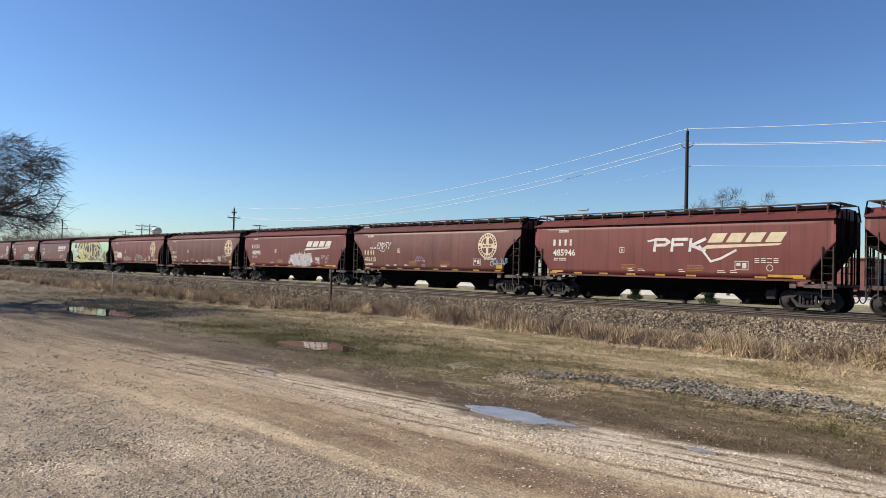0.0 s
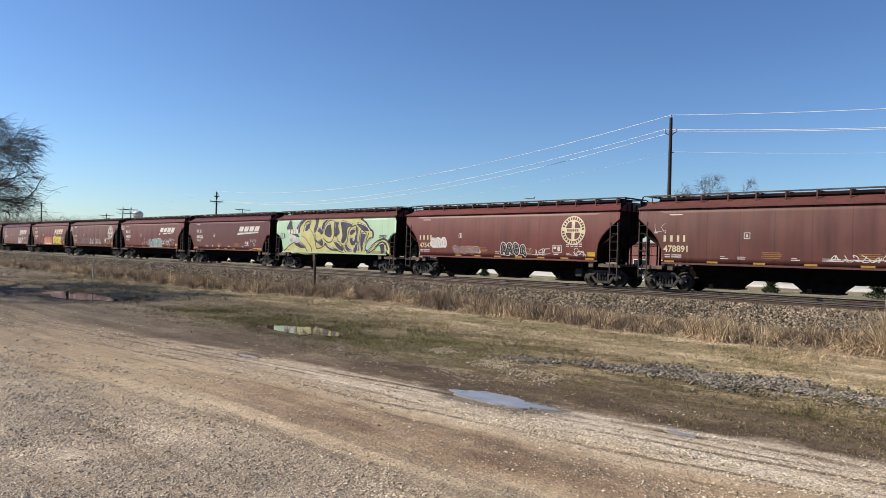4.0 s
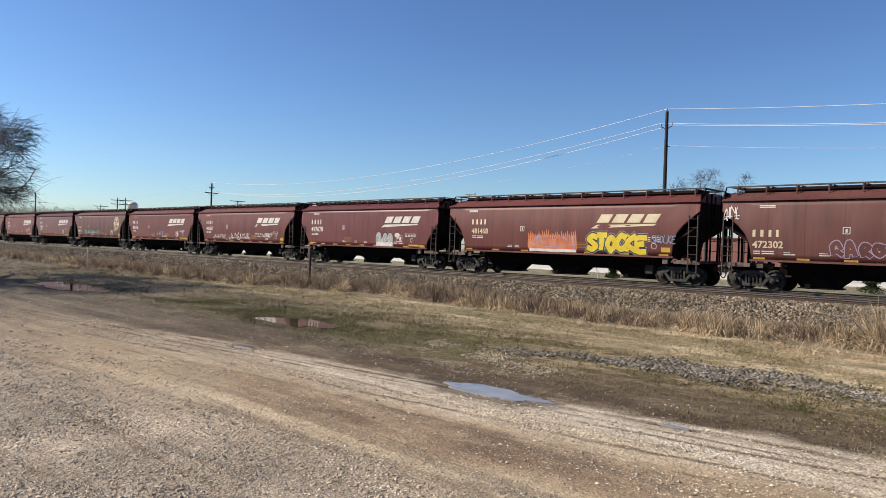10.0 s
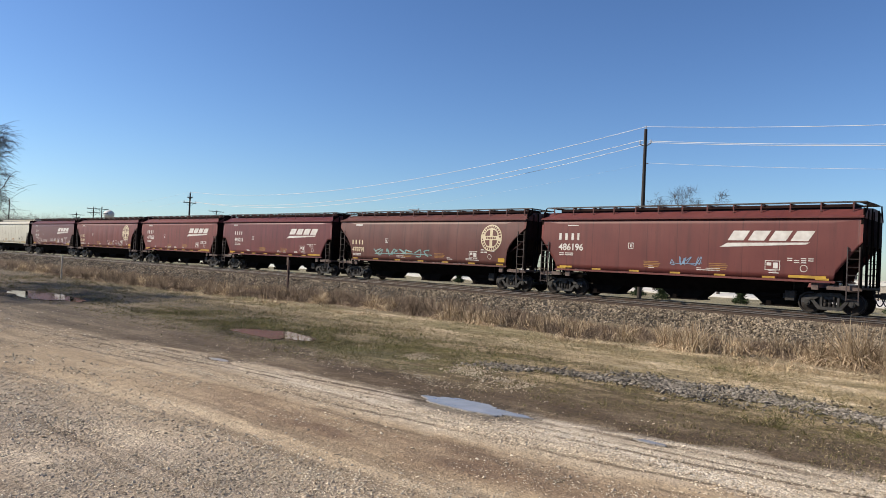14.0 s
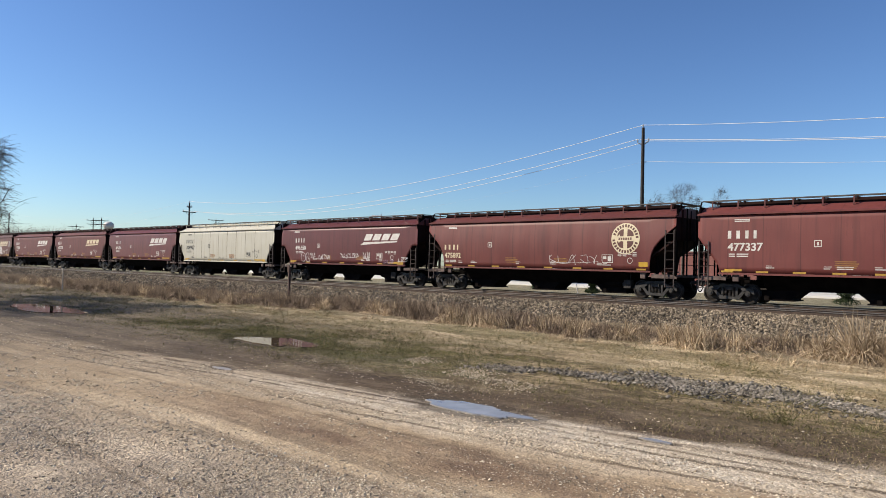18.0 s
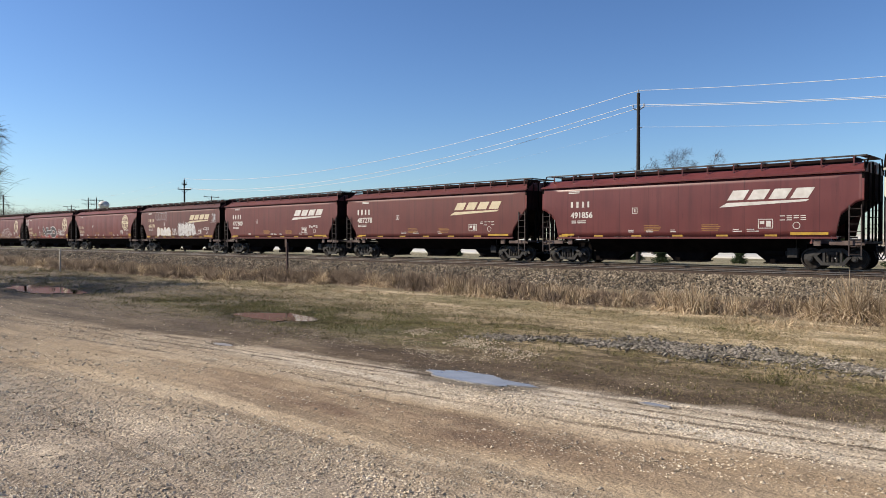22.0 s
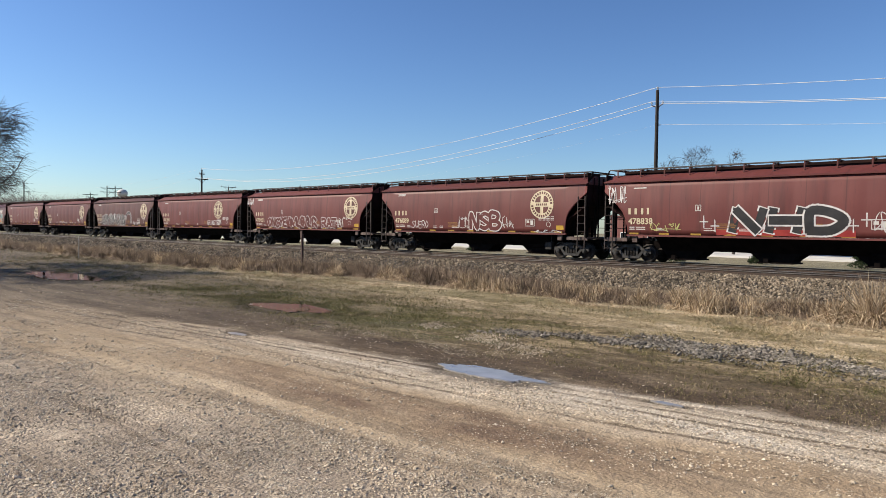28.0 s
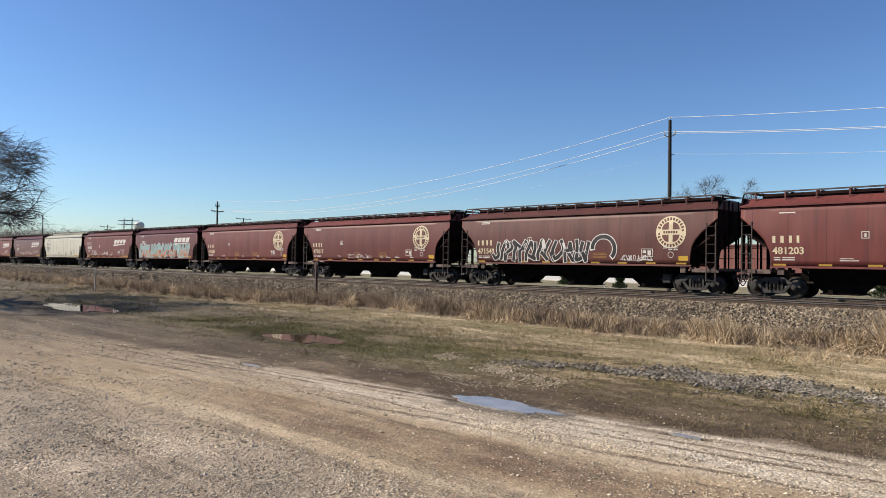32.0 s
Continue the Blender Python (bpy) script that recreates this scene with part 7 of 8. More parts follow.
def grow(rng, a, d, length, r, depth, out, droop, split, wild):
    """Branches that fork, bend and thin out."""
    steps_ = 3
    p = Vector(a)
    d = Vector(d).normalized()
    for i in range(steps_):
        d = (d + Vector((rng.gauss(0, wild), rng.gauss(0, wild), rng.gauss(0, wild) - droop * (1 if depth < 3 else 0)))).normalized()
        q = p + d * length / steps_
        r2 = r * (1 - 0.16)
        out.setdefault(depth, []).append((p[:], q[:], r, r2))
        p, r = q, r2
        if depth > 0 and i > 0 or depth == 1:
            for _ in range(split if i == steps_ - 1 else 1):
                e = (d + Vector((rng.gauss(0, 0.62), rng.gauss(0, 0.62), rng.gauss(0.05, 0.45)))).normalized()
                grow(rng, p, e, length * rng.uniform(0.62, 0.86), r * 0.66, depth - 1, out, droop, split, wild)
    return out


def bare_tree(name, x, y, height, seed, spread=0.5, depth=5, trunk=0.28, limbs=6, droop=0.02, twig=TWIG, label="", leaves=0, split=2, start=0.28, group="", thin=1.0, wild=0.13, spray=0, low=-1.0, rise=0.45, env=None, reach=0.27):
    rng = random.Random(seed)
    tree = thing(name, None, None, label, "tree", group, m=pose(x, y, -0.02))
    top = Vector((rng.gauss(0, 0.2), rng.gauss(0, 0.2), height * start))
    part("trunk", tubes("trunk", [((0, 0, 0), (top * 0.5)[:], trunk * 1.25, trunk), ((top * 0.5)[:], top[:], trunk, trunk * 0.85)], 9), BARK, tree)
    fine = []

    def inside(p):
        if env is None:
            return True
        d = Vector((p[0] / env[0], p[1] / env[0], max(0.0, p[2] - env[1]) / env[2]))
        return d.length < 1 + 0.30 * noise.noise(Vector(p) * 0.45 + Vector((seed, 0, 0)))

    for i in range(limbs):
        a = 2 * math.pi * (i + rng.uniform(-0.3, 0.3)) / limbs
        out = {}
        d = Vector((math.cos(a) * spread, math.sin(a) * spread, rng.uniform(rise, rise + 0.65)))
        grow(rng, top * rng.uniform(0.8, 1.0), d, height * reach, trunk * 0.55, depth, out, droop, split, wild)
        out = {k: [s for s in v if s[1][2] > low and inside(s[1])] for k, v in out.items()}
        thick = [s for k, v in out.items() if k >= depth - 1 for s in v]
        fine += [(p, q, r * thin, e * thin) for k, v in out.items() if k < depth - 1 for p, q, r, e in v]
        if thick:
            part("limb", tubes("limb", thick, 6), BARK, tree)
    if spray:
        rs = np.random.default_rng(seed + 1)
        ends = np.array([s[1] for s in fine])
        a = ends[rs.integers(0, len(ends), spray)]
        out_ = (a - np.array(top)) * np.array([1, 1, 0.6])
        d = out_ / (np.linalg.norm(out_, axis=1)[:, None] + 1e-6) * 0.75 + rs.normal(0, 0.42, (spray, 3))
        step = rs.uniform(0.12, 0.36, (spray, 1))
        for k in range(3):
            d = d / np.linalg.norm(d, axis=1)[:, None] + rs.normal(0, 0.16, (spray, 3)) + np.array([0, 0, -0.17])
            b = a + d / np.linalg.norm(d, axis=1)[:, None] * step
            fine += [(tuple(p), tuple(q), (0.010 - 0.002 * k) * thin, (0.008 - 0.002 * k) * thin) for p, q in zip(a, b)]
            a = b
    crown = part("crown", tubes("crown", fine, 3), twig, tree)
    if leaves:
        r = np.random.default_rng(seed)
        ends = np.array([s[1] for s in fine])
        pick = ends[r.integers(0, len(ends), leaves)] + r.normal(0, 0.10, (leaves, 3))
        leaf = np.array([[(-0.5, 0, 0), (0, -0.3, 0.1), (0.5, 0, 0), (0, 0.3, 0.1)]], float)
        part("leaves", scatter("leaves", leaf, [(0, 1, 2, 3)], pick, r.uniform(0.04, 0.09, leaves), seed, 1.4), LEAF, tree)
    return tree


bare_tree("spreading_tree", -47.0, 5.2, 12.6, 8, 1.25, 6, 0.42, 13, 0.05, TWIG, "wide old tree with dense dark drooping winter branches", 1500, 2, 0.36, thin=1.1, spray=14000, low=4.0, rise=0.2, env=(7.5, 6.4, 3.4))
# added tree outside the view, placed to cast shadow over the lot
bare_tree("spreading_tree", -45.0, -5.0, 10.0, 19, 1.0, 5, 0.36, 7, 0.03, TWIG, "winter tree added out of view for its shadow on the lot", 1000, 2, 0.30, thin=1.6, spray=3000)
for k, (x, h, rx, zc, rz) in enumerate(((-44.0, 12.8, 2.5, 10.1, 2.2), (-40.4, 14.4, 2.1, 11.0, 2.4), (-35.7, 12.9, 0.75, 10.5, 2.0))):
    bare_tree("bare_tree", x, 86, h, 30 + k, 0.55, 6, 0.16, 7, -0.02, TWIG, "bare winter tree behind the railway", split=2, start=0.60, group="bare trees beyond the track",
              thin=1.7, reach=0.15, env=(rx, zc, rz), wild=0.10, spray=500)
far_rng = random.Random(77)
for k in range(22):
    a, r_ = radians(12.3 + k * 0.33 + far_rng.uniform(-0.15, 0.15)), far_rng.uniform(330, 410)
    bare_tree("bare_tree", -r_ * math.cos(a), r_ * math.sin(a), far_rng.uniform(14.5, 17.0) * r_ / 360, 50 + k % 6, 0.7, 4, 0.25, 6, -0.01, FARTWIG, "hazy bare winter tree far off along the line",
              split=2, start=0.3, group="distant bare trees", thin=2.6, spray=1000)


def small_evergreen(x, y, h, seed):
    r = np.random.default_rng(seed)
    tree = thing("young_evergreen", None, None, "small dark bushy evergreen planted beyond the track", "shrub", "young evergreens", m=pose(x, y, -0.02))
    part("trunk", tubes("trunk", [((0, 0, 0), (0, 0, h * 0.9), 0.05, 0.015)], 6), BARK, tree)
    n = 2600
    z = r.beta(1.2, 1.6, n) * h
    rad = (1 - z / h * 0.9) * h * 0.42 * np.sqrt(r.random(n)) * (0.75 + 0.35 * np.sin(z * 9))
    a = r.uniform(0, 6.283, n)
    p = np.column_stack([rad * np.cos(a), rad * np.sin(a), z + 0.12])
    part("needles", scatter("needles", SPEAR, [(0, 1, 2)], p, np.column_stack([np.full(n, 0.035), np.full(n, 0.035), r.uniform(0.10, 0.2, n)]), seed, 1.6), CONIFER, tree)


for k, (x, y, h) in enumerate(((-35.6, 57.5, 1.7), (-32.5, 60.5, 1.8), (-28.4, 57.0, 2.0), (-15.2, 59.5, 2.3), (-12.0, 60.0, 2.1), (-45, 62, 1.7), (-56, 62, 1.6), (-23.0, 60, 1.6))):
    small_evergreen(x, y, h, 200 + k)

# ---------------------------------------------------------------- pole line
POLEWOOD = mat("dark_treated_pole_wood", (0.022, 0.018, 0.016), 0.85, 0.0, (0.05, 0.04, 0.034), 2.0, 8, 0.5, 30, stretch=(4, 4, 0.4))
PORCELAIN = mat("glazed_insulator", (0.55, 0.57, 0.60), 0.25, 0.0, (0.42, 0.44, 0.47), 3.0, 3)
WIRE = mat("bright_aluminium_wire", (0.85, 0.85, 0.85), 0.5, 0.0, (0.78, 0.78, 0.78), 1.0, 3)


def insulator(p, parent, lean=(0, 0, 1)):
    bm = bmesh.new()
    d = Vector(lean)
    for k in range(3):
        rod(bm, Vector(p) + d * (0.06 * k), Vector(p) + d * (0.06 * k + 0.035), 0.075 - 0.01 * k, 8)
    rod(bm, Vector(p) - d * 0.08, Vector(p) + d * 0.2, 0.025, 6)
    part("insulator", bm, PORCELAIN, parent)


def utility_pole(x, y, height, arms, label, r=0.15):
    """arms: (height below the top, half length); a half length of 0 leaves brackets only."""
    pole = thing("utility_pole", None, None, label, "utility pole", "utility poles", m=pose(x, y, -0.05))
    part("pole", tubes("pole", [((0, 0, 0), (0, 0, height / 2), r * 1.15, r), ((0, 0, height / 2), (0, 0, height), r, r * 0.8)], 10), POLEWOOD, pole)
    insulator((0, 0, height + 0.08), pole)
    for down, half in arms:
        z = height - down
        bm = bmesh.new()
        box(bm, -0.06, 0.06, -half, half, z - 0.07, z + 0.07)
        part("crossarm", bm, POLEWOOD, pole)
        for s in (-1, 1):
            insulator((0, s * (half - 0.1), z + 0.15), pole)
            bm = bmesh.new()
            rod(bm, (0.07, s * half * 0.6, z), (0.07, s * 0.1, z - half * 0.5), 0.025, 5)
            part("brace", bm, IRON, pole)
    return pole


main_pole = utility_pole(-27.26, 50.9, 13.4, (), "tall dark wooden utility pole carrying bright wires")
for s in (-1, 1):
    bm = bmesh.new()
    rod(bm, (0, 0, 12.05), (s * 0.46, 0, 12.28), 0.035, 6)
    part("bracket", bm, IRON, main_pole)
    insulator((s * 0.46, 0, 12.38), main_pole)
bm = bmesh.new()
rod(bm, (0.1, 0, 10.72), (0.32, 0, 10.72), 0.03, 6)
part("stub_bracket", bm, IRON, main_pole)
utility_pole(-111.0, 56.8, 11.7, ((1.55, 1.1), (0.7, 0.45)), "wooden utility pole with two crossarms")
utility_pole(-217.6, 60.3, 13.8, ((2.6, 1.4),), "far wooden utility pole above the train")
utility_pole(-153.2, 85.0, 11.8, ((0.15, 1.9),), "far wooden pole with one long crossarm", 0.13)
utility_pole(-205.6, 73.1, 11.1, ((0.5, 2.0), (1.2, 1.0)), "far wooden pole with one long crossarm", 0.13)
utility_pole(-192.4, 72.5, 12.4, ((0.5, 1.6), (1.5, 1.6)), "far twin wooden pole of a switching frame", 0.14)
utility_pole(-191.0, 74.0, 12.5, ((0.6, 1.7), (1.6, 1.5)), "far twin wooden pole of a switching frame", 0.14)
utility_pole(58.0, 48.5, 13.4, (), "tall dark wooden utility pole beside the railway")


def wire(a, b, sag, r, label):
    a, b = Vector(a), Vector(b)
    n = 40
    pts = [a.lerp(b, i / n) - Vector((0, 0, 4 * sag * (i / n) * (1 - i / n))) for i in range(n + 1)]
    thing("overhead_wire", tubes("overhead_wire", [(p[:], q[:], r, r) for p, q in zip(pts, pts[1:])], 5), WIRE, label, "wire", "overhead wires")


P1, P2, P3, P0 = (-27.26, 50.9), (-111.0, 56.8), (-217.6, 60.3), (58.0, 48.5)
wire((*P1, 13.55), (*P2, 11.85), 2.3, 0.021, "bright sagging aluminium overhead wire")
wire((P1[0] - 0.46, P1[1], 12.5), (P2[0], P2[1] - 1.0, 10.3), 2.4, 0.021, "bright sagging aluminium overhead wire")
wire((P1[0] + 0.46, P1[1], 12.28), (P2[0], P2[1] + 1.0, 10.3), 2.55, 0.021, "bright sagging aluminium overhead wire")
wire((P1[0] + 0.2, P1[1], 10.72), (P2[0], P2[1], 8.2), 2.0, 0.003, "thin dull service wire")
wire((*P1, 13.55), (*P0, 13.55), 2.45, 0.018, "bright sagging aluminium overhead wire")
wire((P1[0] - 0.46, P1[1], 12.5), (P0[0] - 0.46, P0[1], 12.5), 2.6, 0.018, "bright sagging aluminium overhead wire")
wire((P1[0] + 0.46, P1[1], 12.28), (P0[0] + 0.46, P0[1], 12.3), 2.5, 0.018, "bright sagging aluminium overhead wire")
wire((P1[0] + 0.3, P1[1], 10.72), (P0[0], P0[1], 10.72), 2.3, 0.010, "bright sagging aluminium overhead wire")
wire((*P2, 11.85), (*P3, 13.9), 2.5, 0.007, "far sagging overhead wire")
wire((P2[0], P2[1] - 1.0, 10.3), (P3[0], P3[1] - 1.2, 11.2), 2.5, 0.007, "far sagging overhead wire")

# ---------------------------------------------------------------- posts beside the track
REDPOST = mat("rust_brown_post", (0.055, 0.032, 0.027), 0.8, 0.0, (0.11, 0.062, 0.05), 5.0, 7, 0.3, 40)
PALEPOST = mat("weathered_white_post", (0.50, 0.46, 0.40), 0.8, 0.0, (0.38, 0.34, 0.28), 5.0, 7, 0.2, 40)
mp_ = thing("marker_post", None, None, "rusty brown marker post standing in the tall grass", "post", m=pose(-34.83, 24.0, 0.0))
bm = bmesh.new()
part("post", box(bm, -0.06, 0.06, -0.06, 0.06, 0, 2.05, 0.01), REDPOST, mp_)
bm = bmesh.new()
part("sign_plate", box(bm, -0.10, 0.10, -0.085, -0.065, 1.78, 2.22, 0.005), REDPOST, mp_, "dark rusty plate")
wp = thing("stake", None, None, "thin weathered white stake at the grass edge", "post", m=pose(-53.16, 18.14, 0.0))
bm = bmesh.new()
part("shaft", box(bm, -0.035, 0.035, -0.035, 0.035, 0, 1.55, 0.008), PALEPOST, wp)
bm = bmesh.new()
part("cap", box(bm, -0.042, 0.042, -0.042, 0.042, 1.55, 1.6, 0.005), PALEPOST, wp)
thing("leaning_stake", tubes("leaning_stake", [((0, 0, 0), (-0.35, 0, 1.5), 0.05, 0.045)], 8), WHITE, "white stake leaning over beyond the track", "post", m=pose(-36.5, 56.5, 0.0))

# ---------------------------------------------------------------- beyond the track: road, shop, vehicles, tower
CONCRETE = mat("pale_concrete_paving", (0.68, 0.66, 0.60), 0.85, 0.0, (0.76, 0.74, 0.69), 0.3, 8, 0.1, 20, stains=(0.58, 0.55, 0.49), stain_scale=0.15)
BRICKRED = mat("red_brown_metal_siding", (0.17, 0.055, 0.045), 0.6, 0.0, (0.20, 0.07, 0.055), 1.0, 6, 0.1, 20)
TRIM = mat("white_trim", (0.75, 0.74, 0.70), 0.6, 0.0, (0.65, 0.63, 0.60), 2.0, 5)
DARKGLASS = mat("dark_window_glass", (0.02, 0.025, 0.03), 0.08, 0.0, (0.03, 0.035, 0.04), 2.0, 3, spec=0.7)
bm = bmesh.new()
box(bm, -420, 90, 75.0, 107.5, -0.2, 0.10)
thing("road", bm, CONCRETE, "wide pale concrete road and forecourt beyond the railway", "road", kind="structure")
bm = bmesh.new()
box(bm, -420, 90, 74.6, 74.98, -0.2, 0.22, 0.02)
thing("kerb", bm, CONCRETE, "low concrete kerb along the road", "kerb", kind="structure")

shop = thing("shop_building", None, None, "long low red-brown shop with white letter shapes and a flat roof", "building", m=pose(-34, 108, 0))
bm = bmesh.new()
part("wall", box(bm, -32, 2.5, 0, 22, 0, 5.2), BRICKRED, shop)
bm = bmesh.new()
part("roof", box(bm, -32.3, 2.8, -0.3, 22.3, 5.2, 5.4, 0.03), BRICKRED, shop)
bm = bmesh.new()
part("base_course", box(bm, -32.05, 2.55, -0.06, 0.0, 0, 0.7), BRICKRED, shop)
for i in range(28):
    bm = bmesh.new()
    part("siding_rib", box(bm, -31.6 + i * 1.19, -31.53 + i * 1.19, -0.04, 0.0, 0.7, 5.2), BRICKRED, shop)
for i in range(9):
    u = -7.9 + i * 0.92
    bm = bmesh.new()
    part("sign_letter", box(bm, u, u + 0.62, -0.14, -0.045, 4.12, 4.85, 0.03), TRIM, shop, "white letter shape")
for i in range(5):
    bm = bmesh.new()
    part("sign_letter", box(bm, -5.2 + i * 0.5, -4.85 + i * 0.5, -0.12, -0.045, 3.35, 3.75, 0.02), TRIM, shop, "white letter shape")
for i in range(2):
    u = -30 + i * 5.0
    w_ = part("window", box(bmesh.new(), u, u + 2.6, -0.08, -0.045, 1.0, 2.6), TRIM, shop)
    part("pane", box(bmesh.new(), u + 0.1, u + 2.5, -0.11, -0.082, 1.1, 2.5), DARKGLASS, w_)

shed = thing("storage_shed", None, None, "low pale metal shed beside the red-brown shop", "building", m=pose(-14, 112, 0))
part("wall", box(bmesh.new(), -16, 16, 0, 9, 0, 1.9), PALEPOST, shed, "grey-brown lower wall")
part("fascia", box(bmesh.new(), -16.1, 16.1, -0.1, 9.1, 1.9, 2.5), TRIM, shed, "white fascia band")
part("roof", box(bmesh.new(), -16.2, 16.2, -0.2, 9.2, 2.5, 2.62, 0.02), TRIM, shed)

TYRE = mat("black_tyre_rubber", (0.02, 0.02, 0.02), 0.85, 0.0, (0.035, 0.033, 0.03), 5.0, 4)
RIM = mat("silver_wheel_rim", (0.55, 0.55, 0.56), 0.35, 0.8, (0.42, 0.42, 0.43), 5.0, 4)
CARWHITE = mat("white_vehicle_paint", (0.72, 0.72, 0.70), 0.25, 0.0, (0.66, 0.66, 0.64), 1.0, 4, spec=0.6)
CARSILVER = mat("silver_vehicle_paint", (0.42, 0.43, 0.45), 0.28, 0.5, (0.37, 0.38, 0.40), 1.0, 4, spec=0.6)
CARDARK = mat("dark_vehicle_paint", (0.03, 0.032, 0.04), 0.22, 0.0, (0.045, 0.046, 0.055), 1.0, 4, spec=0.6)
LAMPRED = mat("red_tail_lamp", (0.35, 0.01, 0.01), 0.2, 0.0, (0.28, 0.01, 0.01), 2.0, 2)
LAMPCLEAR = mat("clear_head_lamp", (0.7, 0.7, 0.7), 0.1, 0.2, (0.6, 0.6, 0.6), 2.0, 2)
BODIES = {
    "sedan": ([(-2.3, 0.35), (-2.35, 0.75), (-2.2, 0.95), (-1.4, 1.02), (-0.7, 1.42), (0.55, 1.45), (1.25, 1.02), (2.1, 0.88), (2.35, 0.6), (2.3, 0.3)], [(-1.22, 1.02), (-0.66, 1.36), (0.50, 1.38), (1.05, 1.02)], 1.42, 0.32),
    "pickup": ([(-2.9, 0.5), (-2.95, 1.15), (-0.75, 1.15), (-0.7, 1.2), (-0.55, 1.82), (0.75, 1.86), (1.35, 1.25), (2.65, 1.15), (2.9, 0.85), (2.85, 0.45)], [(-0.5, 1.25), (-0.42, 1.74), (0.7, 1.77), (1.15, 1.25)], 1.85, 0.38),
    "suv": ([(-2.35, 0.45), (-2.4, 1.1), (-2.15, 1.7), (-1.6, 1.78), (0.5, 1.76), (1.25, 1.15), (2.2, 1.02), (2.4, 0.75), (2.35, 0.4)], [(-2.0, 1.15), (-1.85, 1.65), (0.45, 1.66), (1.05, 1.15)], 1.48, 0.36)}


ROAD_WHEELS = {}


def road_wheel(parent, x, y, r):
    bm = bmesh.new()
    rod(bm, (0, -0.11, 0), (0, 0.11, 0), r, 20)
    w = part("wheel", bm, TYRE, parent)
    w.matrix_parent_inverse = Matrix.Translation((x, y, r))
    ROAD_WHEELS.setdefault(parent.name, []).append(w)
    bm = bmesh.new()
    rod(bm, (0, -0.125, 0), (0, 0.125, 0), r * 0.6, 14)
    rod(bm, (0, -0.14, 0), (0, 0.14, 0), r * 0.18, 8)
    part("rim", bm, RIM, w)
    return w


def vehicle(kind, paint, x, y, facing, label):
    """facing: 1 to the right along the road, -1 to the left."""
    prof, glass, axle, r = BODIES[kind]
    car = thing(kind, None, None, label, "vehicle", m=pose(x, y, 0.10, 0, 0, 0 if facing > 0 else 180))
    part("body", prism(bmesh.new(), prof, -0.88, 0.88), paint, car)
    for s in (-1, 1):
        part("side_window", prism(bmesh.new(), glass, s * 0.885, s * 0.895), DARKGLASS, car)
        part("head_lamp", box(bmesh.new(), prof[-2][0] - 0.1, prof[-2][0] + 0.02, s * 0.80, s * 0.55, 0.62, 0.80), LAMPCLEAR, car)
        part("tail_lamp", box(bmesh.new(), prof[1][0] - 0.03, prof[1][0] + 0.05, s * 0.80, s * 0.6, 0.72, 0.95), LAMPRED, car)
        part("bumper", box(bmesh.new(), s * 2.2, s * (abs(prof[0][0]) + 0.08), -0.8, 0.8, 0.36, 0.55), CARDARK, car)
        for a in (-axle, axle):
            road_wheel(car, a, s * 0.80, r)
    return car


for k, (kind, paint, x, y, f, label) in enumerate((
        ("pickup", CARWHITE, -104, 98, 1, "white pickup truck parked on the pale forecourt"), ("sedan", CARSILVER, -88, 99, -1, "silver sedan parked on the pale forecourt"),
        ("suv", CARWHITE, -72, 98, 1, "white sport utility parked by the road"), ("sedan", CARDARK, -60, 100, 1, "dark sedan parked by the shop"),
        ("pickup", CARSILVER, -128, 97, 1, "silver pickup truck parked on the pale forecourt"), ("suv", CARDARK, -25, 101, -1, "dark sport utility parked before the shop"),
        ("pickup", CARWHITE, -150, 98, -1, "white pickup truck parked by the road"), ("sedan", CARWHITE, -176, 97, 1, "white sedan parked by the road"))):
    vehicle(kind, paint, x, y, f, label)
MOVING_CAR = vehicle("sedan", CARSILVER, -20, 88, -1, "silver sedan driving along the pale road")

SEMI = thing("semi_truck", None, None, "white semi truck rolling slowly along the road", "truck", m=pose(-90, 92, 0.10))
part("trailer", box(bmesh.new(), -14.0, -1.2, -1.25, 1.25, 1.15, 4.0, 0.03), CARWHITE, SEMI)
part("cab", prism(bmesh.new(), [(-0.6, 0.6), (-0.6, 3.5), (1.4, 3.5), (2.0, 2.2), (3.6, 1.9), (3.8, 0.6)], -1.15, 1.15), CARWHITE, SEMI)
part("windscreen", prism(bmesh.new(), [(1.43, 3.36), (1.95, 2.25), (1.98, 2.26), (1.46, 3.38)], -0.95, 0.95), DARKGLASS, SEMI)
part("chassis", box(bmesh.new(), -13.6, 3.4, -0.45, 0.45, 0.75, 1.1), CARDARK, SEMI)
for x in (3.0, -0.9, -2.2, -12.6, -11.3):
    for s in (-1, 1):
        road_wheel(SEMI, x, s * 1.0, 0.50)

tower = thing("water_tower", None, None, "distant white water tower with a rounded tank", "water tower", m=pose(-1098, 436, 0))
bm = bmesh.new()
rod(bm, (0, 0, 0), (0, 0, 44), 2.2, 16, 1.6)
part("stem", bm, TRIM, tower)
bm = bmesh.new()
bmesh.ops.create_uvsphere(bm, u_segments=24, v_segments=14, radius=1.0, matrix=Matrix.Translation((0, 0, 50)) @ Matrix.Diagonal((7.6, 7.6, 6.2, 1)))
for f in bm.faces:
    f.smooth = True
part("tank", bm, TRIM, tower)

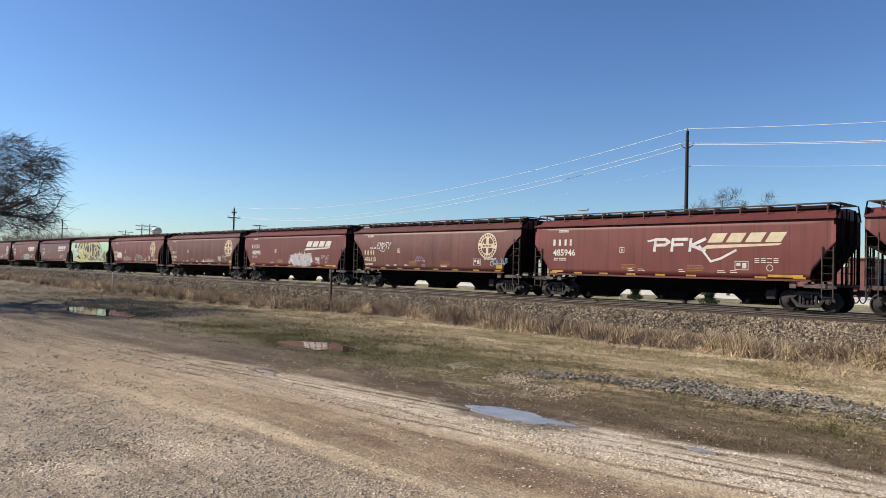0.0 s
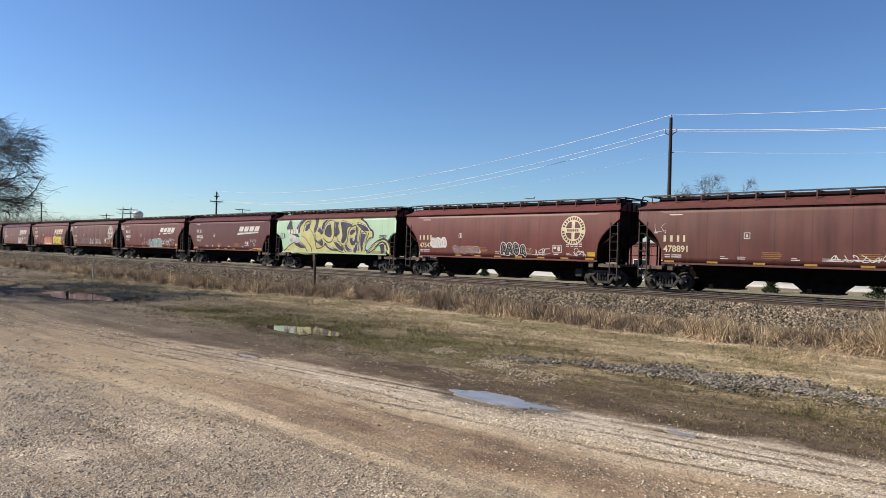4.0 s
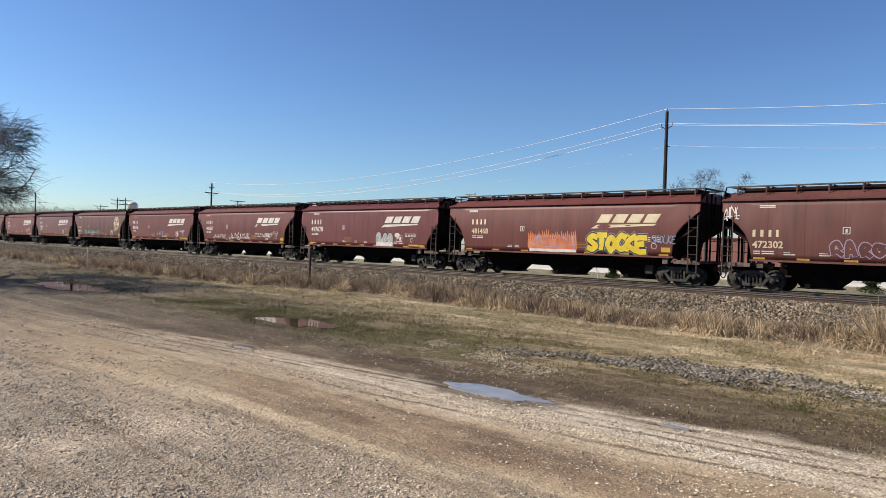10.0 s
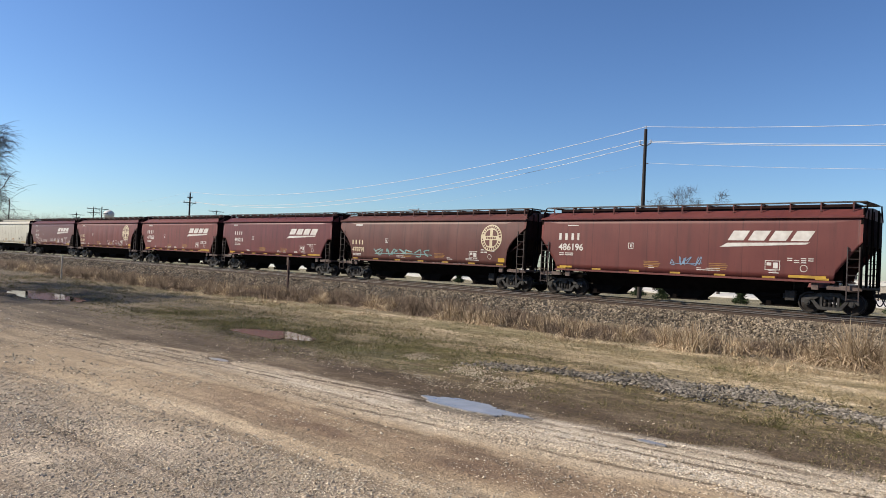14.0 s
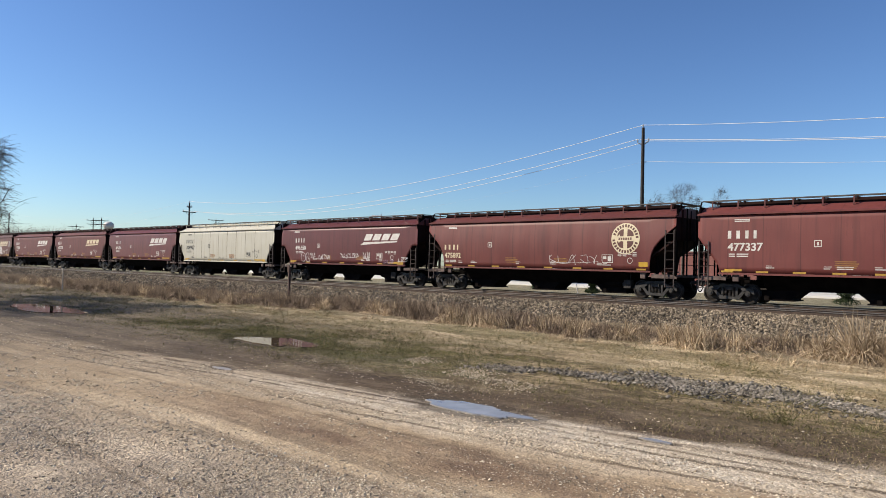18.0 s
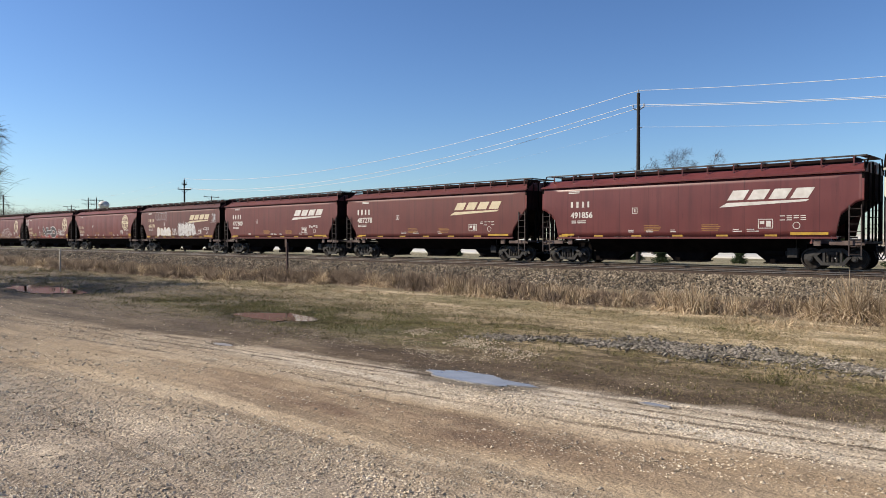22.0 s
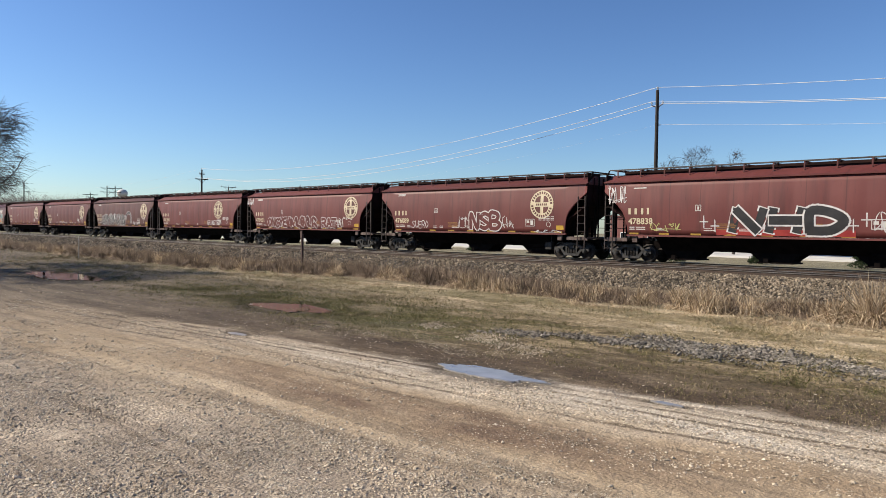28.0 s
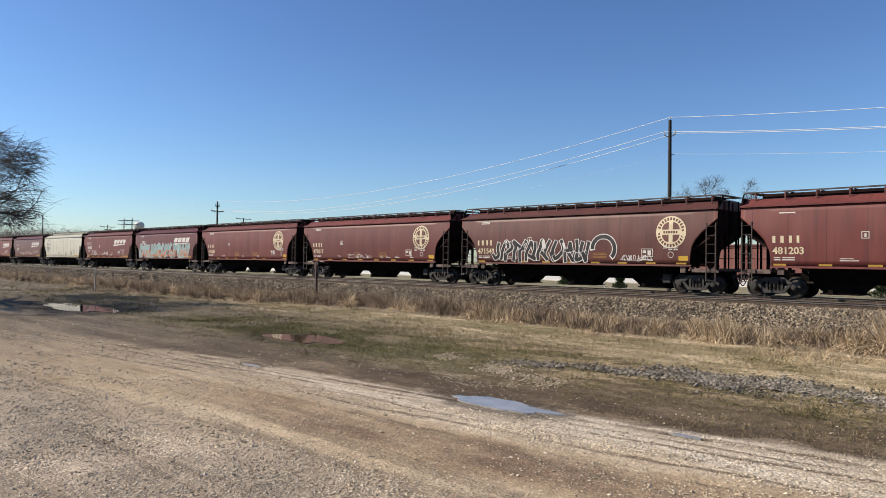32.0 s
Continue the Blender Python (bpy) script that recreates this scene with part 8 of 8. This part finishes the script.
PLANE = thing("airliner", None, None, "small white airliner flying low in the distance", "aircraft")
bm = bmesh.new()
rod(bm, (-16, 0, 0), (14, 0, 0), 2.0, 14)
rod(bm, (14, 0, 0), (18, 0, -0.3), 2.0, 14, 0.5)
rod(bm, (-16, 0, 0), (-22, 0, 0.8), 2.0, 14, 0.4)
part("fuselage", bm, CARWHITE, PLANE)
for s in (-1, 1):
    bm = bmesh.new()
    vs = [bm.verts.new(p) for p in ((3, s * 1.5, -0.8), (-3, s * 1.5, -0.8), (-7, s * 17, 0.4), (-5, s * 17, 0.4))]
    bm.faces.new(vs)
    bmesh.ops.solidify(bm, geom=bm.faces[:], thickness=0.5)
    part("wing", bm, CARSILVER, PLANE)
    bm = bmesh.new()
    rod(bm, (-1, s * 6, -1.8), (3.4, s * 6, -1.8), 1.1, 12)
    part("engine", bm, CARSILVER, PLANE)
    bm = bmesh.new()
    vs = [bm.verts.new(p) for p in ((-17, s * 0.5, 0.8), (-20, s * 0.5, 0.8), (-22, s * 6, 1.2), (-20.5, s * 6, 1.2))]
    bm.faces.new(vs)
    bmesh.ops.solidify(bm, geom=bm.faces[:], thickness=0.3)
    part("tailplane", bm, CARSILVER, PLANE)
part("tail_fin", prism(bmesh.new(), [(-15, 1.6), (-19.5, 7.2), (-22, 7.2), (-20, 1.2)], -0.2, 0.2), CARWHITE, PLANE)

# ---------------------------------------------------------------- ties: single ones near by, the rest joined
tie_rng = random.Random(9)
for tr in tracks:
    for i in range(160):
        t_ = part("tie", TIE_MESH, None, tr)
        t_.location = (1.5 - i * 0.5 + tie_rng.uniform(-0.03, 0.03), tie_rng.uniform(-0.05, 0.05), tie_rng.uniform(-0.012, 0.0))
    bm = bmesh.new()
    for i in range(160, 620):
        box(bm, 1.5 - i * 0.5 - 0.115, 1.5 - i * 0.5 + 0.115, -1.3, 1.3, -0.17, -0.004)
    tagged(part("far_ties", bm, TIE, tr), kind="stuff")


# ---------------------------------------------------------------- what moves
def train_at(t):
    """How far the train has come since the clip's start."""
    u = t - 16.0
    return 247.667 + 15.2945 * u - 0.016303 * u ** 2 + 0.00020334 * u ** 3 + 0.000031132 * u ** 4


def spin(wheels, rate):
    """Wheels of one size that roll together; rate in radians a second."""
    first = wheels[0]
    walk(first, [(i / FPS, pose(0, 0, 0, 0, math.degrees(rate) * i / FPS % 360.0, 0)) for i in range(0, 32 * FPS + 1)])
    for w in wheels[1:]:
        w.rotation_mode = "QUATERNION"
        w.animation_data_create()
        w.animation_data.action = first.animation_data.action
        w.animation_data.action_slot = first.animation_data.action_slot


def motions():
    for car, x in CARS:
        walk(car, [(t, pose(x + train_at(t), TRACK_Y, RAIL_Z)) for t in range(0, 33, 2)])
    # the airliner, sinking slowly towards the left
    rows = []
    for t in range(0, 33, 4):
        a, e = radians(35.85 + 0.722 * t), radians(4.90 - 0.062 * t)
        rows.append((t, pose(-2600 * math.sin(a), 2600 * math.cos(a), EYE[2] + 2600 * math.tan(e), 0, 0, 180 + 43)))
    walk(PLANE, rows)
    walk(MOVING_CAR, [(t, pose(-37.0 - 11.0 * (t - 29.9), 88, 0.10, 0, 0, 180)) for t in range(0, 33, 8)])
    walk(SEMI, [(t, pose(-60.0 + 4.6 * (t - 19.0), 92, 0.10)) for t in range(0, 33, 8)])
    spin(WHEELSETS, SPEED / 0.457)
    spin(ROAD_WHEELS[MOVING_CAR.name], 11.0 / 0.32)
    spin(ROAD_WHEELS[SEMI.name], 4.6 / 0.50)


motions()
